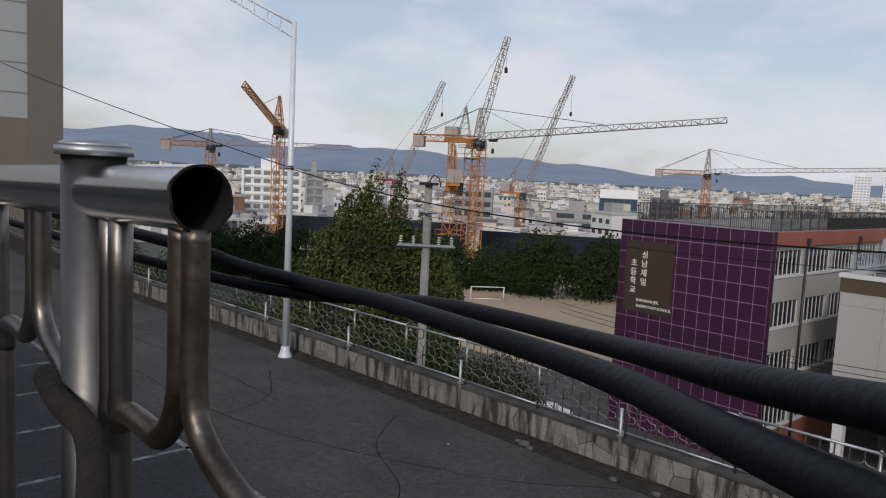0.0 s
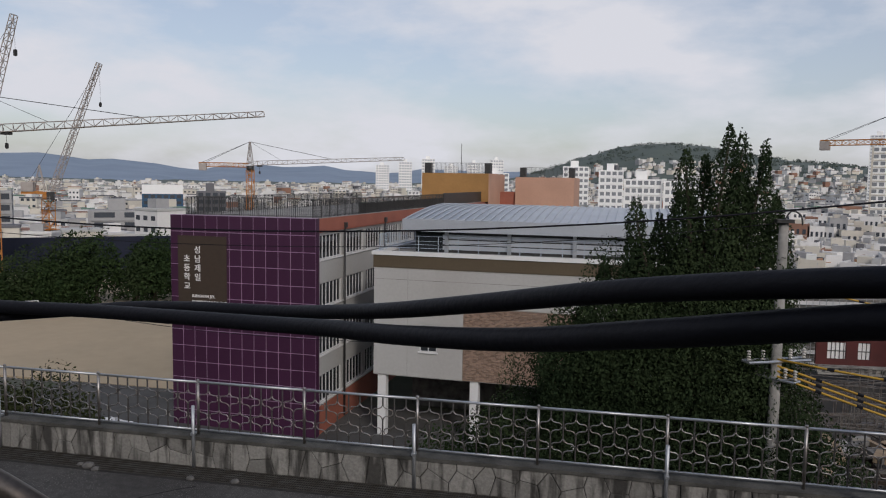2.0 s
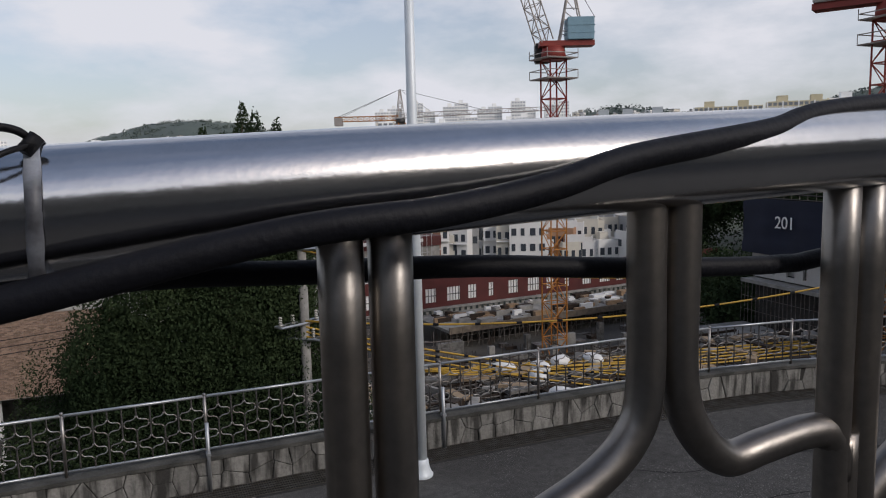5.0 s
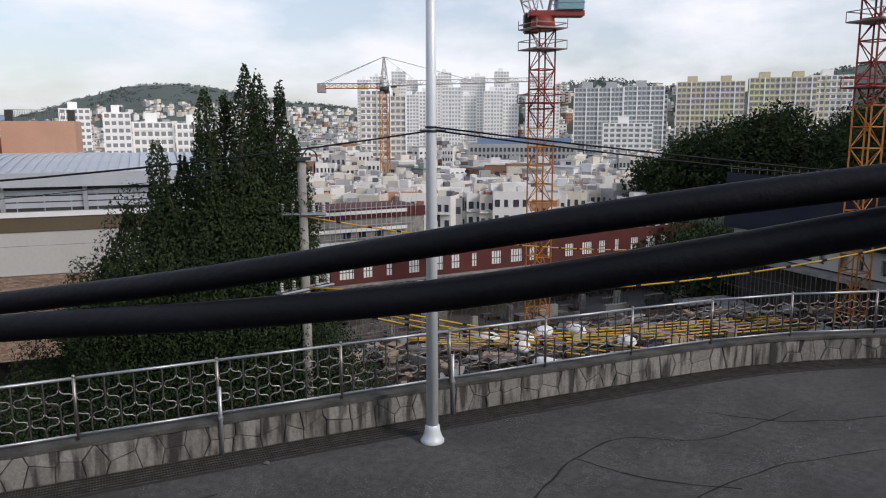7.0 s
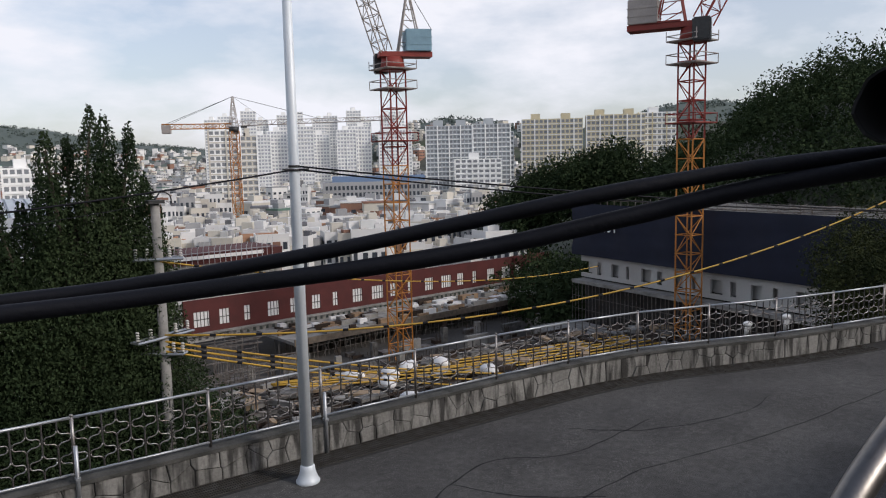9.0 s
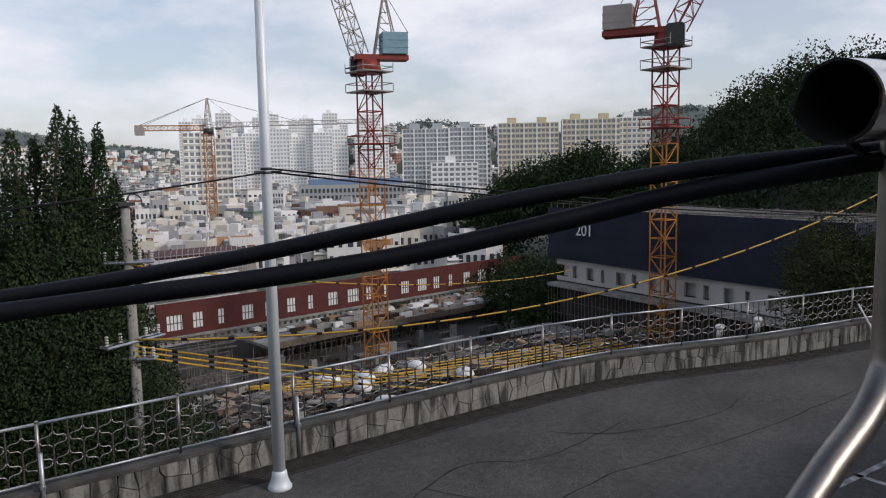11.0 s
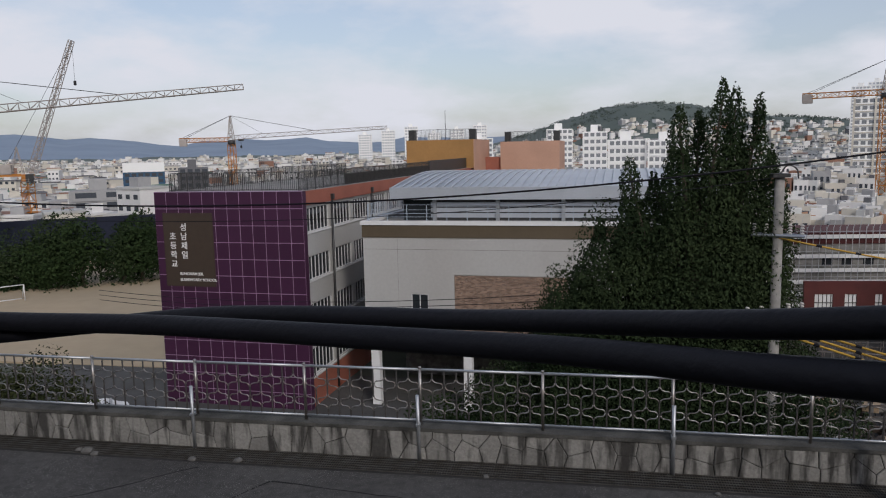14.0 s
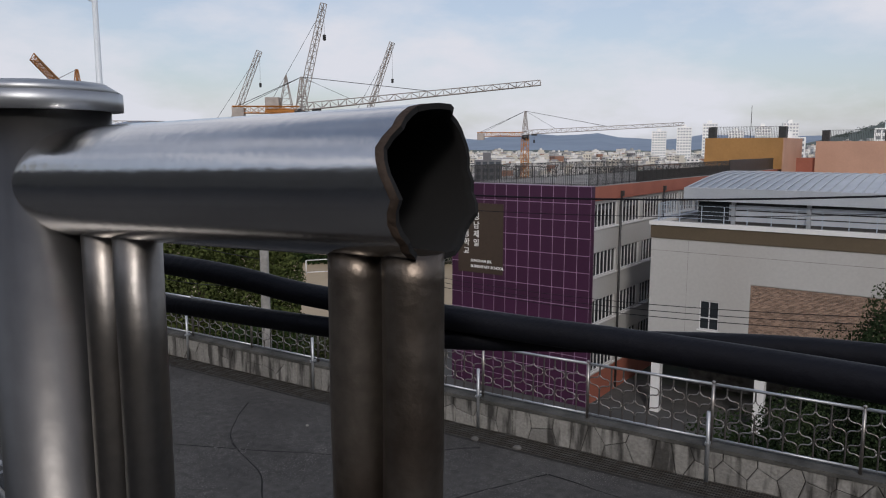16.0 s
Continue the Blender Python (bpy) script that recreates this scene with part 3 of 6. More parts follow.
def gym():
    e = empty("gymnasium", SCHOOL)
    tagged(e, "pale rendered gymnasium on pillars with a grey metal roof", "building")
    x0, x1, y0, y1 = 3.75, 27.5, 2.0, 27.0
    # front wall with a hole for its window
    wx0, wx1, wz0, wz1 = 7.24, 8.5, 6.5, 8.45
    bx0, bx1, bz0, bz1 = 10.4, 18.3, 4.62, 9.85
    boxes("wall", [(x0, y0 + 0.3, 4.6, x1, y1, 12.45), (x0, y0, 4.6, wx0, y0 + 0.3, 12.45), (wx1, y0, 4.6, bx0, y0 + 0.3, 12.45), (wx0, y0, 4.6, wx1, y0 + 0.3, wz0), (wx0, y0, wz1, wx1, y0 + 0.3, 12.45),
                   (bx0, y0, bz1, bx1, y0 + 0.3, 12.45), (bx1, y0, 4.6, x1, y0 + 0.3, 12.45), (bx0, y0 + 0.10, 4.6, bx1, y0 + 0.3, bz1)], M_RENDER, e)
    w = window(e, wx1 - wx0, wz1 - wz0, 2, Matrix.Translation((wx0, y0 + 0.1, wz0)))
    boxes("transom", [(0, -0.052, 0.75, wx1 - wx0, 0.06, 0.83)], M_FRAME, w)
    boxes("sill", [(-0.1, -0.2, -0.1, wx1 - wx0 + 0.1, 0.05, 0)], M_WHITE, w)
    # brick field
    s = Soup()
    bw, bh = 0.24, 0.085
    for j in range(int((bz1 - bz0) / bh)):
        xx = bx0 + 0.02 - (bw / 2 if j % 2 else 0)
        while xx < bx1 - 0.02:
            a, b = max(bx0 + 0.01, xx), min(bx1 - 0.01, xx + bw - 0.018)
            if b - a > 0.04:
                s.block(a, y0 + 0.02 + rng.uniform(0, 0.012), bz0 + j * bh, b, y0 + 0.098, bz0 + (j + 1) * bh - 0.016)
            xx += bw
    tagged(s.make("bricks", islands(M_BRICK, 0.35), e, "brown and buff brick field"), kind="stuff")
    boxes("joint", [(x0 - 0.002, y0 - 0.004, z, x1, y0, z + 0.03) for z in (4.62, 11.6)] + [(x, y0 - 0.004, 4.7, x + 0.02, y0, 12.4) for x in (6.3, 19.5, 23)], M_CONC, e)
    boxes("brown_band", [(x0 - 0.05, y0 - 0.05, 12.453, x1 + 0.05, y1, 13.35)], M_BROWN, e)
    boxes("coping", [(x0 - 0.15, y0 - 0.15, 13.353, x1 + 0.15, y0 + 0.35, 13.62), (x0 - 0.15, y0 + 0.35, 13.353, x0 + 0.3, y1, 13.62)], M_WHITE, e)
    for x in (4.05, 10.95, 17.8, 24.6):
        boxes("pillar", [(x, y0 + 0.1, 0, x + 0.62, y0 + 0.7, 4.6)], M_WHITE, e)
    boxes("back_wall", [(x0 + 0.5, y0 + 8, 0, x1, y0 + 8.3, 4.6)], M_CONC_DIRTY, e)
    boxes("deck_roof", [(x0 + 0.3, y0 + 0.35, 13.0, x1, y1, 13.38)], M_CONC, e)
    # glazed upper hall with an arched standing-seam roof
    hx0, hx1, hy0, hy1 = 6.0, 27.0, 5.2, 26.0
    boxes("upper_wall", [(hx0, hy0, 13.38, hx1, hy1, 15.0)], M_DARKMETAL, e, "dark ribbed upper hall")
    for z in (13.75, 14.15, 14.55):
        boxes("louvre", [(hx0 + 0.1, hy0 - 0.06, z - 0.16, hx1, hy0 - 0.003, z + 0.16)], M_ROOF, e)
    boxes("fascia", [(hx0 - 0.9, hy0 - 0.9, 14.95, hx1 + 0.9, hy0 - 0.5, 15.85)], M_ROOF, e, "broad grey metal fascia")
    bm = bmesh.new()
    n = 20
    rows = []
    for k in range(n + 1):
        y = hy0 - 0.6 + (hy1 - hy0 + 1.2) * k / n
        z = 15.8 + 0.85 * math.sin(math.pi * k / n)
        rows.append((bm.verts.new((hx0 - 1.0, y, z)), bm.verts.new((hx1 + 1.0, y, z)), bm.verts.new((hx1 + 1.0, y, 14.97)), bm.verts.new((hx0 - 1.0, y, 14.97))))
    for a, b in zip(rows, rows[1:]):
        for i in range(4):
            bm.faces.new((a[i], a[(i + 1) % 4], b[(i + 1) % 4], b[i])).smooth = i == 0
    bmesh.ops.recalc_face_normals(bm, faces=bm.faces)
    roof = part("roof", bm, M_ROOF, e, "arched grey metal roof with standing seams")
    sb = bmesh.new()
    sweep(sb, [(0, hy0 - 0.6 + (hy1 - hy0 + 1.2) * k / n, 15.84 + 0.85 * math.sin(math.pi * k / n)) for k in range(n + 1)], 0.06, 4)
    seam = None
    for k in range(36):
        m = Matrix.Translation((hx0 - 0.8 + 0.635 * k, 0, 0))
        if seam is None:
            seam = part("seam", sb, M_ROOF, roof)
            seam.matrix_local = m
        else:
            same("seam", seam.data, roof, m)
    for x in (8.2, 12.9, 17.6, 22.3):
        boxes("upright_beam", [(x, hy0 - 0.3, 13.38, x + 0.25, hy0 - 0.061, 14.95)], M_GALV, e)
    s = Soup()
    for k in range(17):
        s.bar((4.1 + 1.45 * k, y0 + 0.25, 13.62), (4.1 + 1.45 * k, y0 + 0.25, 14.75), 0.03)
    for z in (13.9, 14.15, 14.4, 14.75):
        s.bar((4.1, y0 + 0.25, z), (27.3, y0 + 0.25, z), 0.018)
    for k in range(30):
        s.bar((4.05, y0 + 0.3 + 0.3 * k, 13.62), (4.05, y0 + 0.3 + 0.3 * k, 14.8), 0.02)
    for z in (13.75, 14.8):
        s.bar((4.05, y0 + 0.3, z), (4.05, y0 + 9, z), 0.025)
    tagged(s.make("deck_railing", material("pale_blue_rail", (0.45, 0.52, 0.60), 0.5, 0.3, vary=0.1), e), kind="stuff")
    boxes("store_door", [(5.9, hy0 - 0.075, 13.4, 8.0, hy0 - 0.063, 14.9)], M_GLASS, e)
    return e


gym_ob = gym()

# school yard
yard = boxes("sports_ground", [(-118, 58, -13.9, -24, 118, -13.44)], M_SAND)
tagged(yard, "pale sandy school sports ground", "sports ground", kind="structure")
forecourt = boxes("forecourt", [(-40, 22, -13.9, 20, 57.9, -13.46)], material("forecourt_concrete", (0.075, 0.074, 0.071), 0.9, vary=0.3, scale=0.3, bump=0.1))
tagged(forecourt, "grey paved forecourt of the school", "pavement", kind="structure")


def goal(x, y, turn):
    bm = bmesh.new()
    for a, b in (((-2.5, 0, 0), (-2.5, 0, 2.1)), ((2.5, 0, 0), (2.5, 0, 2.1)), ((-2.5, 0, 2.1), (2.5, 0, 2.1)), ((-2.5, 0, 2.1), (-2.5, 1.5, 0)), ((2.5, 0, 2.1), (2.5, 1.5, 0)), ((-2.5, 1.5, 0.05), (2.5, 1.5, 0.05))):
        rod(bm, a, b, 0.07, n=8)
    g = obj("goal", bm, M_WHITE)
    g.matrix_world = pose(x, y, -13.44, 0, 0, turn)
    return tagged(g, "white tubular football goal on the sand", "goal")


goal(-67, 82, 52)


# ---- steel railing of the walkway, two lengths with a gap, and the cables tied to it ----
# Matt black for pipe bores, crack filling and tyres.
M_BLACK = material("matt_black", (0.006, 0.006, 0.006), 0.95, vary=0.3, scale=20)
M_TUBE = material("dull_steel_tube", (0.19, 0.183, 0.175), 0.40, 1.0, vary=0.25, scale=10, bump=0.03, bump_scale=120, second=(0.28, 0.25, 0.22))
M_BURNT_TUBE = material("heat_stained_tube", (0.19, 0.165, 0.14), 0.42, 0.9, vary=0.5, scale=11, bump=0.08, bump_scale=80, second=(0.06, 0.04, 0.028))
M_POST = material("brushed_steel_post", (0.17, 0.167, 0.163), 0.42, 1.0, vary=0.2, scale=5, bump=0.02, bump_scale=60, second=(0.12, 0.115, 0.11), streak=5.0)
M_BAR = material("dark_rusted_iron", (0.028, 0.020, 0.016), 0.85, 0.2, vary=0.5, scale=18, bump=0.4, bump_scale=90, second=(0.012, 0.010, 0.009))
R_PIPE = 0.027
# bends of a tube: sideways way, height below the pipe's axis
BEND_FLAT = [(0, 0.0), (0, -0.06), (0, -0.128), (0.011, -0.163), (0.036, -0.187), (0.067, -0.186), (0.104, -0.184), (0.126, -0.19), (0.136, -0.22), (0.138, -0.27), (0.138, -1.16)]
BEND_LONG = [(0, 0.0), (0, -0.06), (0, -0.128), (-0.009, -0.158), (-0.036, -0.18), (-0.085, -0.2), (-0.14, -0.23), (-0.175, -0.27), (-0.18, -0.33), (-0.18, -1.16)]


def sag(s):
    """How far a torn pipe end hangs down and back, s metres from the end."""
    k = max(0.0, 1 - s / 0.40) ** 1.5
    return Vector((0, 0.002 * k, -0.005 * k))


def pipe_mesh(a, b, r, n=40, ragged=0.0, bent=False):
    """A hollow pipe with a wall 2 mm thick; its cut end may be ragged."""
    a, b = Vector(a), Vector(b)
    d = (b - a).normalized()
    side = d.cross(Vector((0, 0, 1))).normalized()
    up = side.cross(d)
    bm = bmesh.new()
    rr = random.Random(3)
    jag = [ragged * (0.5 * math.sin(k * 0.5) + 0.3 * math.sin(k * 1.1 + 1) + rr.uniform(-0.2, 0.2)) for k in range(n)]
    rings = []
    L = (b - a).length
    steps = (0, 0.0035 / L, 0.07 / L, 0.15 / L, 0.22 / L, 0.30 / L, 0.42 / L, 1)
    m = len(steps)
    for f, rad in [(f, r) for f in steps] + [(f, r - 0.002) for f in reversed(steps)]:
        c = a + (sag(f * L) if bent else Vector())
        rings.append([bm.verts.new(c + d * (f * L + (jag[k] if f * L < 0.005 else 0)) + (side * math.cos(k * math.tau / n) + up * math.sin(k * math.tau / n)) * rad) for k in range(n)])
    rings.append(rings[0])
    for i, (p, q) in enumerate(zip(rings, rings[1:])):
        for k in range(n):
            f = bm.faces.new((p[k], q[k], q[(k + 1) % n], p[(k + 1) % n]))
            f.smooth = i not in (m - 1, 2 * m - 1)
            # Inner wall is black: the darkness inside the hollow is painted on.
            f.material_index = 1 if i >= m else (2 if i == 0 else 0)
    return bm


def tube(parent, base, way, bend, mat, r=0.0113):
    """One upright tube of the railing below base, bent along the rail."""
    bm = bmesh.new()
    pts = curve_pts([base + way * s + Vector((0, 0, z)) for s, z in bend], 6)
    sweep(bm, pts, r, 14)
    return part("tube", bm, mat, parent)


def railing(label, end, way, length, pairs, posts, burnt):
    e = empty("steel_railing", pose(end[0], end[1], 3.86))
    tagged(e, label, "railing", group="walkway railings")
    o = Vector(end) - Vector((end[0], end[1], 3.86))
    way = Vector(way).normalized()
    part("handrail", pipe_mesh(o, o + way * length, R_PIPE, ragged=0.0045, bent=not burnt), [M_STEEL, M_BLACK, M_RUST], e, "shiny hollow steel pipe with a torn open end")
    flip = 1 if way.x > 0 else -1
    for k, (s, bent, *lower) in enumerate(pairs):
        long_bend = [(w, z - (lower[0] if lower and i > 1 else 0)) for i, (w, z) in enumerate(BEND_LONG)]
        mat = M_BURNT_TUBE if (burnt and k == 0) else M_TUBE
        for j in (0, 1):
            base = o + way * (s + 0.025 * j - 0.0125) - Vector((0, 0, 0.024 if s < 0.07 else 0))
            if not bent:
                tube(e, base, way, [(0, 0.0), (0, -0.5), (0, -1.17)], mat)
            elif j == 0:
                tube(e, base, way, long_bend, mat)
            else:
                tube(e, base, way, BEND_FLAT, mat)
    for s in posts:
        p = o + way * s
        bm = bmesh.new()
        rod(bm, (p.x, p.y, 0), (p.x, p.y, p.z + 0.036), 0.031, n=32)
        post = part("post", bm, M_POST, e)
        bm = bmesh.new()
        rod(bm, (p.x, p.y, p.z + 0.036), (p.x, p.y, p.z + 0.045), 0.037, n=32)
        rod(bm, (p.x, p.y, p.z + 0.045), (p.x, p.y, p.z + 0.050), 0.037, 0.029, n=32)
        part("cap", bm, M_GALV, post, "flat steel post cap")
    return e


A_END, B_END = Vector((6.307, 1.02, 5.028)), Vector((7.020, 0.682, 5.099))
A_WAY, B_WAY = Vector((-1, 0, -0.025)).normalized(), Vector((1, 0, 0.036)).normalized()
railing("stainless steel walkway railing with a torn, scorched pipe end", A_END, A_WAY, 5.2, [(0.022, True), (0.18, False), (0.43, True), (0.62, False), (0.81, True), (1.0, False), (1.19, True), (1.38, False), (1.57, True)], [0.238, 1.9], True)
railing("stainless steel walkway railing wrapped with black tape", B_END, B_WAY, 5.0, [(0.103, True, 0.045), (0.296, False), (0.475, True), (0.63, False), (0.82, True), (1.01, False), (1.2, True), (1.39, False)], [1.7], False)


def cable(name, pts, r, label, mat=M_CABLE):
    bm = bmesh.new()
    sweep(bm, curve_pts(pts, 14), r, 14)
    return tagged(obj(name, bm, mat), label, "cable", group="cables tied to the railing")


cable("cable", [(2.200, 1.350, 4.900), (3.800, 1.240, 4.940), (5.000, 1.160, 4.960), (5.600, 1.130, 4.963), (6.007, 1.138, 4.958), (6.125, 1.155, 4.946), (6.250, 1.165, 4.942), (6.373, 1.155, 4.945), (6.500, 1.120, 4.951), (6.600, 1.090, 4.956), (6.680, 1.045, 4.965), (6.760, 0.980, 4.977), (6.850, 0.908, 4.994), (6.930, 0.835, 5.017), (7.010, 0.776, 5.038), (7.086, 0.710, 5.053), (7.146, 0.664, 5.065), (7.267, 0.646, 5.090), (7.341, 0.643, 5.097), (7.398, 0.645, 5.106), (7.449, 0.652, 5.118), (7.550, 0.664, 5.131), (7.650, 0.676, 5.147), (8.000, 0.680, 5.168), (9.000, 0.680, 5.204), (11.000, 0.680, 5.276)], 0.0074, "thick black cable looped over the steel handrail")
cable("cable", [(2.200, 1.360, 4.860), (3.800, 1.250, 4.890), (5.000, 1.170, 4.915), (5.600, 1.140, 4.925), (6.050, 1.145, 4.928), (6.200, 1.165, 4.928), (6.300, 1.185, 4.935), (6.404, 1.180, 4.947), (6.500, 1.155, 4.955), (6.600, 1.122, 4.962), (6.680, 1.068, 4.975), (6.750, 1.003, 4.991), (6.830, 0.930, 5.012), (6.910, 0.853, 5.034), (6.990, 0.790, 5.050), (7.050, 0.750, 5.058), (7.120, 0.715, 5.064), (7.215, 0.712, 5.068), (7.295, 0.712, 5.064), (7.389, 0.712, 5.060), (7.493, 0.712, 5.051), (7.613, 0.712, 5.044), (7.690, 0.712, 5.049), (8.100, 0.712, 5.090), (9.000, 0.712, 5.110), (11.000, 0.712, 5.180)], 0.0064, "black cable hanging below the steel handrail")


def binding(x, wide, thick, mat, name, label, seed):
    """A band of tape or strap wound round the pipe and the cable under it, with uneven edges."""
    rr = random.Random(seed)
    bm = bmesh.new()
    n, c = 40, B_END + B_WAY * (x - B_END.x) - Vector((0, 0, 0.002))
    rings = []
    for u, out in ((-0.5, 0.0004), (-0.46, thick), (0.0, thick * 1.15), (0.46, thick), (0.5, 0.0004)):
        ring = []
        for k in range(n):
            w = k * math.tau / n
            low = max(0.0, -math.sin(w)) ** 2 * 0.012
            r = R_PIPE + out + 0.0006 * math.sin(5 * w + seed) + low
            jag = (rr.uniform(-0.06, 0.06) + 0.08 * math.sin(3 * w + seed)) * wide if abs(u) > 0.4 else 0
            ring.append(bm.verts.new(c + Vector((u * wide + jag + 0.10 * wide * math.sin(w), math.cos(w) * r, math.sin(w) * r))))
        rings.append(ring)
    for a, b in zip(rings, rings[1:]):
        for k in range(n):
            bm.faces.new((a[k], b[k], b[(k + 1) % n], a[(k + 1) % n])).smooth = True
    return tagged(obj(name, bm, mat), label, name.split("_")[0])


tape = binding(7.089, 0.0185, 0.0022, M_TAPE, "tape_binding", "black tape wound round the handrail and cables", 2)
bm = bmesh.new()
sweep(bm, curve_pts([(7.094, 0.672, 5.128), (7.085, 0.665, 5.128), (7.080, 0.661, 5.125), (7.078, 0.659, 5.122)], 6), 0.002, 6, radii=[0.0026 - 0.00008 * k for k in range(19)])
sweep(bm, curve_pts([(7.090, 0.670, 5.128), (7.087, 0.666, 5.132), (7.086, 0.664, 5.134)], 6), 0.0010, 6)
part("loose_end", bm, M_TAPE, tape)
strap = binding(7.1795, 0.0058, 0.0012, M_STRAP, "strap", "worn pale strap tying cables to the handrail", 5)
bm = bmesh.new()
sweep(bm, curve_pts([(7.181, 0.668, 5.129), (7.176, 0.664, 5.134), (7.168, 0.661, 5.1355), (7.160, 0.659, 5.133)], 6), 0.0017, 6)
sweep(bm, curve_pts([(7.180, 0.664, 5.129), (7.172, 0.657, 5.126), (7.163, 0.653, 5.121)], 6), 0.0012, 6)
rod(bm, (7.177, 0.664, 5.126), (7.182, 0.666, 5.132), 0.0032, n=8)
part("knot", bm, M_TAPE, strap, "black knotted strap end")
bm = bmesh.new()
sweep(bm, curve_pts([(6.03, 0.985, 4.828), (6.09, 0.98, 4.818), (6.19, 0.975, 4.812), (6.33, 0.93, 4.80), (6.44, 0.88, 4.77)], 8), 0.0125, 10)
tagged(obj("rusty_bar", bm, M_BAR), "dark rusty iron bar leaning on the railing", "bar")


# ---- cranes ----
def lattice(bm, a, b, w0, w1, bays, r=0.06, tri=False, mat=0):
    """A braced mast or jib from a to b."""
    a, b = Vector(a), Vector(b)
    d = (b - a).normalized()
    ref = Vector((0, 0, 1)) if abs(d.z) < 0.8 else Vector((0, 1, 0))
    s = d.cross(ref).normalized()
    u = s.cross(d).normalized()
    offs = [(-0.5, 0.0), (0.5, 0.0), (0.0, 0.9)] if tri else [(-0.5, -0.5), (0.5, -0.5), (0.5, 0.5), (-0.5, 0.5)]
    n = len(offs)

    def corner(i, k):
        f = i / bays
        w = w0 + (w1 - w0) * f
        return a.lerp(b, f) + s * offs[k % n][0] * w + u * offs[k % n][1] * w

    for k in range(n):
        rod(bm, corner(0, k), corner(bays, k), r, n=4, mat=mat)
    for i in range(bays):
        for k in range(n):
            p, q = (corner(i, k), corner(i + 1, k + 1)) if (i + k) % 2 else (corner(i, k + 1), corner(i + 1, k))
            rod(bm, p, q, r * 0.6, n=4, mat=mat)
            rod(bm, corner(i + 1, k), corner(i + 1, k + 1), r * 0.6, n=4, mat=mat)


def line(bm, a, b, r=0.03, mat=0):
    rod(bm, a, b, r, n=4, mat=mat)


def tower_crane(x, y, z0, zj, tall, jib_to, back, mast_w, mast_mat, jib_mat, label, tilt=0.0, thick=1.0):
    """A hammerhead crane: mast, cab, jib with trolley and hook, counter-jib with ballast, apex and tie bars."""
    e = empty("tower_crane", pose(x, y, z0))
    tagged(e, label, "crane", group="cranes")
    h = zj - z0
    d = Vector((jib_to[0] - x, jib_to[1] - y, 0))
    L = d.length
    d.normalize()
    side = Vector((-d.y, d.x, 0))
    bm = bmesh.new()
    lattice(bm, (0, 0, 0), (0, 0, h - 1.5), mast_w, mast_w, max(6, int(h / mast_w)), 0.10 * thick)
    part("mast", bm, mast_mat, e)
    bm = bmesh.new()
    rod(bm, (0, 0, h - 1.6), (0, 0, h - 0.2), mast_w * 0.62, n=10)
    part("slewing_ring", bm, M_DARKMETAL, e)
    bm = bmesh.new()
    c = d * 0.2 + side * mast_w * 0.9
    box(bm, -0.8, -0.7, h - 2.2, 0.8, 0.7, h - 0.1, m=Matrix.Translation((c.x, c.y, 0)))
    part("cab", bm, M_CGREY, e)
    bm = bmesh.new()
    lattice(bm, (0, 0, h - 0.2), (0, 0, h + tall), mast_w * 0.9, 0.35, 7, 0.08 * thick)
    part("apex_tower", bm, jib_mat, e)
    up = Vector((0, 0, h))
    j1 = d * L + up + Vector((0, 0, L * math.tan(tilt)))
    bm = bmesh.new()
    lattice(bm, up + d * 0.8, j1, 1.5, 1.1, int(L / 1.6), 0.075 * thick, tri=True)
    part("jib", bm, jib_mat, e)
    bm = bmesh.new()
    b1 = up - d * back
    lattice(bm, up - d * 0.5, b1, 1.3, 1.3, int(back / 1.6), 0.09 * thick)
    part("counter_jib", bm, mast_mat, e)
    bm = bmesh.new()
    q = Matrix.LocRotScale((b1.x, b1.y, h), Euler((0, 0, math.atan2(d.y, d.x))), None)
    box(bm, 0, -0.9, -1.9, 2.3, 0.9, 0.4, m=q, bevel=0.1)
    part("ballast", bm, M_CGREY, e)
    bm = bmesh.new()
    ap = Vector((0, 0, h + tall))
    line(bm, ap, up.lerp(j1, 0.52) + Vector((0, 0, 1.2)), 0.05 * thick)
    line(bm, ap, up.lerp(j1, 0.2) + Vector((0, 0, 1.2)), 0.03 * thick)
    line(bm, ap, b1 + Vector((0, 0, 0.3)), 0.05 * thick)
    line(bm, ap, b1 + d * 1.2 + Vector((0, 0, 0.3)), 0.04 * thick)
    part("tie_rigging", bm, M_DARKMETAL, e)
    bm = bmesh.new()
    t0 = up.lerp(j1, 0.06)
    box(bm, -0.7, -0.6, -0.6, 0.7, 0.6, 0, m=Matrix.Translation(t0))
    line(bm, t0, t0 - Vector((0, 0, 2.0)), 0.04)
    box(bm, -0.25, -0.25, -3.0, 0.25, 0.25, -2.0, m=Matrix.Translation(t0), bevel=0.1)
    part("trolley", bm, M_DARKMETAL, e)
    return e


tower_crane(-96.5, 109.5, -16, 12.4, 6.3, (-57.9, 136.0), 13.5, 2.0, M_CYELLOW, M_CGREY, "yellow tower crane with a long pale lattice jib", radians(6.0), 1.2)
tower_crane(-105.2, 224.2, -18, 9.6, 7.6, (-58.1, 242.0), 16, 1.9, M_CYELLOW, M_CGREY, "distant yellow tower crane with a level jib", radians(3.0), 1.3)
tower_crane(79.5, 202.7, -19, 16.8, 8.0, (120, 183), 19, 2.2, M_CYELLOW, M_CGREY, "ochre tower crane standing among town houses", radians(1.5), 1.2)
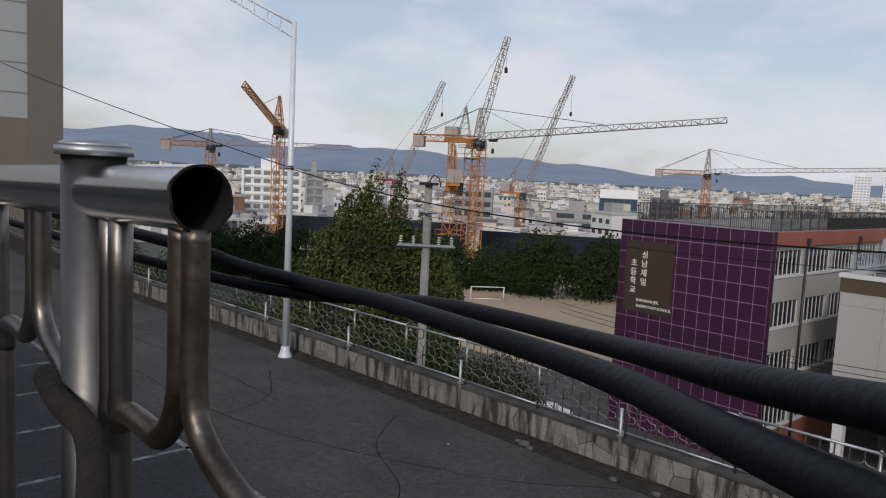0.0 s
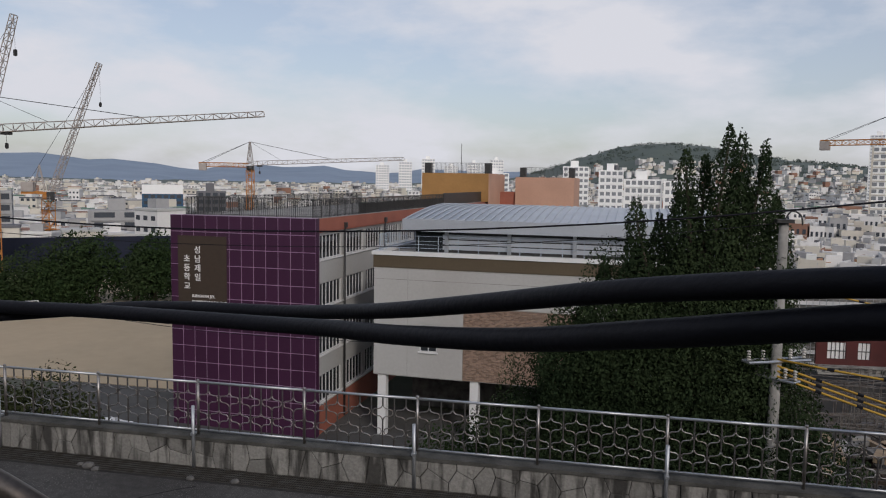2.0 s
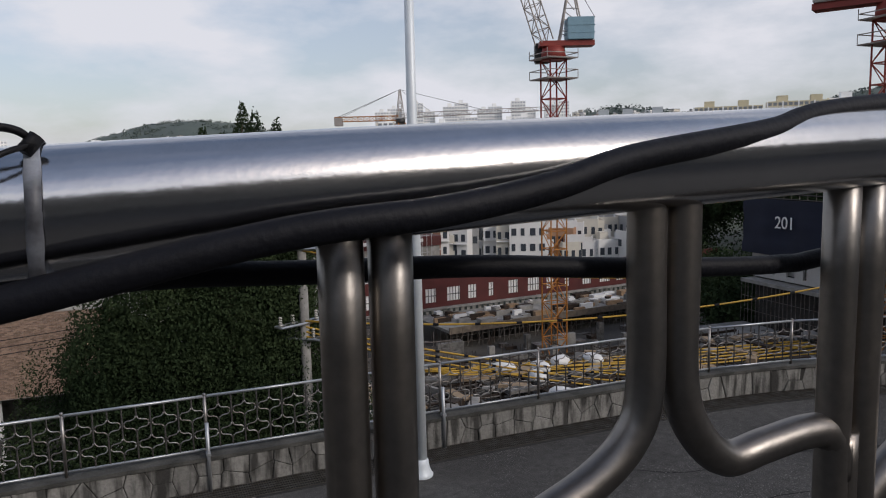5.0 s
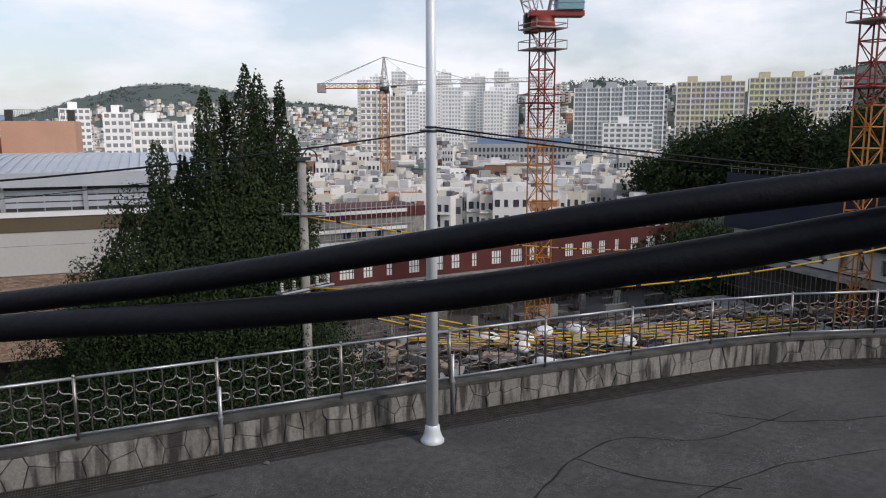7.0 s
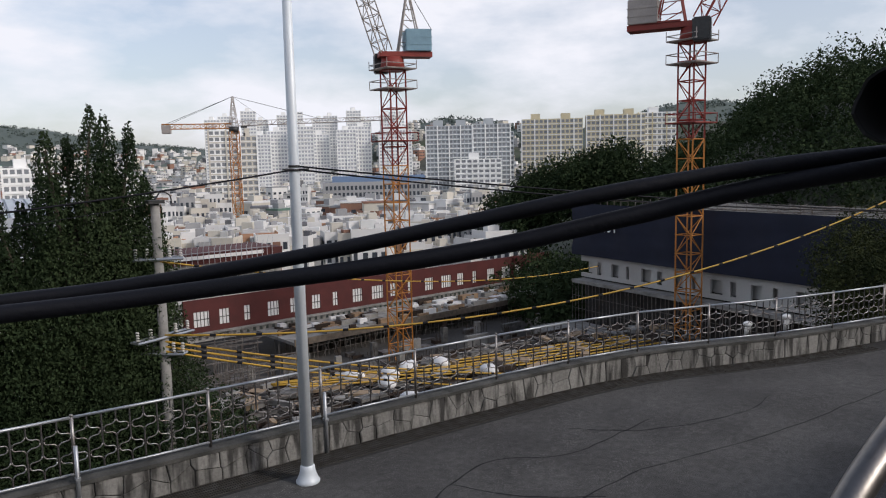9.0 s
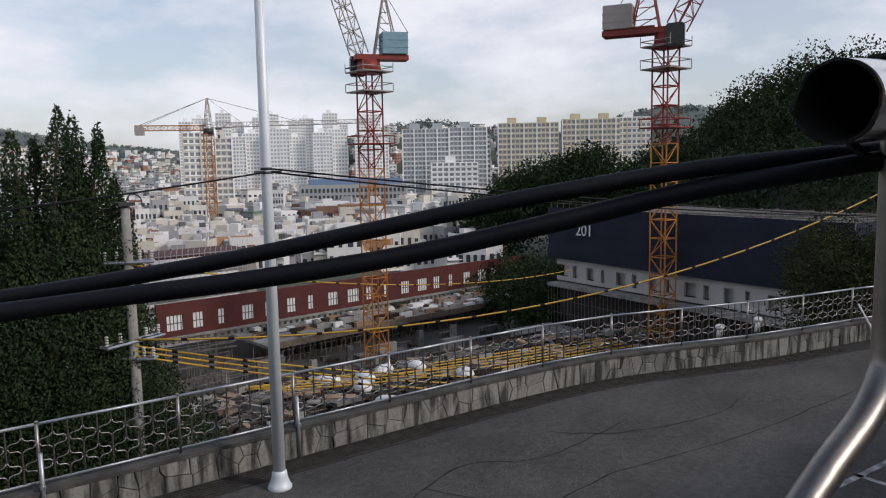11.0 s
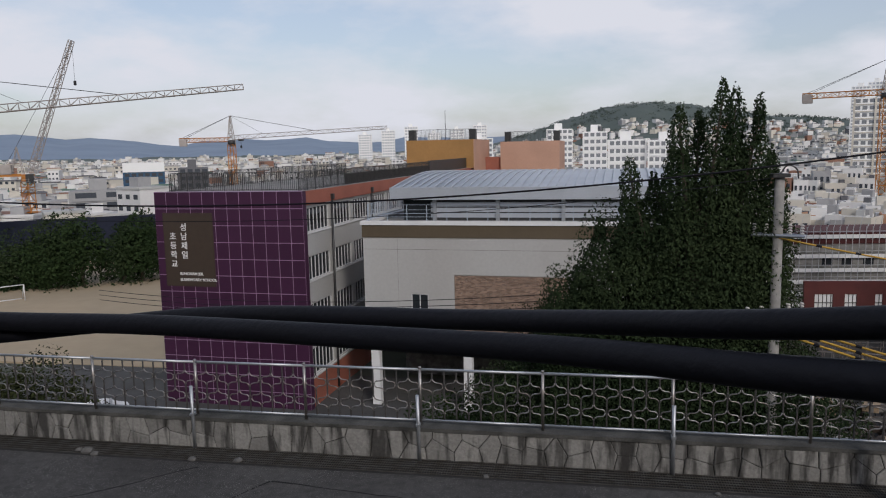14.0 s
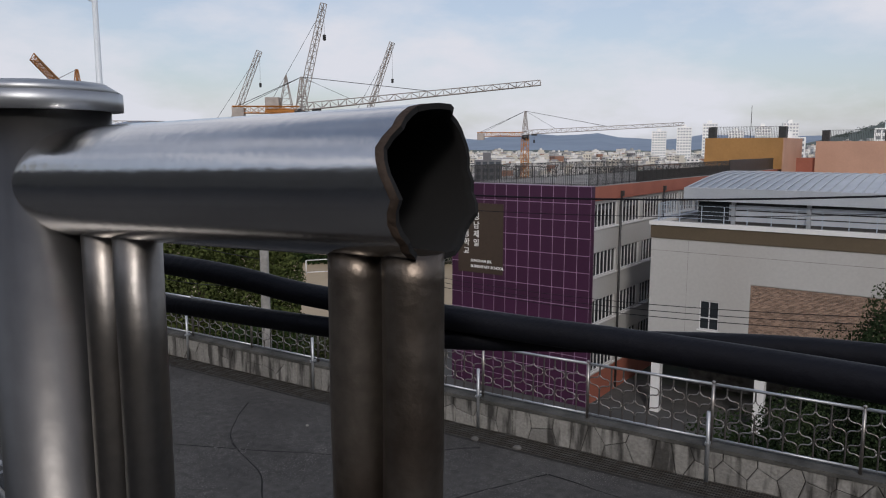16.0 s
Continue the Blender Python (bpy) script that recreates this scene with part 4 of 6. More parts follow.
tower_crane(-172.3, 89.7, -16, 9.9, 4.0, (-153, 120), 12, 1.9, M_CYELLOW, M_CGREY, "yellow tower crane with a level jib beside flats", radians(1.0), 1.3)
tower_crane(-138.5, 89, -16, 13.6, 7.0, (-103, 61), 7, 2.0, M_CYELLOW, M_CYELLOW, "yellow tower crane with its jib raised", radians(5.0), 1.3)



def luffing_crane(x, y, z0, zc, mast_w, split, jib, jib_w, mats, label, turn, thick=1.0, ballast=M_CGREY, reach=6.1):
    """A luffing crane: mast (lower and upper colour), slewing deck, cab, A-frame, raised jib, ballast and ropes."""
    e = empty("luffing_crane", pose(x, y, z0))
    tagged(e, label, "crane", group="cranes")
    h = zc - z0
    low, high, jm = mats
    bm = bmesh.new()
    lattice(bm, (0, 0, 0), (0, 0, split - z0), mast_w, mast_w, max(4, int((split - z0) / mast_w)), 0.10 * thick)
    part("lower_mast", bm, low, e)
    bm = bmesh.new()
    lattice(bm, (0, 0, split - z0), (0, 0, h - 1.5), mast_w, mast_w, max(2, int((h - 1.5 - split + z0) / mast_w)), 0.11 * thick)
    part("upper_mast", bm, high, e)
    c, s = math.cos(turn), math.sin(turn)
    r = Matrix.LocRotScale((0, 0, h), Euler((0, 0, turn)), None)
    for k, zz in enumerate((-1.4, -3.6, -9.4)):
        bm = bmesh.new()
        w = mast_w * 0.95
        for a in range(4):
            p, q = [(-w, -w), (w, -w), (w, w), (-w, w)][a], [(w, -w), (w, w), (-w, w), (-w, -w)][a]
            for dz in ((0, 0.9) if k else (0, 0.5)):
                rod(bm, (*p, h + zz + dz), (*q, h + zz + dz), 0.05, n=4)
            rod(bm, (*p, h + zz), (*p, h + zz + 0.95), 0.05, n=4)
        box(bm, -w, -w, h + zz - 0.08, w, w, h + zz)
        part("platform", bm, high if k == 2 else M_CGREY, e)
    bm = bmesh.new()
    rod(bm, (0, 0, h - 1.6), (0, 0, h - 0.1), mast_w * 0.7, mast_w * 0.6, n=12)
    part("slewing_ring", bm, high, e)
    bm = bmesh.new()
    box(bm, -reach - 0.1, -1.0, -0.1, 1.6, 1.0, 0.45, m=r)
    box(bm, -reach + 0.1, -1.1, 0.45, -1.0, -1.0, 0.62, m=r)
    part("deck", bm, high, e)
    bm = bmesh.new()
    for k in range(2):
        box(bm, -reach, -1.3 + 1.32 * k, 0.5, 2.9 - reach, -0.02 + 1.32 * k, 2.9, m=r, bevel=0.06)
    for zz in (1.2, 2.0):
        box(bm, -reach - 0.06, -1.34, zz, 2.96 - reach, 1.34, zz + 0.07, m=r)
    part("ballast", bm, ballast, e)
    bm = bmesh.new()
    box(bm, 0.2, -2.3, -1.7, 1.9, -0.95, 0.5, m=r, bevel=0.12)
    part("cab", bm, M_DARKMETAL, e)
    bm = bmesh.new()
    for sy in (-0.7, 0.7):
        rod(bm, r @ Vector((-0.6, sy, 0.3)), r @ Vector((-1.9, sy * 0.4, 7.5)), 0.11, n=6)
        rod(bm, r @ Vector((-3.4, sy, 0.3)), r @ Vector((-1.9, sy * 0.4, 7.5)), 0.09, n=6)
    for k in range(1, 6):
        f = k / 6
        rod(bm, r @ Vector((-0.6 - 1.3 * f, 0.6, 0.3 + 7.2 * f)), r @ Vector((-3.4 + 1.5 * f, 0.6, 0.3 + 7.2 * f)), 0.05, n=4)
        rod(bm, r @ Vector((-0.6 - 1.3 * f, -0.6, 0.3 + 7.2 * f)), r @ Vector((-3.4 + 1.5 * f, -0.6, 0.3 + 7.2 * (f - 0.16))), 0.05, n=4)
    part("a_frame", bm, jm, e)
    bm = bmesh.new()
    L, lift = jib
    foot, tip = r @ Vector((1.0, 0, 0.4)), r @ Vector((1.0 + L * math.cos(lift), 0, 0.4 + L * math.sin(lift)))
    lattice(bm, foot, tip, jib_w, jib_w * 0.7, int(L / jib_w / 0.9), 0.075 * thick)
    part("jib", bm, jm, e)
    bm = bmesh.new()
    top = r @ Vector((-1.9, 0, 7.5))
    line(bm, top, foot.lerp(tip, 0.95), 0.035 * thick)
    line(bm, top, r @ Vector((-4.6, 0, 3.0)), 0.035 * thick)
    hook = tip - Vector((0, 0, L * 0.28))
    line(bm, tip, hook, 0.03 * thick)
    box(bm, -0.3, -0.3, -1.2, 0.3, 0.3, 0, m=Matrix.Translation(hook), bevel=0.12)
    part("ropes_and_hook", bm, M_DARKMETAL, e)
    return e


luffing_crane(51.4, 73.0, -18.0, 17.2, 2.05, 5.0, (32, radians(72)), 1.5, (M_CYELLOW, M_CRED, M_CGREY), "red and yellow luffing crane with blue ballast slabs", radians(157), 1.0, M_CBLUE, 4.3)
luffing_crane(70.1, 47.0, -18.0, 18.0, 1.85, 7.0, (32, radians(62)), 1.5, (M_CYELLOW, M_CRED, M_CRED), "red and yellow luffing crane with grey ballast", radians(-60), 1.0)
luffing_crane(-161, 143, -16, 2.5, 2.4, 0.5, (31, radians(68)), 1.5, (M_CRED, M_CRED, M_CGREY), "distant reddish luffing crane with a raised jib", radians(35), 1.4)
luffing_crane(-104.3, 115.8, -16, 12.5, 2.3, 4, (22, radians(76)), 1.3, (M_CYELLOW, M_CYELLOW, M_CGREY), "yellow luffing crane with a steep pale jib", radians(30), 1.2)
luffing_crane(-135, 169, -16, 0.5, 2.2, -4, (36, radians(70)), 1.5, (M_CYELLOW, M_CYELLOW, M_CGREY), "distant ochre luffing crane with a tall pale jib", radians(25), 1.4)
luffing_crane(-93, 98.9, -16, 3.2, 2.0, -2, (9, radians(60)), 1.2, (M_CYELLOW, M_CYELLOW, M_CYELLOW), "yellow mast crane beside the large tower crane", radians(140), 1.1)


# ---- trees and shrubs ----
nrng = np.random.default_rng(5)


def leaf_mesh(name, centres, size, mat, parent=None, flat=0.0):
    """Many small leaf sprays, each a bent pair of triangles turned its own way."""
    c, out = np.asarray(centres, float)[:, :3], np.asarray(centres, float)[:, 3:]
    n = len(c)
    face = out + nrng.normal(size=(n, 3)) * 1.0
    face /= np.linalg.norm(face, axis=1)[:, None]
    a = nrng.normal(size=(n, 3)) + np.array((0, 0, flat))
    a -= face * (a * face).sum(1)[:, None]
    a /= np.linalg.norm(a, axis=1)[:, None]
    b = np.cross(face, a)
    s = (size * nrng.uniform(0.6, 1.4, n))[:, None]
    k = np.cross(a, b)
    v = np.stack([c - a * s, c + b * s * 0.55 + k * s * 0.15, c + a * s, c - b * s * 0.55 + k * s * 0.15], 1).reshape(-1, 3)
    me = bpy.data.meshes.new(name)
    me.from_pydata(v.tolist(), [], np.arange(4 * n).reshape(-1, 4).tolist())
    me.materials.append(mat)
    ob = new(name, me)
    ob.parent = parent
    return ob


def blob(n, centre, radii, hollow=0.55):
    """Points in the outer part of an uneven rounded clump."""
    d = nrng.normal(size=(n, 3))
    d /= np.linalg.norm(d, axis=1)[:, None]
    r = hollow + (1 - hollow) * nrng.random(n) ** 0.6
    lump = 1 + 0.16 * np.sin(d[:, 0] * 5 + centre[0]) + 0.14 * np.sin(d[:, 1] * 6 + centre[1]) + 0.10 * np.sin(d[:, 2] * 7)
    return np.concatenate([np.asarray(centre) + d * np.asarray(radii) * (r * lump)[:, None], d], 1)


def trunk_and_limbs(parent, base, height, r, limbs):
    bm = bmesh.new()
    b = Vector(base)
    pts = [b + Vector((0.15 * math.sin(k * 1.3), 0.12 * math.cos(k * 1.7), height * k / 6)) for k in range(7)]
    sweep(bm, pts, r, 8, radii=[r * (1.15 - 0.13 * k) for k in range(7)])
    part("trunk", bm, M_BARK, parent)
    for tip in limbs:
        bm = bmesh.new()
        t = Vector(tip)
        f = pts[3 + int(abs(t.x * 7)) % 3]
        sweep(bm, curve_pts([f, f.lerp(t, 0.5) + Vector((0, 0, 0.3)), t], 5), r * 0.3, 6, radii=[r * (0.34 - 0.026 * k) for k in range(11)])
        part("limb", bm, M_BARK, parent)


def juniper():
    """Broad dark evergreen of many upright spires."""
    base = Vector((9.2, 19.2, -13.6))
    e = empty("juniper_tree", Matrix.Translation(base))
    tagged(e, "tall dark green juniper with many pointed spires", "tree")
    spires = [(7.05, 19.3, 3.3, 0.75), (7.75, 19.0, 4.75, 0.62), (8.35, 19.5, 4.4, 0.7), (8.85, 18.9, 5.95, 0.52), (9.35, 19.3, 5.85, 0.55), (9.78, 18.8, 6.55, 0.50), (10.12, 19.1, 6.35, 0.50), (10.6, 18.9, 6.1, 0.55), (11.0, 19.4, 4.9, 0.6), (6.6, 20.0, 2.0, 0.9), (9.0, 20.4, 5.0, 0.9), (10.3, 20.2, 5.3, 0.9), (8.0, 20.6, 3.6, 1.0)]
    pts, tips = [], []
    for x, y, top, r in spires:
        n = int(17000 * (r / 0.6))
        h = nrng.random(n) ** 0.75 * 9.5
        rad = r * np.minimum(2.4, 0.16 + 0.60 * h ** 0.8) * (0.72 + 0.28 * np.sin(h * 3.1 + x * 5) * np.sin(h * 1.7 + y))
        th = nrng.random(n) * math.tau
        rr = rad * (0.55 + 0.5 * nrng.random(n))
        pts.append(np.stack([x - base.x + rr * np.cos(th), y - base.y + rr * np.sin(th), top - h - base.z + nrng.normal(size=n) * 0.05, np.cos(th), np.sin(th), np.full(n, 0.45)], 1))
        tips.append((x - base.x, y - base.y, top - 0.4 - base.z))
    for cx, cy, cz, a, b, c in ((5.2, 20.6, -2.2, 1.7, 1.6, 2.3), (7.0, 18.6, -2.5, 1.8, 1.4, 2.6), (9.3, 18.4, -2.8, 2.4, 1.5, 3.0), (11.7, 18.8, -2.4, 1.4, 1.3, 2.9), (6.4, 19.4, 0.2, 1.2, 1.0, 1.6), (7.7, 19.4, 1.0, 1.35, 1.2, 2.7), (9.4, 19.3, 1.6, 1.5, 1.2, 3.2), (10.5, 19.3, 1.4, 1.0, 1.1, 3.2), (7.3, 19.3, -0.6, 1.7, 1.2, 2.4)):
        pts.append(blob(17000, (cx - base.x, cy - base.y, cz - base.z), (a, b, c)))
    allp = np.concatenate(pts)
    leaf_mesh("crown", allp, 0.039, M_JUNIPER, e, 1.6)
    trunk_and_limbs(e, (0, 0, 0), 17.5, 0.30, tips)


juniper()


def broad_tree(name, label, x, y, z, top, clumps, mat, leaf, n, feather=0.0):
    e = empty(name, pose(x, y, z))
    tagged(e, label, "tree")
    pts = [blob(int(n * (c[3] * c[5]) / 4) + 200, (c[0], c[1], c[2] - z), (c[3], c[4], c[5]), 0.35) for c in clumps]
    if feather:
        pts = [p + 0.0 for p in pts]
    leaf_mesh("crown", np.concatenate(pts), leaf, mat, e)
    trunk_and_limbs(e, (0, 0, 0), (top - z) * 0.8, 0.22, [(c[0], c[1], c[2] - z + c[5] * 0.6) for c in clumps])
    return e


M_FRESH = islands(material("feathery_leaf", (0.088, 0.108, 0.034), 0.9, gloss=0.08, vary=0.3, scale=0.8, second=(0.045, 0.062, 0.020)), 0.35)
M_OLIVE = islands(material("olive_leaf", (0.045, 0.052, 0.020), 0.9, gloss=0.08, vary=0.3, scale=0.8, second=(0.02, 0.028, 0.012)), 0.3)

broad_tree("feathery_tree", "feathery yellow-green tree with upswept branches", -18.3, 20.6, -13.5, 4.6,
           [(0.9 * d, 0.9 * d, z + 0.5, r * 1.1, r * 1.1, h) for d, z, r, h in ((0, 1.6, 0.75, 2.9), (-0.75, 0.9, 0.7, 2.8), (0.95, 1.2, 0.7, 2.8), (-1.5, -0.3, 0.85, 2.6), (1.9, 0.2, 0.75, 2.6), (-2.2, -1.6, 1.0, 2.4), (2.6, -1.4, 0.9, 2.6), (0.2, -1.5, 1.7, 2.6), (-1.5, -3.6, 1.7, 2.4), (1.8, -3.6, 1.7, 2.4), (-3.4, -3.8, 1.3, 2.0))], M_FRESH, 0.075, 9500)

SHRUBS = [(-30, 22, -4.6, 2.6), (-26, 19, -4.8, 2.4), (-22, 18.5, -3.9, 2.6), (-14.5, 20, -3.6, 2.3), (-12.0, 22, -4.0, 2.2), (-9.5, 24, -7.2, 2.4), (-5.5, 27, -9.0, 2.4), (-15, 27, -8.4, 2.8), (-22, 28, -6.5, 3.0), (4.0, 22.5, -4.4, 2.4), (2.0, 24.5, -6.6, 2.2), (14.0, 20.5, -5.2, 2.0), (7.0, 25, -6.5, 2.6), (12.0, 24, -6.0, 2.6), (0.0, 30, -10.0, 2.6), (36.5, 14.0, -0.2, 2.3), (39.5, 12.6, 0.8, 2.6), (44.0, 11.8, 1.2, 3.0), (41.0, 16.5, 0.0, 2.8), (-40, 17.5, -2.2, 3.0), (-48, 19.0, -1.2, 3.2), (-35, 18.5, -3.0, 2.6), (-56, 22.0, -1.0, 3.6)]
for i, (x, y, z, r) in enumerate(SHRUBS):
    e = empty("shrub", pose(x, y, -13.6))
    tagged(e, "dense dark green shrub growing on the slope", "shrub", group="slope shrubs")
    c = [blob(7000, (0, 0, z + 13.6), (r, r * 0.8, r)), blob(1600, (r * 0.7, 0.3, z + 13.2), (r * 0.6, r * 0.6, r * 0.8)), blob(1600, (-r * 0.6, -0.2, z + 14.0), (r * 0.6, r * 0.6, r * 0.7)), blob(1800, (0.2, 0, z + 11.0), (r * 1.2, r, r))]
    leaf_mesh("foliage", np.concatenate(c), 0.066, (M_LEAF, M_OLIVE, M_JUNIPER)[i % 3] if x < 30 else M_OLIVE, e)
    bm = bmesh.new()
    rod(bm, (0, 0, 0), (0, 0, z + 12.6), 0.16, 0.07, n=6)
    part("trunk", bm, M_BARK, e)

# wood behind the sports ground
for k in range(40):
    f = k / 39
    x, y = -122 + 98 * f + rng.uniform(-2, 2), 62 + 56 * f + rng.uniform(-2, 6) + (10 if f > 0.75 else 0)
    if f < 0.35:
        x, y = -112 + 60 * f, 58 + 10 * f + rng.uniform(0, 8)
    h = rng.uniform(4.5, 11.0)
    e = empty("broadleaf_tree", pose(x, y, -13.8))
    tagged(e, "dark broadleaf tree edging the sports ground", "tree", group="trees round the sports ground")
    r = rng.uniform(2.6, 4.0)
    leaf_mesh("crown", np.concatenate([blob(1600, (0, 0, h - r * 0.9), (r, r, r)), blob(800, (r * 0.6, 0, h - r * 1.3), (r * 0.7, r * 0.7, r * 0.7)), blob(800, (-r * 0.6, 0, h - r * 1.4), (r * 0.7, r * 0.7, r * 0.8)), blob(900, (0, -0.5, h * 0.35), (r * 1.1, r, h * 0.35))]), 0.22, (M_LEAF, M_JUNIPER, M_LEAF)[k % 3], e)
    bm = bmesh.new()
    rod(bm, (0, 0, 0), (0, 0, h - r), 0.3, 0.15, n=6)
    part("trunk", bm, M_BARK, e)


def woods():
    """The wooded hillside beyond the netted building, and wooded crests far off."""
    pts = []
    for k in range(680):
        a = radians(rng.uniform(40, 96))
        r = rng.uniform(96, 190)
        x, y = 6 + r * math.sin(a), r * math.cos(a)
        z = terrain(x, y)
        if math.degrees(a) < 46 and r > 150:
            continue
        s = rng.uniform(2.6, 4.6)
        pts.append(blob(460, (x, y, z + 1.2 + s), (s, s, s * rng.uniform(0.9, 1.3)), 0.7))
    for k in range(70):
        f = k / 69
        x, y = 97 + 16 * f + rng.uniform(-2, 2), 104 - 16 * f + rng.uniform(0, 10)
        top = -1.8 + 11 * f ** 0.6 + rng.uniform(-3.4, 0.8)
        s = rng.uniform(2.2, 3.6)
        for z in (top - s, top - 2.2 * s):
            pts.append(blob(420, (x, y, z), (s * 1.1, s * 1.1, s), 0.7))
    ob = leaf_mesh("hillside_wood", np.concatenate(pts), 0.28, M_JUNIPER)
    tagged(ob, "dark green deciduous wood covering the steep hillside", "wood", kind="stuff")
    pts = []
    for k in range(2600):
        a = radians(rng.uniform(-12, 62))
        r = rng.uniform(780, 1750)
        x, y = r * math.sin(a), r * math.cos(a)
        z = terrain(x, y)
        if z < 26:
            continue
        s = rng.uniform(5, 8)
        pts.append(blob(44, (x, y, z - 1), (s, s, s * 0.7), 0.75))
    ob = leaf_mesh("far_wood", np.concatenate(pts), 1.5, M_HILL_HAZED)
    tagged(ob, "green woods on far hilltops with haze painted into the colour", "wood", kind="stuff")


woods()


# ---- building site ----
def far_edge(x):
    """How far the beam grid reaches over the pit."""
    return 60 - 0.22 * max(0, x - 48)


M_PROP = material("dull_prop_steel", (0.20, 0.19, 0.18), 0.6, 0.5, vary=0.4, scale=2, second=(0.10, 0.075, 0.06))


def site():
    base = boxes("site_floor", [(14, 29, -19.2, 99.5, 99, -18.0)], material("site_mud", (0.075, 0.068, 0.058), 0.95, vary=0.5, scale=0.15, bump=0.5, bump_scale=3, second=(0.035, 0.032, 0.028)))
    tagged(base, "muddy grey concrete floor of the building site", "ground", kind="structure")
    # red formwork wall at the back with white-lit openings
    a, b = Vector((31.5, 90.4, -14.9)), Vector((97, 96, -14.9))
    d = b - a
    L, turn = d.length, math.atan2(d.y, d.x)
    e = empty("formwork_wall", Matrix.LocRotScale(a, Euler((0, 0, turn)), None))
    tagged(e, "long dark red formwork wall with pale window openings", "formwork")
    s = Soup()
    xs = [1.2 + 3.3 * k for k in range(19)]
    s.block(0, 0.2, 0, L, 0.4, 4.1)
    s.block(0, 0, 0, L, 0.2, 0.7)
    s.block(0, 0, 2.6, L, 0.2, 4.1)
    last = 0
    for k, x in enumerate(xs):
        w = (2.0, 1.3, 0.8, 1.6)[k % 4]
        s.block(last, 0, 0.7, x, 0.2, 2.6)
        last = x + w
    s.block(last, 0, 0.7, L, 0.2, 2.6)
    s.make("panels", M_FORM, e)
    for k, x in enumerate(xs):
        w = (2.0, 1.3, 0.8, 1.6)[k % 4]
        bm = bmesh.new()
        box(bm, x, 0.12, 0.7, x + w, 0.19, 2.6)
        pane = part("opening", bm, M_WHITE, e)
        s = Soup()
        for j in range(1, int(w / 0.45) + 1):
            s.block(x + 0.45 * j - 0.03, 0.04, 0.7, x + 0.45 * j + 0.03, 0.118, 2.6)
        s.block(x, 0.04, 1.55, x + w, 0.118, 1.65)
        s.make("grille", M_CONC_DIRTY, pane)
    s = Soup()
    for k in range(int(L / 0.9)):
        s.block(0.9 * k, -0.6, -0.75, 0.9 * k + 0.5, -0.5, -0.2)
    s.block(0, -0.9, -0.95, L, -0.45, -0.75)
    s.block(0, -0.9, -0.18, L, -0.003, 0.0)
    tagged(s.make("ledge_blocks", M_CONC, e), kind="stuff")
    # raised slab with props in front of the red wall
    e = empty("concrete_deck", Matrix.LocRotScale(a + Vector((0, 0, -0.6)), Euler((0, 0, turn)), None))
    tagged(e, "raw concrete deck on rows of thin steel props", "deck")
    boxes("slab", [(9, -10.5, -0.45, L, -1.0, -0.1)], M_CONC, e)
    boxes("edge_board", [(9, -10.62, -0.55, L, -10.503, 0.25)], material("grey_timber", (0.16, 0.13, 0.10), 0.9, vary=0.4, scale=1.5), e)
    s = Soup()
    for i in range(74):
        for j in range(3):
            x = 9.4 + (L - 10) * i / 73 + rng.uniform(-0.15, 0.15)
            s.bar((x, -10.2 + 2.6 * j, -2.6), (x + rng.uniform(-0.08, 0.08), -10.2 + 2.6 * j, -0.45), 0.05)
    for z in (-1.0, -1.8):
        s.bar((9.4, -10.25, z), (L, -10.25, z), 0.035)
    for i in range(36):
        x = 10 + 1.45 * i
        s.bar((x, -10.3, -2.6), (x + 1.2, -10.3, -0.5), 0.03)
    tagged(s.make("prop_layer", M_PROP, e), kind="stuff")
    s = Soup()
    for k in range(150):
        x, y = rng.uniform(9, L - 1), rng.uniform(-10, -2)
        w, dd, h = rng.uniform(0.4, 2.8), rng.uniform(0.3, 1.2), rng.uniform(0.1, 0.8)
        s.block(x, y, -0.1, x + w, y + dd, -0.1 + h, mat=k % 4)
    tagged(s.make("board_layer", [material("site_timber", (0.30, 0.20, 0.12), 0.85, vary=0.3, scale=2), M_CONC, M_WHITE, M_RUST], e), kind="stuff")
    # pale block at the left of the red wall, with scaffold
    e = empty("unfinished_block", Matrix.LocRotScale((29.5, 100.5, -18.0), Euler((0, 0, radians(6))), None))
    tagged(e, "unfinished concrete block with red formwork on top", "building")
    boxes("wall", [(0, 0, 0, 20, 9, 10.2)], M_CONC, e)
    boxes("formwork", [(-0.2, -0.2, 10.2, 20.2, 9.2, 11.6)], M_FORM, e)
    s = Soup()
    for k in range(24):
        s.bar((0.8 * k, -0.5, 0), (0.8 * k, -0.5, 12.4), 0.05)
        s.bar((0.8 * k, -0.5, 12.0), (0.8 * k + 0.3, -0.45, 12.8 + 0.5 * (k % 3)), 0.03)
    for z in (1.5, 3, 4.5, 6, 7.5, 9.3, 11.8):
        s.bar((0, -0.5, z), (18, -0.5, z), 0.05)
        s.block(0, -0.49, z - 0.9, 17, -0.46, z - 0.4, mat=1)
    tagged(s.make("scaffold", [M_GALV, M_WHITE], e), kind="stuff")
    for x in (7, 9.4, 12):
        boxes("opening", [(x, -0.01, 7.4, x + 1.3, 0.02, 8.8)], M_GLASS, e)
    # netted building with a raw concrete storey below
    e = empty("netted_building", Matrix.LocRotScale((71.6, 29.5, -17.6), Euler((0, 0, radians(-4))), None))
    tagged(e, "half-built block wrapped in navy blue safety netting", "building")
    s = Soup()
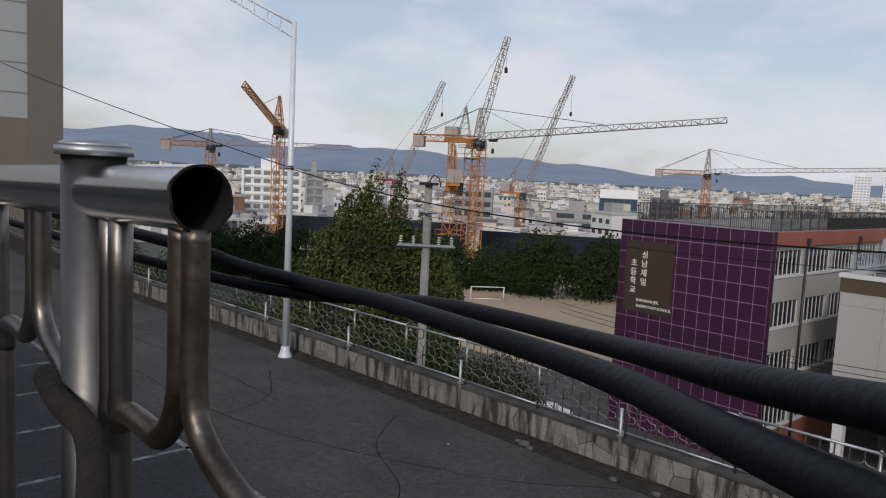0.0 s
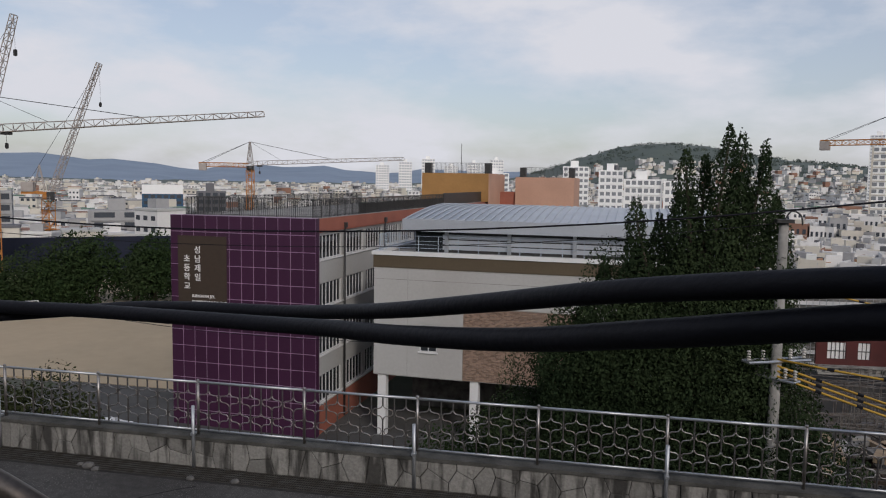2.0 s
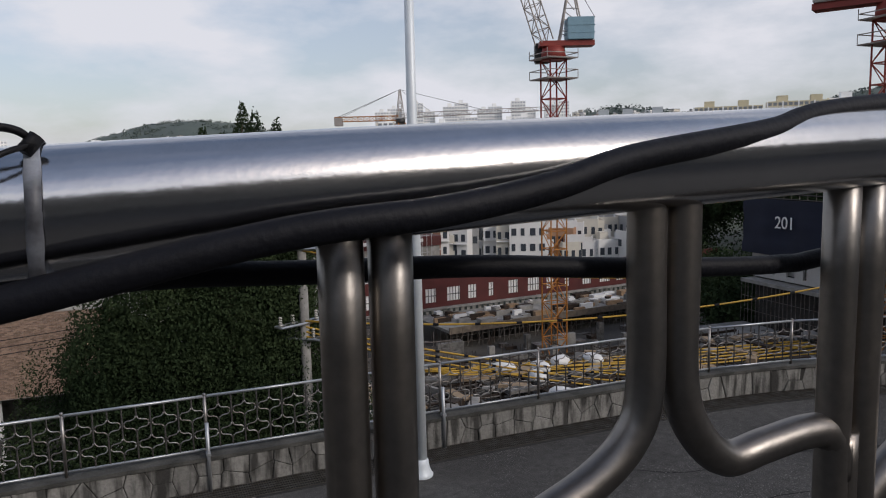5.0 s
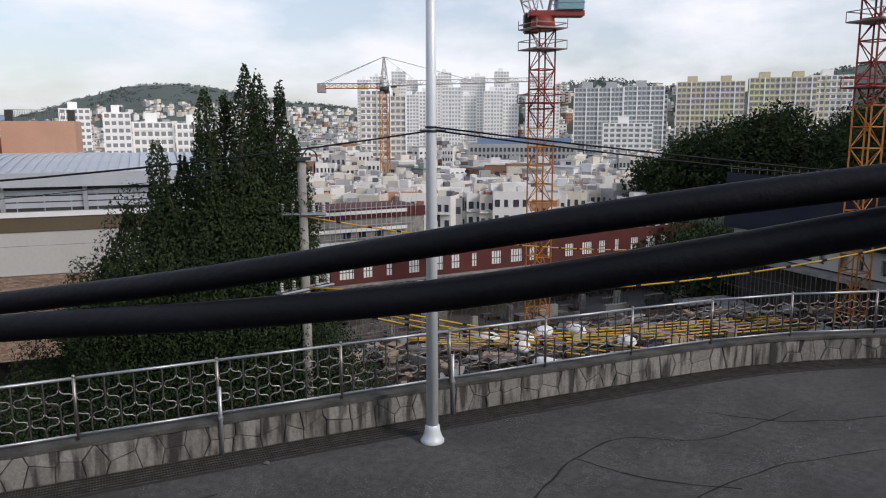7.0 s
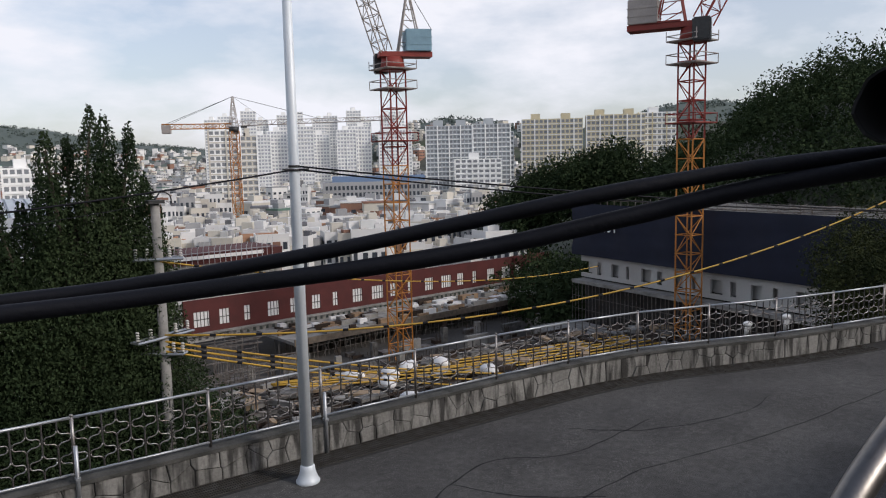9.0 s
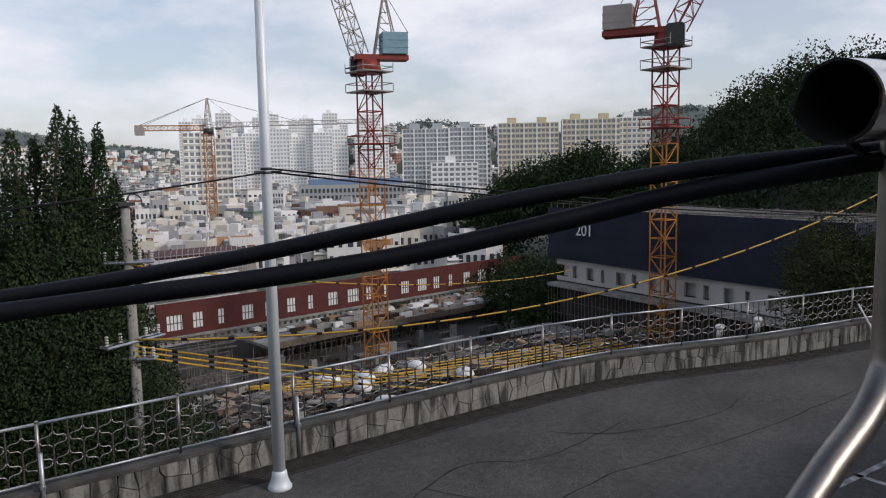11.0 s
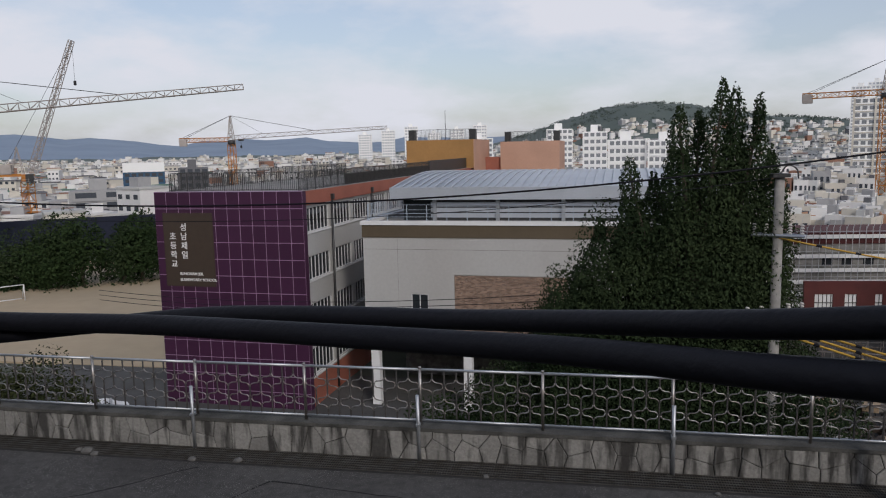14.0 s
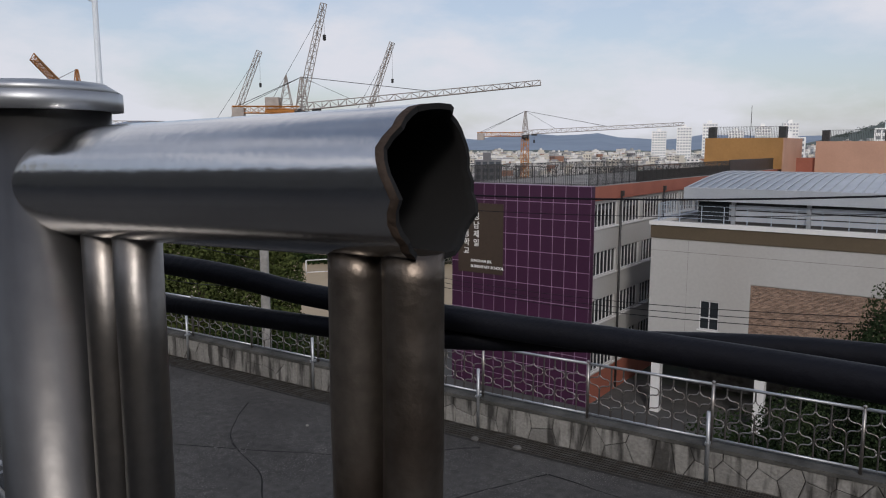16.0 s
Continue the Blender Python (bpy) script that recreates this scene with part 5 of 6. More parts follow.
    # Solid wall coloured dark in place of the shaded openings behind the props.
    boxes("lower_storey", [(0.4, 0.3, 0, 24, 36.2, 8.19)], material("shaded_opening_dark", (0.045, 0.043, 0.040), 0.95, vary=0.5, scale=0.6), e)
    boxes("ledge", [(-1.6, 0, 7.6, 0.39, 36.5, 8.0)], M_CONC, e)
    p = Soup()
    for k in range(62):
        p.bar((-1.4, 0.6 * k, 2.9), (-1.4 + rng.uniform(-0.1, 0.1), 0.6 * k, 7.6), 0.045)
    for z in (4.4, 6.0):
        p.bar((-1.42, 0, z), (-1.42, 36.5, z), 0.035)
    tagged(p.make("prop_layer", M_PROP, e), kind="stuff")
    s.block(0, 0, 8.2, 0.3, 36.5, 8.7)
    s.block(0, 0, 10.2, 0.3, 36.5, 11.0)
    for k in range(15):
        s.block(0, 2.4 * k, 8.7, 0.3, 2.4 * k + (1.2, 1.7, 0.9, 1.9)[k % 4], 10.2)
    s.block(0.8, 0.5, 8.7, 24, 36, 11.0)
    s.make("concrete_storey", M_RENDER, e)
    bm = bmesh.new()
    x0, x1, y0, y1, z0, z1 = -0.7, 24.5, -1.0, 37.5, 11.0, 17.4
    nn = 26
    for side in (0, 1):
        grid = []
        for i in range(nn + 1):
            col = []
            for j in range(9):
                f, g = i / nn, j / 8
                puff = 0.22 * math.sin(f * 40) * math.sin(g * math.pi) + 0.1 * math.sin(g * 18 + f * 9)
                col.append(bm.verts.new((x0 + puff, y0 + (y1 - y0) * f, z0 + (z1 - z0) * g) if side == 0 else (x0 + (x1 - x0) * f, y0 + puff, z0 + (z1 - z0) * g)))
            grid.append(col)
        for p, q in zip(grid, grid[1:]):
            for j in range(8):
                bm.faces.new((p[j], q[j], q[j + 1], p[j + 1])).smooth = True
    part("safety_net", bm, M_NET, e, "navy blue safety netting")
    boxes("top_slab", [(0.2, 0, 15.9, 24, 36.5, 16.5)], M_CONC_DIRTY, e)
    s = Soup()
    for i in range(34):
        s.bar((-0.5, 37 * i / 33, 16.5), (-0.5, 37 * i / 33, 18.3), 0.03)
        s.bar((0.6 + 0.7 * i, -0.6, 16.5), (0.6 + 0.7 * i, -0.6, 18.3), 0.03)
        s.bar((rng.uniform(1, 23), rng.uniform(1, 29), 16.2), (rng.uniform(1, 23), rng.uniform(1, 29), 16.9), 0.06)
    for z in (17.2, 17.9):
        s.bar((-0.5, -0.6, z), (-0.5, 37.5, z), 0.03)
        s.bar((-0.5, -0.6, z), (24, -0.6, z), 0.03)
    tagged(s.make("top_railing", M_PROP, e), kind="stuff")
    net_number = lettering(e, "201", 0, 0, 1.9)
    net_number.matrix_local = Matrix.Translation((-1.05, 30.6, 14.2)) @ Matrix.Rotation(radians(-90), 4, "Z") @ Matrix.Rotation(radians(90), 4, "X")
    # beam grid, boards and pipes in the foreground of the pit
    e = empty("beam_grid", pose(0, 0, -17.6))
    tagged(e, "grid of steel beams and props over the excavation", "beams")
    s = Soup()
    for i in range(26):
        x = 26 + 1.9 * i
        s.block(x, 34, 3.2, x + 0.22, far_edge(x), 3.5, mat=i % 2)
    for j in range(14):
        y = 34 + 2.0 * j
        s.block(24, y, 3.51, 74 - 0.6 * j, y + 0.2, 3.75, mat=1 - j % 2)
    tagged(s.make("beam_grid", [M_RUST, M_CONC_DIRTY], e), kind="stuff")
    s = Soup()
    for i in range(26):
        for j in range(7):
            s.bar((26.2 + 1.9 * i, 34.3 + 3.5 * j, -0.4), (26.2 + 1.9 * i, 34.3 + 3.5 * j, 3.2), 0.06)
    for k in range(520):
        x = rng.uniform(24, 74)
        y = rng.uniform(34, far_edge(x))
        a = rng.choice((0.1, 1.62)) + rng.gauss(0, 0.12)
        l = rng.uniform(1.2, 4.2)
        s.bar((x, y, 3.8 + rng.uniform(0, 0.3)), (x + l * math.cos(a), y + l * math.sin(a), 3.8 + rng.uniform(0, 0.4)), rng.uniform(0.025, 0.06), mat=k % 3)
    for k in range(150):
        x = rng.uniform(24, 74)
        y = rng.uniform(36, far_edge(x))
        s.bar((x, y, 3.6), (x, y, 3.9 + rng.uniform(0.2, 1.1)), 0.03, mat=k % 3)
    for k in range(260):
        x, y = rng.uniform(16, 36), rng.uniform(50, 84)
        s.bar((x, y, 0), (x, y, rng.uniform(2.0, 5.2)), 0.045)
    for k in range(40):
        y, z = rng.uniform(50, 84), rng.uniform(1, 5)
        s.bar((16, y, z), (36, y + rng.uniform(-4, 4), z), 0.045)
    tagged(s.make("bar_litter", [M_PROP, M_CONC_DIRTY, M_RUST], e), kind="stuff")
    s = Soup()
    for k in range(230):
        x = rng.uniform(20, 73)
        y = rng.uniform(36, far_edge(x))
        w, h, l = rng.uniform(0.3, 1.2), rng.uniform(0.05, 0.5), rng.uniform(0.8, 3.0)
        s.block(-l / 2, -w / 2, 0, l / 2, w / 2, h, m=Matrix.LocRotScale((x, y, 4.0), Euler((0, 0, rng.uniform(0, 3))), None), mat=k % 4)
    tagged(s.make("board_litter", [material("pale_board", (0.34, 0.25, 0.16), 0.85, vary=0.3, scale=2), M_CONC_DIRTY, M_RUST, M_CONC], e), kind="stuff")
    # raw columns, wall stubs and starter bars rising from the pit floor
    e = empty("raw_frame", pose(0, 0, -18.0))
    tagged(e, "raw concrete columns and wall stubs with starter bars", "frame")
    s, bars = Soup(), Soup()
    for i in range(11):
        for j in range(3):
            x, y = 34 + 5.2 * i + rng.uniform(-0.4, 0.4), 64 + 6.0 * j + rng.uniform(-0.4, 0.4)
            h = rng.uniform(1.2, 2.6)
            w = 0.35 if (i + j) % 3 else 1.6
            s.block(x - w, y - 0.3, 0, x + w, y + 0.3, h, mat=(i + j) % 2)
            for k in range(8):
                bx = x - w + 2 * w * k / 7
                bars.bar((bx, y, h), (bx + rng.uniform(-0.1, 0.1), y, h + rng.uniform(0.7, 1.5)), 0.025)
    for k in range(60):
        x, y = rng.uniform(30, 92), rng.uniform(60, 80)
        w, d, h = rng.uniform(0.4, 2.6), rng.uniform(0.3, 1.4), rng.uniform(0.1, 0.9)
        s.block(x, y, 0, x + w, y + d, h, mat=2 + k % 2)
    tagged(s.make("stub_layer", [M_CONC, M_CONC_DIRTY, M_RUST, M_PROP], e), kind="stuff")
    tagged(bars.make("starter_bar_layer", M_RUST, e), kind="stuff")
    # low platform beside the pit's right edge
    e = empty("side_deck", Matrix.LocRotScale((71.0, 40.0, -18.0), Euler((0, 0, radians(86))), None))
    tagged(e, "grey formwork deck on thin props by the netted block", "deck")
    boxes("slab", [(0, -0.2, 2.9, 26, 7.0, 3.2)], M_CONC, e)
    s = Soup()
    for k in range(44):
        s.bar((0.6 * k, 6.9, 0), (0.6 * k, 6.9, 2.9), 0.045)
        s.bar((0.6 * k, 6.9, 3.2), (0.6 * k, 6.9, 4.1 if k % 3 == 0 else 3.5), 0.03)
    s.bar((0, 6.9, 4.0), (26, 6.9, 4.0), 0.03)
    tagged(s.make("prop_layer", M_PROP, e), kind="stuff")
    # yellow pipes
    e = empty("site_hoses", pose(0, 0, -13.5))
    tagged(e, "long yellow sheathed cables sagging across the site", "cables")
    for k in range(6):
        bm = bmesh.new()
        o = rng.uniform(-0.6, 0.6)
        pts = [(30 + o, 56 + 0.8 * k, 0.6 - 0.1 * k), (38, 54 + 0.8 * k + o, 0.15), (48 + o, 51 + 0.9 * k, 0.1), (58, 49 + 0.9 * k, 0.15), (66, 47 + 1.0 * k + o, 0.3)]
        sweep(bm, curve_pts(pts, 8), 0.085, 6)
        part("hose", bm, M_CYELLOW2, e)
    # white sacks
    for k in range(8):
        x, y = 36 + rng.uniform(0, 12), 46 + rng.uniform(0, 12)
        bm = bmesh.new()
        bmesh.ops.create_icosphere(bm, subdivisions=2, radius=1.0)
        for v in bm.verts:
            v.co = Vector((v.co.x * 1.2, v.co.y * 0.8, max(-0.3, v.co.z * 0.55))) * (1 + 0.12 * noise.noise(v.co * 2 + Vector((k, 0, 0))))
        o = obj("sack", bm, M_WHITE, smooth=True)
        o.matrix_world = pose(x, y, -13.3, 0, 0, rng.uniform(0, 180))
        tagged(o, "bulging white bulk sack on the site beams", "sack", group="site sacks")


M_CYELLOW2 = material("yellow_sheath", (0.48, 0.29, 0.035), 0.55, vary=0.15, scale=1)
site()


# ---- the town ----
# The two paler window colours have distance haze mixed in.
M_WALLS = [material("wall_white", (0.74, 0.73, 0.71), 0.8, vary=0.08, scale=0.1), material("wall_cream", (0.62, 0.58, 0.50), 0.85, vary=0.1, scale=0.1), material("wall_grey", (0.36, 0.36, 0.36), 0.85, vary=0.15, scale=0.1), material("wall_brick", (0.30, 0.16, 0.11), 0.85, vary=0.2, scale=0.1), material("wall_dark", (0.14, 0.14, 0.15), 0.8, vary=0.2, scale=0.1), material("roof_green", (0.13, 0.22, 0.17), 0.8, vary=0.2, scale=0.1), material("town_window", (0.06, 0.07, 0.085), 0.25, vary=0.2), material("hazy_window", (0.44, 0.46, 0.50), 0.3, vary=0.1), material("hazed_flat_window", (0.22, 0.235, 0.25), 0.3, vary=0.1), material("roof_pale", (0.52, 0.52, 0.50), 0.85, vary=0.15, scale=0.1), material("wall_ochre", (0.44, 0.25, 0.15), 0.85, vary=0.15, scale=0.1)]


def houses():
    s = Soup()
    for k in range(7000):
        a = rng.uniform(-72, 52)
        r = 190 + 1150 * rng.random() ** 0.95
        x, y = 6 + r * math.sin(radians(a)), r * math.cos(radians(a))
        z = terrain(x, y)
        if z > 45 or (a > 38 and r < 330) or (a > 10 and r < 250) or (-70 < a < -22 and r < 200) or (-14 < a < 8 and r < 190) or (a > 44 and z > 0):
            continue
        w, d = rng.uniform(5, 11), rng.uniform(5, 11)
        h = rng.uniform(4, 9) * (1.5 if rng.random() < 0.12 else 1)
        m = Matrix.LocRotScale((x, y, z - 1), Euler((0, 0, radians(rng.choice((12, 20, -25, 40)) + rng.uniform(-6, 6)))), None)
        mat = rng.choices((0, 1, 2, 3, 4), (48, 28, 10, 8, 4))[0]
        s.block(-w / 2, -d / 2, 0, w / 2, d / 2, h, m, mat)
        s.block(-w / 2 - 0.2, -d / 2 - 0.2, h, w / 2 + 0.2, d / 2 + 0.2, h + 0.6, m, rng.choices((0, 9, 2, 5, 3, 4), (28, 30, 18, 6, 7, 9))[0])
        if rng.random() < 0.6:
            s.block(-w / 4, -d / 4, h + 0.6, w / 8, d / 6, h + rng.uniform(1.8, 3.2), m, rng.choice((0, 1, 2)))
        if r < 1000:
            fl = max(1, int(h / 3))
            for f in range(fl):
                for c in range(3):
                    x0 = -w / 2 + w * (c + 0.22) / 3
                    s.block(x0, -d / 2 - 0.08, f * 3 + 1.9, x0 + w * 0.17, -d / 2 - 0.01, f * 3 + 3.1, m, 6)
                y0 = -d / 2 + d * 0.3
                s.block(-w / 2 - 0.08, y0, f * 3 + 1.9, -w / 2 - 0.01, y0 + d * 0.35, f * 3 + 3.1, m, 6)
    for k in range(2200):
        a = rng.uniform(9, 41)
        r = rng.uniform(135, 330)
        if 19 < a < 37 and 205 < r < 325:
            continue
        x, y = 6 + r * math.sin(radians(a)), r * math.cos(radians(a))
        w, d = rng.uniform(3.4, 6.8), rng.uniform(3.4, 6.8)
        h = rng.choices((rng.uniform(3.5, 5.5), rng.uniform(5.5, 8), rng.uniform(9, 13)), (55, 35, 10 if r > 220 else 0))[0]
        m = Matrix.LocRotScale((x, y, terrain(x, y) - 1), Euler((0, 0, radians(rng.choice((-12, -25, -40)) + rng.uniform(-6, 6)))), None)
        wall = rng.choices((0, 1, 2, 3, 4, 10), (58, 24, 9, 4, 3, 4))[0]
        s.block(-w / 2, -d / 2, 0, w / 2, d / 2, h, m, wall)
        s.block(-w / 2 + 0.2, -d / 2 + 0.2, h - 0.1, w / 2 - 0.2, d / 2 - 0.2, h + 0.08, m, rng.choices((9, 2, 5, 3, 4), (34, 26, 6, 10, 16))[0])
        for q0, q1 in (((-w / 2, -d / 2), (w / 2, -d / 2 + 0.2)), ((-w / 2, -d / 2 + 0.2), (-w / 2 + 0.2, d / 2)), ((w / 2 - 0.2, -d / 2 + 0.2), (w / 2, d / 2))):
            s.block(*q0, h, *q1, h + 0.7, m, wall)
        if rng.random() < 0.7:
            s.block(-w / 5, 0, h, w / 6, d / 3, h + rng.uniform(1.2, 2.2), m, rng.choice((0, 1, 2)))
        if rng.random() < 0.35:
            s.block(w / 5, -d / 5, h, w / 5 + 1.2, -d / 5 + 1.2, h + 1.5, m, rng.choice((2, 4, 9)))
        cols = 2 + int(w / 2.4)
        for q in range(max(1, int((h - 0.6) / 2.9))):
            z = h - 2.1 - 2.8 * q
            for c in range(cols):
                x0 = -w / 2 + w * (c + 0.22) / cols
                s.block(x0, -d / 2 - 0.06, z, x0 + w / cols * rng.uniform(0.4, 0.62), -d / 2 - 0.01, z + 1.3, m, 6)
            for c in range(2):
                y0 = -d / 2 + d * (c + 0.25) / 2
                s.block(-w / 2 - 0.06, y0, z, -w / 2 - 0.01, y0 + d * 0.2, z + 1.2, m, 6)
            if rng.random() < 0.3:
                s.block(-w / 2, -d / 2 - 0.5, z - 0.5, w / 2, -d / 2 - 0.02, z - 0.35, m, 0)
    ob = s.make("town_houses", M_WALLS)
    tagged(ob, "crowded pale low houses and shops filling the valley", "houses", kind="stuff")


houses()


def tower(name, label, x, y, turn, w, d, z0, z1, floors, cols, wall, bands=None, glass=8, crown=True, grp="apartment towers"):
    """An apartment slab facing -y in its own axes: walls, window grid, stair shafts and a roof house."""
    e = empty(name, Matrix.LocRotScale((x, y, z0), Euler((0, 0, radians(turn))), None))
    tagged(e, label, "building", group=grp)
    h = z1 - z0
    boxes("wall", [(0, 0, 0, w, d, h)], wall, e)
    s = Soup()
    fh, cw = h / floors, w / cols
    for f in range(floors):
        for c in range(cols):
            s.block(c * cw + cw * 0.16, -0.06, f * fh + fh * 0.28, c * cw + cw * 0.84, -0.005, f * fh + fh * 0.80)
        for c in range(max(1, int(d / 5))):
            s.block(-0.06, c * 5 + 1.6, f * fh + fh * 0.30, -0.005, c * 5 + 3.6, f * fh + fh * 0.75)
            s.block(w + 0.005, c * 5 + 1.6, f * fh + fh * 0.30, w + 0.06, c * 5 + 3.6, f * fh + fh * 0.75)
    tagged(s.make("window_grid", M_WALLS[glass], e), kind="stuff")
    s = Soup()
    for f in range(floors):
        s.block(-0.25, -0.35, f * fh - 0.12, w + 0.25, -0.07, f * fh + 0.22)
    for c in range(0, cols + 1, 3):
        s.block(c * cw - 0.35, -0.5, 0, c * cw + 0.35, -0.36, h)
    tagged(s.make("balcony_edge_layer", bands or wall, e), kind="stuff")
    if crown:
        for k in range(max(1, cols // 5)):
            x0 = w * (k + 0.3) / max(1, cols // 5)
            boxes("roof_house", [(x0, d * 0.2, h + 0.003, x0 + min(5.5, w * 0.3), d * 0.8, h + 3.2)], wall, e)
    return e


W = M_WALLS
M_TWHITE = material("tower_white", (0.87, 0.87, 0.85), 0.75, vary=0.05, scale=0.05)
M_TGREY = material("tower_grey", (0.44, 0.47, 0.49), 0.75, vary=0.08, scale=0.05)
M_TYELLOW = material("tower_yellow", (0.62, 0.55, 0.38), 0.75, vary=0.08, scale=0.05)
# grey pair, yellow slabs, white estate
tower("apartment_tower", "pale grey-green high-rise flats with white floor bands", 243, 349, -37, 26, 14, -20, 26.5, 18, 12, M_TGREY, M_TWHITE)
tower("apartment_tower", "pale grey-green high-rise flats with white floor bands", 264, 333, -37, 21, 14, -20, 27, 18, 9, M_TGREY, M_TWHITE)
tower("apartment_tower", "narrow white flats with grey recessed windows", 243, 322, -37, 25, 12, -22, 7.5, 11, 8, M_TWHITE, M_TWHITE)
tower("apartment_tower", "white flats between the grey and yellow towers", 295, 352, -37, 12, 12, -20, 24, 15, 5, M_TWHITE)
tower("apartment_tower", "yellow and cream slab of flats", 305, 338, -42, 36, 12, -20, 30.5, 16, 14, M_TYELLOW, M_TWHITE)
tower("apartment_tower", "yellow and cream slab of flats", 333, 312, -42, 34, 12, -20, 32, 16, 13, M_TYELLOW, M_TWHITE)
tower("apartment_tower", "cream slab of flats by the wooded hill", 360, 296, -42, 22, 12, -20, 33, 16, 8, M_TWHITE, M_TYELLOW)
tower("apartment_tower", "cream tower of flats beside an ochre crane", 109, 316, -18, 12, 12, -16, 21.5, 14, 5, M_TWHITE, W[1])
tower("apartment_tower", "cream tower of flats beside an ochre crane", 121, 311, -18, 7, 12, -16, 19, 13, 3, W[1], M_TWHITE)
for k in range(8):
    f = k / 7
    tower("apartment_tower", "bright white slab of an estate of flats", 222 + 106 * f, 562 - 50 * f + 10 * (k % 2), -26, 15, 12, -15, 31 + 3 * (k % 3), 17, 6, M_TWHITE, None, 7)
for k in range(12):
    f = k / 11
    tower("apartment_tower", "far white tower of a large estate", 236 + 172 * f, 716 - 74 * f + 14 * (k % 2), -24, 14, 12, -10, 52 + 4 * (k % 3), 22, 5, M_TWHITE, None, 7)
# white slabs beyond the school
tower("apartment_tower", "low white flats beyond the school", 16, 302, -3, 14, 10, -17, 7.5, 8, 6, M_TWHITE)
tower("apartment_tower", "low white flats beyond the school", 31, 300, -3, 13, 10, -17, 7, 8, 6, M_TWHITE)
tower("apartment_tower", "white flats seen over the school roof", -14, 420, 5, 14, 10, -17, 15, 10, 5, M_TWHITE)
tower("apartment_tower", "white flats seen over the school roof", -62, 430, 8, 16, 10, -17, 11, 10, 6, M_TWHITE)
tower("apartment_tower", "white flats with a blue stripe near the school", 6, 360, 0, 11, 10, -17, 12, 9, 4, M_TWHITE)
for k in range(6):
    tower("apartment_tower", "cluster of far white flats", -250 + 26 * k, 830 + 6 * k, 14, 15, 12, -10, 24 + 4 * (k % 3), 12, 5, M_TWHITE, None, 7)
tower("apartment_tower", "white flats beside yellow cranes", -196, 112, 58, 17, 10, -16, 4.2, 8, 6, M_TWHITE)
tower("apartment_tower", "grey gable block beside white flats", -186, 128, 58, 5, 10, -16, 4.0, 8, 2, W[2])
tower("office_block", "white-topped blue glass office tower", -162, 250, 32, 14, 12, -17, -1.0, 7, 6, material("blue_glass_wall", (0.05, 0.11, 0.19), 0.2, vary=0.2, scale=0.2), None, 6, False, "offices")
boxes("roof_band", [(-0.3, -0.5, 16.0, 14.3, 12.3, 19.4)], M_TWHITE, bpy.data.objects["office_block"], "white parapet")
tower("office_block", "pale office with long window strips behind cranes", -136, 186, 35, 16, 12, -16, -4.5, 4, 2, W[2], None, 6, True, "offices")
tower("office_block", "grey office behind the cranes", -172, 178, 40, 13, 12, -16, 0.5, 5, 4, W[2], None, 6, True, "offices")
tower("office_block", "pale office with a wide parapet", -198, 152, 45, 13, 12, -16, -2.5, 5, 4, W[1], None, 6, True, "offices")
tower("office_block", "dark grey block of flats beyond the yard", -150, 268, 30, 11, 12, -17, 0.0, 6, 4, W[4], None, 6, True, "offices")


def office():
    """Long grey office with regular window rows and a blue roof."""
    e = empty("long_office", Matrix.LocRotScale((148, 288.5, -18), Euler((0, 0, radians(-30))), None))
    tagged(e, "long grey five-storey office with a blue metal roof", "building", group="offices")
    boxes("wall", [(0, 0, 0, 46, 20, 16.2)], W[2], e)
    boxes("roof", [(4, 2, 16.2, 44, 18, 18.6)], material("blue_metal_roof", (0.16, 0.24, 0.38), 0.5, vary=0.1), e)
    boxes("base", [(1, -0.3, 0, 40, -0.005, 3.0)], W[4], e)
    bm = bmesh.new()
    box(bm, 0, -0.12, 0, 1.0, -0.005, 1.7)
    me = None
    for f in range(4):
        for c in range(25):
            m = Matrix.Translation((1.2 + 1.78 * c, 0, 4.2 + 2.9 * f))
            if me is None:
                o = part("window", bm, W[6], e)
                o.matrix_local = m
                me = o.data
            else:
                same("window", me, e, m)
    for f in range(4):
        boxes("end_window", [(-0.1, 2.5, 4.3 + 2.9 * f, -0.005, 17, 5.7 + 2.9 * f)], W[6], e)
    return e


office()
# dark hoardings and sheds on the site beyond the yard
for x, y, w, t, z in ((-150, 96, 46, 45, -6.5), (-118, 134, 40, 35, -8.2), (-96, 150, 26, 25, -9.0)):
    o = boxes("hoarding", [(0, 0, 0, w, 0.5, z + 16.4)], M_NET)
    o.matrix_world = Matrix.LocRotScale((x, y, -16.4), Euler((0, 0, radians(t))), None)
    tagged(o, "dark navy site hoarding around far cranes", "hoarding", group="hoardings")

# tall block at the street's left end
e = empty("tall_block", Matrix.LocRotScale((-60.4, 21.0, -14), Euler((0, 0, radians(75))), None))
tagged(e, "tall pale grey apartment gable with a darker edge strip", "building")
boxes("wall", [(-60, 0, 0, -2.6, 14, 45)], material("pale_gable", (0.36, 0.38, 0.38), 0.85, vary=0.08, scale=0.2), e)
boxes("edge_strip", [(-2.597, -0.1, 0, 0, 14, 45)], material("taupe_strip", (0.155, 0.145, 0.13), 0.85, vary=0.08, scale=0.2), e)
boxes("lower_wall", [(-60, -0.06, 0, -2.6, -0.003, 22)], material("taupe_base", (0.17, 0.15, 0.125), 0.85, vary=0.08, scale=0.2), e)
for k in range(9):
    boxes("floor_line", [(-60, -0.05, 24 + 2.4 * k, -2.6, -0.003, 24.06 + 2.4 * k)], M_CONC, e)
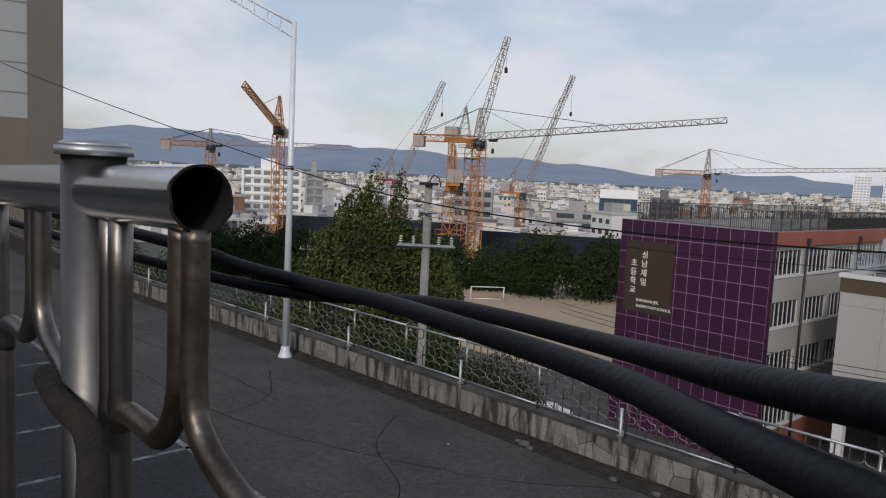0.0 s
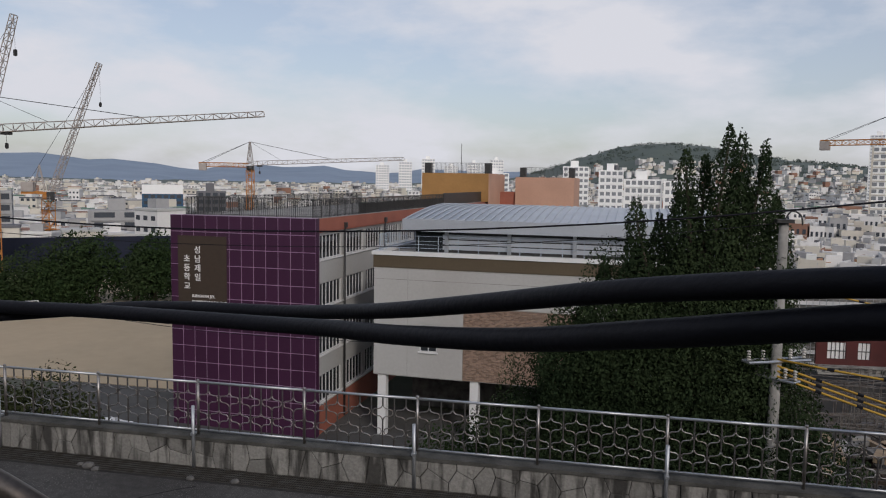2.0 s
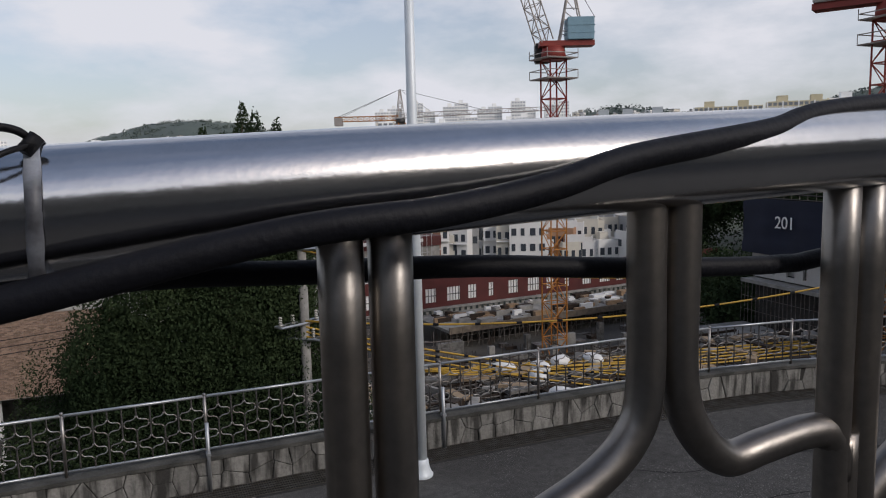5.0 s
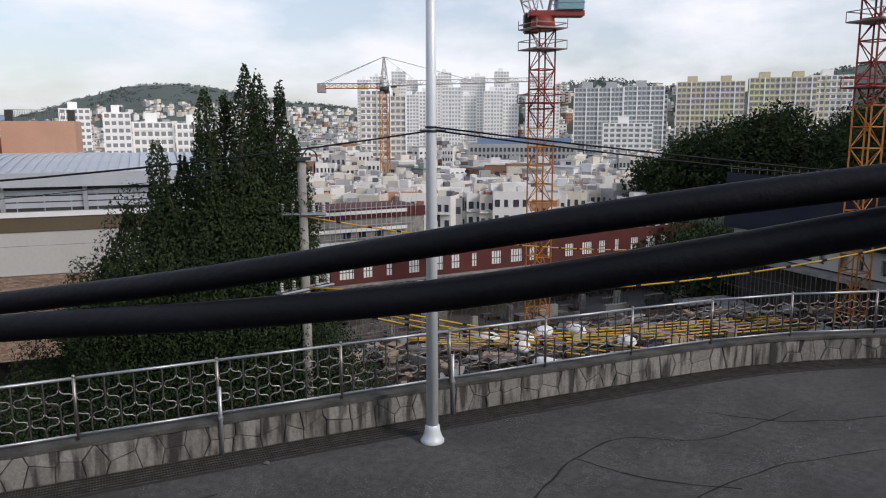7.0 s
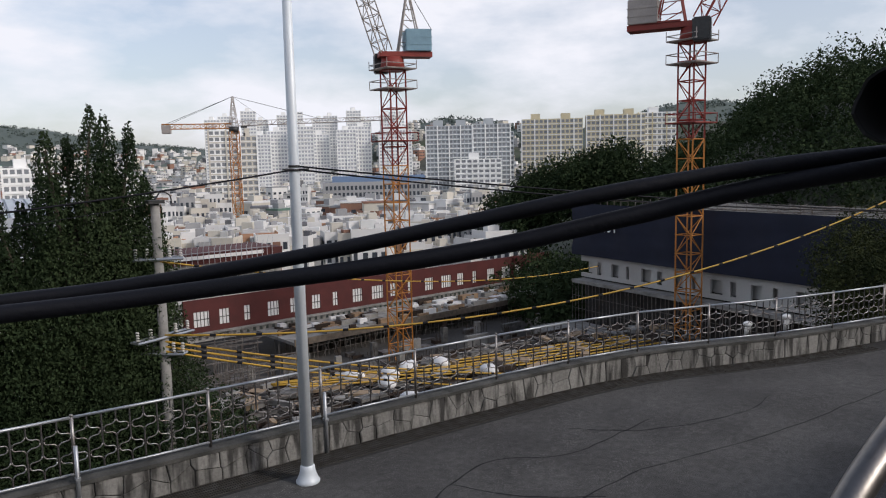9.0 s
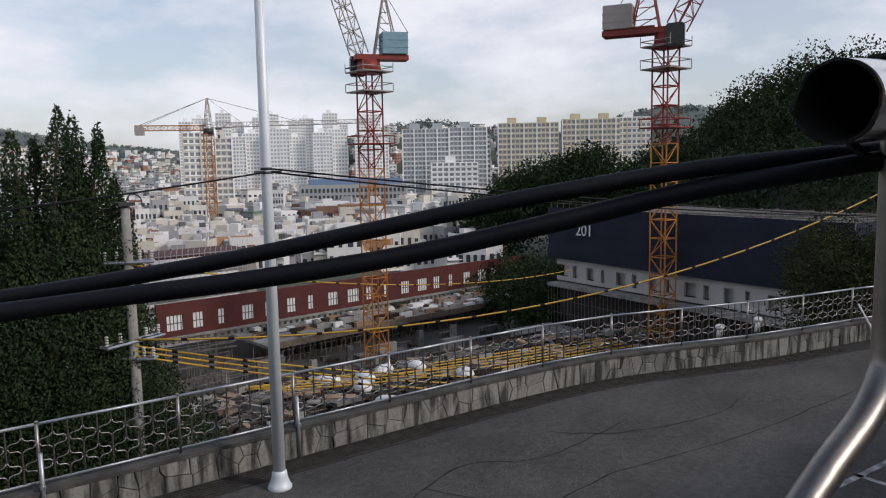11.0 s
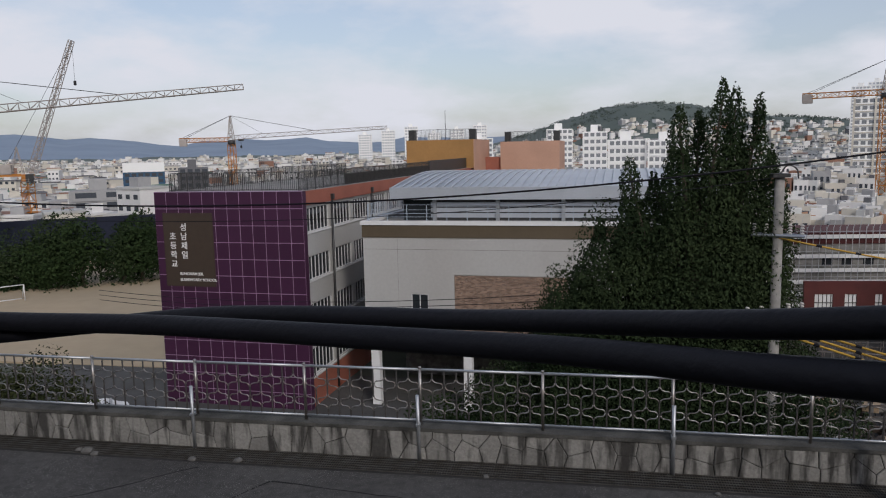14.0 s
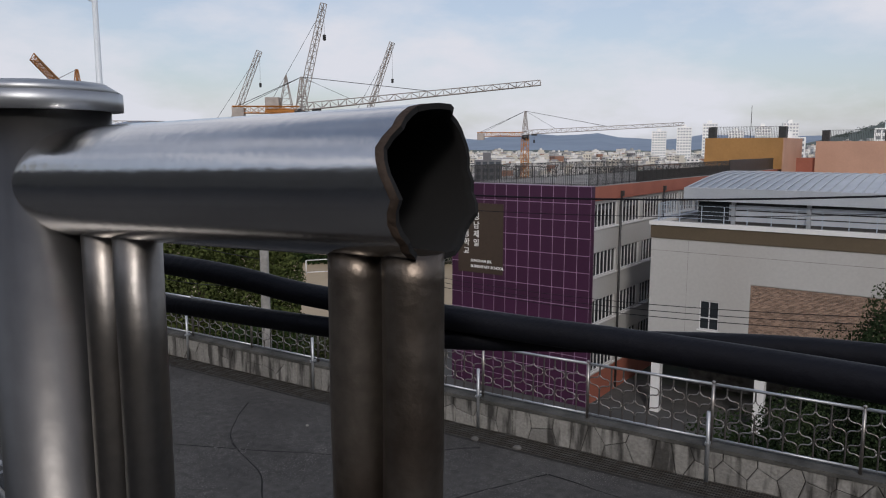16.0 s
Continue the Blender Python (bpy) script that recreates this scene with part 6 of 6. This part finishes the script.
# Unseen slab, added behind the camera only to hold back low sky light.
slab = boxes("wall_light_block", [(-90, -40, -1, 95, -24, 12)], material("light_block_grey", (0.20, 0.195, 0.185), 0.85, vary=0.2, scale=0.2))
tagged(slab, "unseen grey slab added behind the walkway to block sky light", "wall", kind="structure")


# ---- utility poles and wires ----
M_INS = material("insulator", (0.55, 0.53, 0.50), 0.35, vary=0.1)


def utility_pole(x, y, top, arms, label):
    z0 = -13.6
    e = empty("utility_pole", pose(x, y, z0))
    tagged(e, label, "utility pole", group="utility poles")
    bm = bmesh.new()
    rod(bm, (0, 0, 0), (0, 0, top - z0), 0.19, 0.10, n=14)
    part("pole", bm, M_CONC, e, "grey tapered concrete pole")
    for z, turn, length in arms:
        c, s = math.cos(turn), math.sin(turn)
        bm = bmesh.new()
        for o in (-0.13, 0.13):
            rod(bm, (-length * c - o * s, -length * s + o * c, z - z0), (length * c - o * s, length * s + o * c, z - z0), 0.035, n=4)
        for k in range(5):
            f = -1 + k / 2
            rod(bm, (length * f * c - 0.13 * s, length * f * s + 0.13 * c, z - z0), (length * f * c + 0.13 * s, length * f * s - 0.13 * c, z - z0), 0.025, n=4)
        arm = part("crossarm", bm, M_GALV, e)
        for k in (-0.9, -0.45, 0.45, 0.9):
            bm = bmesh.new()
            for j in range(4):
                rod(bm, (length * k * c, length * k * s, z - z0 + 0.04 + 0.06 * j), (length * k * c, length * k * s, z - z0 + 0.075 + 0.06 * j), 0.055, 0.03, n=8)
            part("insulator", bm, M_INS, arm)
    bm = bmesh.new()
    box(bm, -0.18, -0.18, top - z0 - 0.06, 0.18, 0.18, top - z0 + 0.02)
    sweep(bm, curve_pts([(0, 0, top - z0), (0.15, 0.02, top - z0 + 0.2), (0.35, 0.04, top - z0 + 0.12), (0.4, 0.05, top - z0 - 0.1)], 5), 0.018, 6)
    part("top_fitting", bm, M_DARKMETAL, e)
    return e


utility_pole(-7.5, 14.02, 4.82, [(3.15, radians(45), 0.75), (4.05, radians(-20), 0.3)], "grey concrete utility pole with a crossarm beyond the fence")
utility_pole(10.95, 18.3, 4.36, [(3.0, radians(-20), 0.55), (1.15, radians(25), 0.8), (0.75, radians(-40), 0.5)], "grey concrete utility pole with insulators beside the juniper")
utility_pole(-52, 40, -2.0, [(-2.6, radians(30), 0.9)], "far grey utility pole near the yard")


def wire(a, b, sag, r=0.014, mat=None, name="wire", label="thin black overhead wire", rings=False):
    a, b = Vector(a), Vector(b)
    pts = [a.lerp(b, k / 24) - Vector((0, 0, sag * 4 * (k / 24) * (1 - k / 24))) for k in range(25)]
    bm = bmesh.new()
    sweep(bm, pts, r, 5)
    o = tagged(obj(name, bm, mat or M_CABLE), label, "wire", group="overhead wires")
    if rings:
        for k in range(1, 25):
            bm = bmesh.new()
            d = (pts[k] - pts[k - 1]).normalized()
            rod(bm, pts[k] - d * 0.07, pts[k] + d * 0.07, r * 1.25, n=6)
            part("joint_band", bm, M_CABLE, o)
    return o


L1, L2 = (-9.93, 11.26, 5.03), (11.25, 11.06, 5.03)
wire(L1, L2, 0.75)
wire((-10.1, 11.29, 5.08), (-48, 3.5, 15.0), 0.6)
wire(L2, (36, 6.0, 3.6), 0.5)
wire((11.24, 11.06, 5.08), (40, 2.0, 3.2), 0.45)
wire((-7.5, 14.0, 3.95), (10.9, 18.3, 4.3), 0.5, 0.008)
wire((-7.5, 14.0, 3.2), (-40, 22, 3.4), 1.2, 0.012)
wire((-7.5, 14.0, 2.2), (-60, 33, 8.0), 2.2, 0.012)
wire((-7.6, 14.0, 1.55), (-30, 22, 1.0), 0.9, 0.012)
for k in range(3):
    wire((10.9, 18.4, 2.05 - 0.17 * k), (-13.0, 27.5, -0.4 - 0.2 * k), 0.55, 0.011)
wire((10.95, 18.2, 1.2), (36, 11.5, 4.4), 1.5, 0.028, M_CYELLOW2, "sheathed_wire", "yellow sheathed power line with black bands", True)
for k in range(3):
    wire((10.95, 18.2, 1.05 - 0.12 * k), (33, 21, -4.0 - 0.35 * k), 0.6, 0.03, M_CYELLOW2, "sheathed_wire", "yellow sheathed power line with black bands", True)
wire((10.95, 18.2, 2.95), (33, 25, 0.0), 0.6, 0.022, M_CYELLOW2, "sheathed_wire", "yellow sheathed power line with black bands", True)


# ---- details on the road ----
def patches():
    M_LINE = material("worn_road_paint", (0.42, 0.42, 0.41), 0.85, vary=0.5, scale=5, second=(0.10, 0.10, 0.10))
    spots = [(-3.1, 8.9, 0.55, 0.35), (-1.7, 9.7, 0.35, 0.9), (1.6, 10.5, 0.4, 0.6), (3.4, 10.0, 0.5, 0.25), (-6.5, 8.5, 0.8, 0.3), (14.5, 9.4, 0.9, 0.5), (16.5, 8.4, 0.5, 0.4), (-4.5, 7.5, 1.0, 0.3), (19, 8.0, 0.5, 0.5), (7.5, 9.8, 0.6, 0.2), (-8.5, 9.6, 0.7, 0.3), (-5.2, 9.9, 0.9, 0.4), (-2.4, 7.4, 0.6, 0.5), (0.2, 9.3, 0.8, 0.3), (2.7, 8.8, 0.4, 0.6), (12.6, 9.0, 0.7, 0.3), (16.0, 9.6, 0.8, 0.3), (18.0, 8.9, 0.6, 0.6), (21.0, 8.6, 0.9, 0.4), (5.0, 10.2, 0.8, 0.25)]
    for x, y, a, b in spots:
        bm = bmesh.new()
        for k in range(int(260 * (a * b / 0.25) ** 0.5)):
            px, py = x + rng.gauss(0, a * 0.55), y + rng.gauss(0, b * 0.55)
            if noise.noise(Vector((px * 2.6, py * 2.6, 0))) < -0.12:
                continue
            q, w = rng.uniform(0.006, 0.017), rng.uniform(0, math.tau)
            bm.faces.new([bm.verts.new((px + q * rng.uniform(0.7, 1.3) * math.cos(w + j * math.tau / 4), py + q * rng.uniform(0.7, 1.3) * math.sin(w + j * math.tau / 4), 0.005)) for j in range(4)])
        ob = obj("road_grit", bm, M_PATCH)
        tagged(ob, "pale grit exposed in a worn patch of asphalt", "grit", kind="stuff")
    # tar joints and cracks, dark and slightly proud
    for pts in ([(-12, 7.6), (-6, 7.9), (-1.5, 9.6), (0.5, 11.2)], [(-1.2, 6.0), (0.4, 8.2), (1.9, 10.9)], [(11.5, 8.6), (13.0, 9.6), (14.2, 9.9), (15.4, 9.3), (17.8, 9.6)], [(12.5, 7.6), (15.5, 8.1), (19, 7.7), (24, 7.6)], [(13.0, 9.6), (13.6, 8.6), (14.6, 7.8)], [(16.2, 10.2), (17.4, 9.2), (19.5, 8.7), (20.8, 8.9)], [(-9, 10.3), (-7.2, 9.2), (-6.6, 7.9)], [(-4.5, 10.6), (-3.4, 9.2), (-1.8, 8.4), (-0.6, 7.2)], [(-14, 8.9), (-10, 9.2), (-7.2, 9.2)], [(1.9, 10.9), (4.5, 10.6), (7.8, 10.7)]):
        bm = bmesh.new()
        line_pts = curve_pts([(x, y, 0.004) for x, y in pts], 10)
        row = []
        for i, p in enumerate(line_pts):
            d = (line_pts[min(i + 1, len(line_pts) - 1)] - line_pts[max(i - 1, 0)]).normalized()
            w = 0.013 + 0.012 * noise.noise(p * 3)
            j = Vector((0, 0.05 * noise.noise(p * 2.3), 0))
            row.append((bm.verts.new(p + j + Vector((-d.y, d.x, 0)) * w), bm.verts.new(p + j - Vector((-d.y, d.x, 0)) * w)))
        for a, b in zip(row, row[1:]):
            bm.faces.new((a[0], a[1], b[1], b[0]))
        tagged(obj("trim_crack", bm, M_BLACK), "dark tar-filled crack in the asphalt", "crack", kind="structure")
    for x0, y0, x1, y1 in ((-40, 6.6, -2.2, 6.45), (-12.6, 2.0, -12.5, 6.5), (-10.2, 2.0, -10.1, 6.5), (-7.8, 2.0, -7.7, 6.5), (-5.4, 2.0, -5.3, 6.5), (-3.0, 2.0, -2.9, 6.4), (17.5, 5.6, 26, 5.2), (18.6, 2.0, 18.7, 5.6), (21.0, 2.0, 21.1, 5.5)):
        d = Vector((x1 - x0, y1 - y0, 0))
        n = Vector((-d.y, d.x, 0)).normalized() * 0.055
        bm = bmesh.new()
        bm.faces.new([bm.verts.new(p) for p in (Vector((x0, y0, 0.006)) - n, Vector((x1, y1, 0.006)) - n, Vector((x1, y1, 0.006)) + n, Vector((x0, y0, 0.006)) + n)])
        tagged(obj("trim_marking", bm, M_LINE), "worn white parking line on the asphalt", "road marking", kind="structure")


patches()


def pebble(x, y, r, mat, label):
    bm = bmesh.new()
    bmesh.ops.create_icosphere(bm, subdivisions=2, radius=r)
    for v in bm.verts:
        v.co *= 1 + 0.35 * noise.noise(v.co / r + Vector((x, y, 0)))
        v.co.z = max(v.co.z * 0.6, -r * 0.3)
    o = obj("stone", bm, mat)
    o.location = (x, y, r * 0.3)
    return tagged(o, label, "stone", group="loose stones")


for x, y, r in ((-1.75, 11.5, 0.10), (-1.55, 11.42, 0.07), (-1.95, 11.55, 0.06), (0.25, 11.45, 0.07), (1.05, 11.5, 0.08), (5.2, 11.5, 0.05), (-2.65, 10.35, 0.035), (8.6, 11.4, 0.05)):
    pebble(x, y, r, M_CONC_DIRTY if r > 0.04 else M_CONC, "loose grey stone lying by the drain")

bm = bmesh.new()
rod(bm, (27.9, 9.0, 0.02), (27.5, 9.45, 1.15), 0.025, n=8)
tagged(obj("leaning_stick", bm, M_WHITE), "pale stick leaning against the fence", "stick")
for x, y, h in ((24.6, 10.75, 0.34), (23.4, 11.1, 0.26)):
    bm = bmesh.new()
    for k in range(3):
        rod(bm, (x + 0.09 * k, y, 0.57), (x + 0.09 * k + 0.02, y, 0.57 + h), 0.03, 0.02, n=8)
    bmesh.ops.create_icosphere(bm, subdivisions=2, radius=0.13, matrix=Matrix.LocRotScale((x + 0.1, y, 0.57 + h), None, (1.3, 0.8, 0.6)))
    tagged(obj("white_vent_hood", bm, M_WHITE), "small white hooded vent on the wall", "vent")


def car(x, y, z, turn, paint, label):
    e = empty("car", pose(x, y, z, 0, 0, turn))
    tagged(e, label, "car", group="parked cars")
    prof = [(-2.2, 0.35), (-2.25, 0.8), (-2.0, 0.98), (-1.3, 1.02), (-0.75, 1.45), (0.75, 1.48), (1.6, 1.05), (2.15, 0.92), (2.25, 0.6), (2.2, 0.32)]
    bm = bmesh.new()
    rows = [[bm.verts.new((px, sy * (0.88 if pz < 1.1 else 0.70), pz)) for px, pz in prof] for sy in (-1, -0.97, 0.97, 1)]
    for a, b in zip(rows, rows[1:]):
        for i in range(len(prof)):
            j = (i + 1) % len(prof)
            bm.faces.new((a[i], a[j], b[j], b[i]))
    bm.faces.new(rows[0][::-1])
    bm.faces.new(rows[-1])
    bmesh.ops.recalc_face_normals(bm, faces=bm.faces)
    part("body", bm, paint, e)
    bm = bmesh.new()
    box(bm, -1.0, -0.83, 1.02, 1.15, 0.83, 1.38)
    part("glasshouse", bm, M_GLASS, e)
    for px in (-1.4, 1.4):
        for py in (-0.82, 0.82):
            bm = bmesh.new()
            rod(bm, (px, py - 0.1, 0.33), (px, py + 0.1, 0.33), 0.33, n=16)
            part("wheel", bm, M_BLACK, e)
    for px, mname in ((2.2, M_WHITE), (-2.24, M_CRED)):
        for py in (-0.62, 0.62):
            bm = bmesh.new()
            box(bm, px - 0.05, py - 0.16, 0.68, px + 0.05, py + 0.16, 0.82)
            part("light", bm, mname, e)
    return e


car(-27, 45, -13.46, 35, M_WHITE, "white saloon car parked in the school forecourt")
car(-30.5, 42.5, -13.46, 35, material("silver_paint", (0.45, 0.46, 0.47), 0.3, 0.6, vary=0.05), "silver saloon car parked in the school forecourt")
car(-33.5, 40, -13.46, 35, material("black_paint", (0.02, 0.02, 0.022), 0.25, vary=0.1), "black saloon car parked in the school forecourt")
shed = boxes("white_shed", [(-22.5, 56, -13.5, -19.5, 57.7, -10.9), (-22.8, 55.7, -10.9, -19.2, 58.0, -10.7)], M_WHITE)
tagged(shed, "small white shed beside the school end wall", "shed")


# ---- drain grating and wall stones ----
M_GRATE = material("grating_steel", (0.13, 0.128, 0.12), 0.6, 0.6, vary=0.4, scale=4, second=(0.07, 0.06, 0.05))


def grating():
    g = empty("drain_grating")
    tagged(g, "dark steel drain grating along the foot of the wall", "grating")
    bm = bmesh.new()
    for k in range(7):
        box(bm, 0, -0.56 + 0.085 * k, 0.006, 1.0, -0.552 + 0.085 * k, 0.022)
    for k in range(26):
        box(bm, 0.04 * k, -0.56, 0.01, 0.04 * k + 0.006, -0.04, 0.018)
    first = None
    for s in range(-24, 27):
        p, h = along(s)
        q, _ = along(s + 1)
        m = Matrix.LocRotScale((p.x, p.y, 0), Euler((0, 0, h)), None)
        if first is None:
            first = part("grate", bm, M_GRATE, g)
            first.matrix_local = m
        else:
            same("grate", first.data, g, m)


grating()


def wall_stones():
    """Irregular flat stones set proud on the face of the low wall, fitted like crazy paving."""
    sr = random.Random(21)
    seeds = []
    u = -22.6
    while u < 29.6:
        if sr.random() < 0.45:
            seeds.append((u + sr.uniform(-0.08, 0.08), sr.uniform(0.2, 0.3)))
            u += sr.uniform(0.26, 0.46)
        else:
            seeds.append((u + sr.uniform(-0.09, 0.09), sr.uniform(0.08, 0.17)))
            seeds.append((u + sr.uniform(-0.12, 0.12), sr.uniform(0.33, 0.44)))
            u += sr.uniform(0.28, 0.5)
    for sx, sz in seeds:
        poly = [(sx - 0.5, 0.012), (sx + 0.5, 0.012), (sx + 0.5, 0.492), (sx - 0.5, 0.492)]
        for ox, oz in seeds:
            if abs(ox - sx) > 1.1 or (ox, oz) == (sx, sz):
                continue
            nx, nz = ox - sx, oz - sz
            d = math.hypot(nx, nz)
            nx, nz = nx / d, nz / d
            lim = d / 2 - 0.0045
            cut = []
            for i, p in enumerate(poly):
                q = poly[(i + 1) % len(poly)]
                a, b = (p[0] - sx) * nx + (p[1] - sz) * nz - lim, (q[0] - sx) * nx + (q[1] - sz) * nz - lim
                if a <= 0:
                    cut.append(p)
                if a * b < 0:
                    f = a / (a - b)
                    cut.append((p[0] + (q[0] - p[0]) * f, p[1] + (q[1] - p[1]) * f))
            poly = cut
            if len(poly) < 3:
                break
        if len(poly) < 3:
            continue
        cx, cz = sum(p[0] for p in poly) / len(poly), sum(p[1] for p in poly) / len(poly)
        dep = sr.uniform(0.012, 0.035)
        tilt = sr.uniform(-0.03, 0.03)
        bm = bmesh.new()
        rings = []
        for shrink, out in ((1.0, 0.0), (0.975, dep * 0.8), (0.90, dep)):
            ring = []
            for px, pz in poly:
                x, z = cx + (px - cx) * shrink, cz + (pz - cz) * shrink
                w, h = along(x)
                o = -0.018 - out - (tilt * (x - cx) if out else 0)
                ring.append(bm.verts.new((w.x - math.sin(h) * o, w.y + math.cos(h) * o, z)))
            rings.append(ring)
        for a, b in zip(rings, rings[1:]):
            for k in range(len(poly)):
                bm.faces.new((a[k], a[(k + 1) % len(poly)], b[(k + 1) % len(poly)], b[k]))
        bm.faces.new(rings[-1])
        bmesh.ops.recalc_face_normals(bm, faces=bm.faces)
        part("stone", bm, M_STONE, low_wall)


wall_stones()
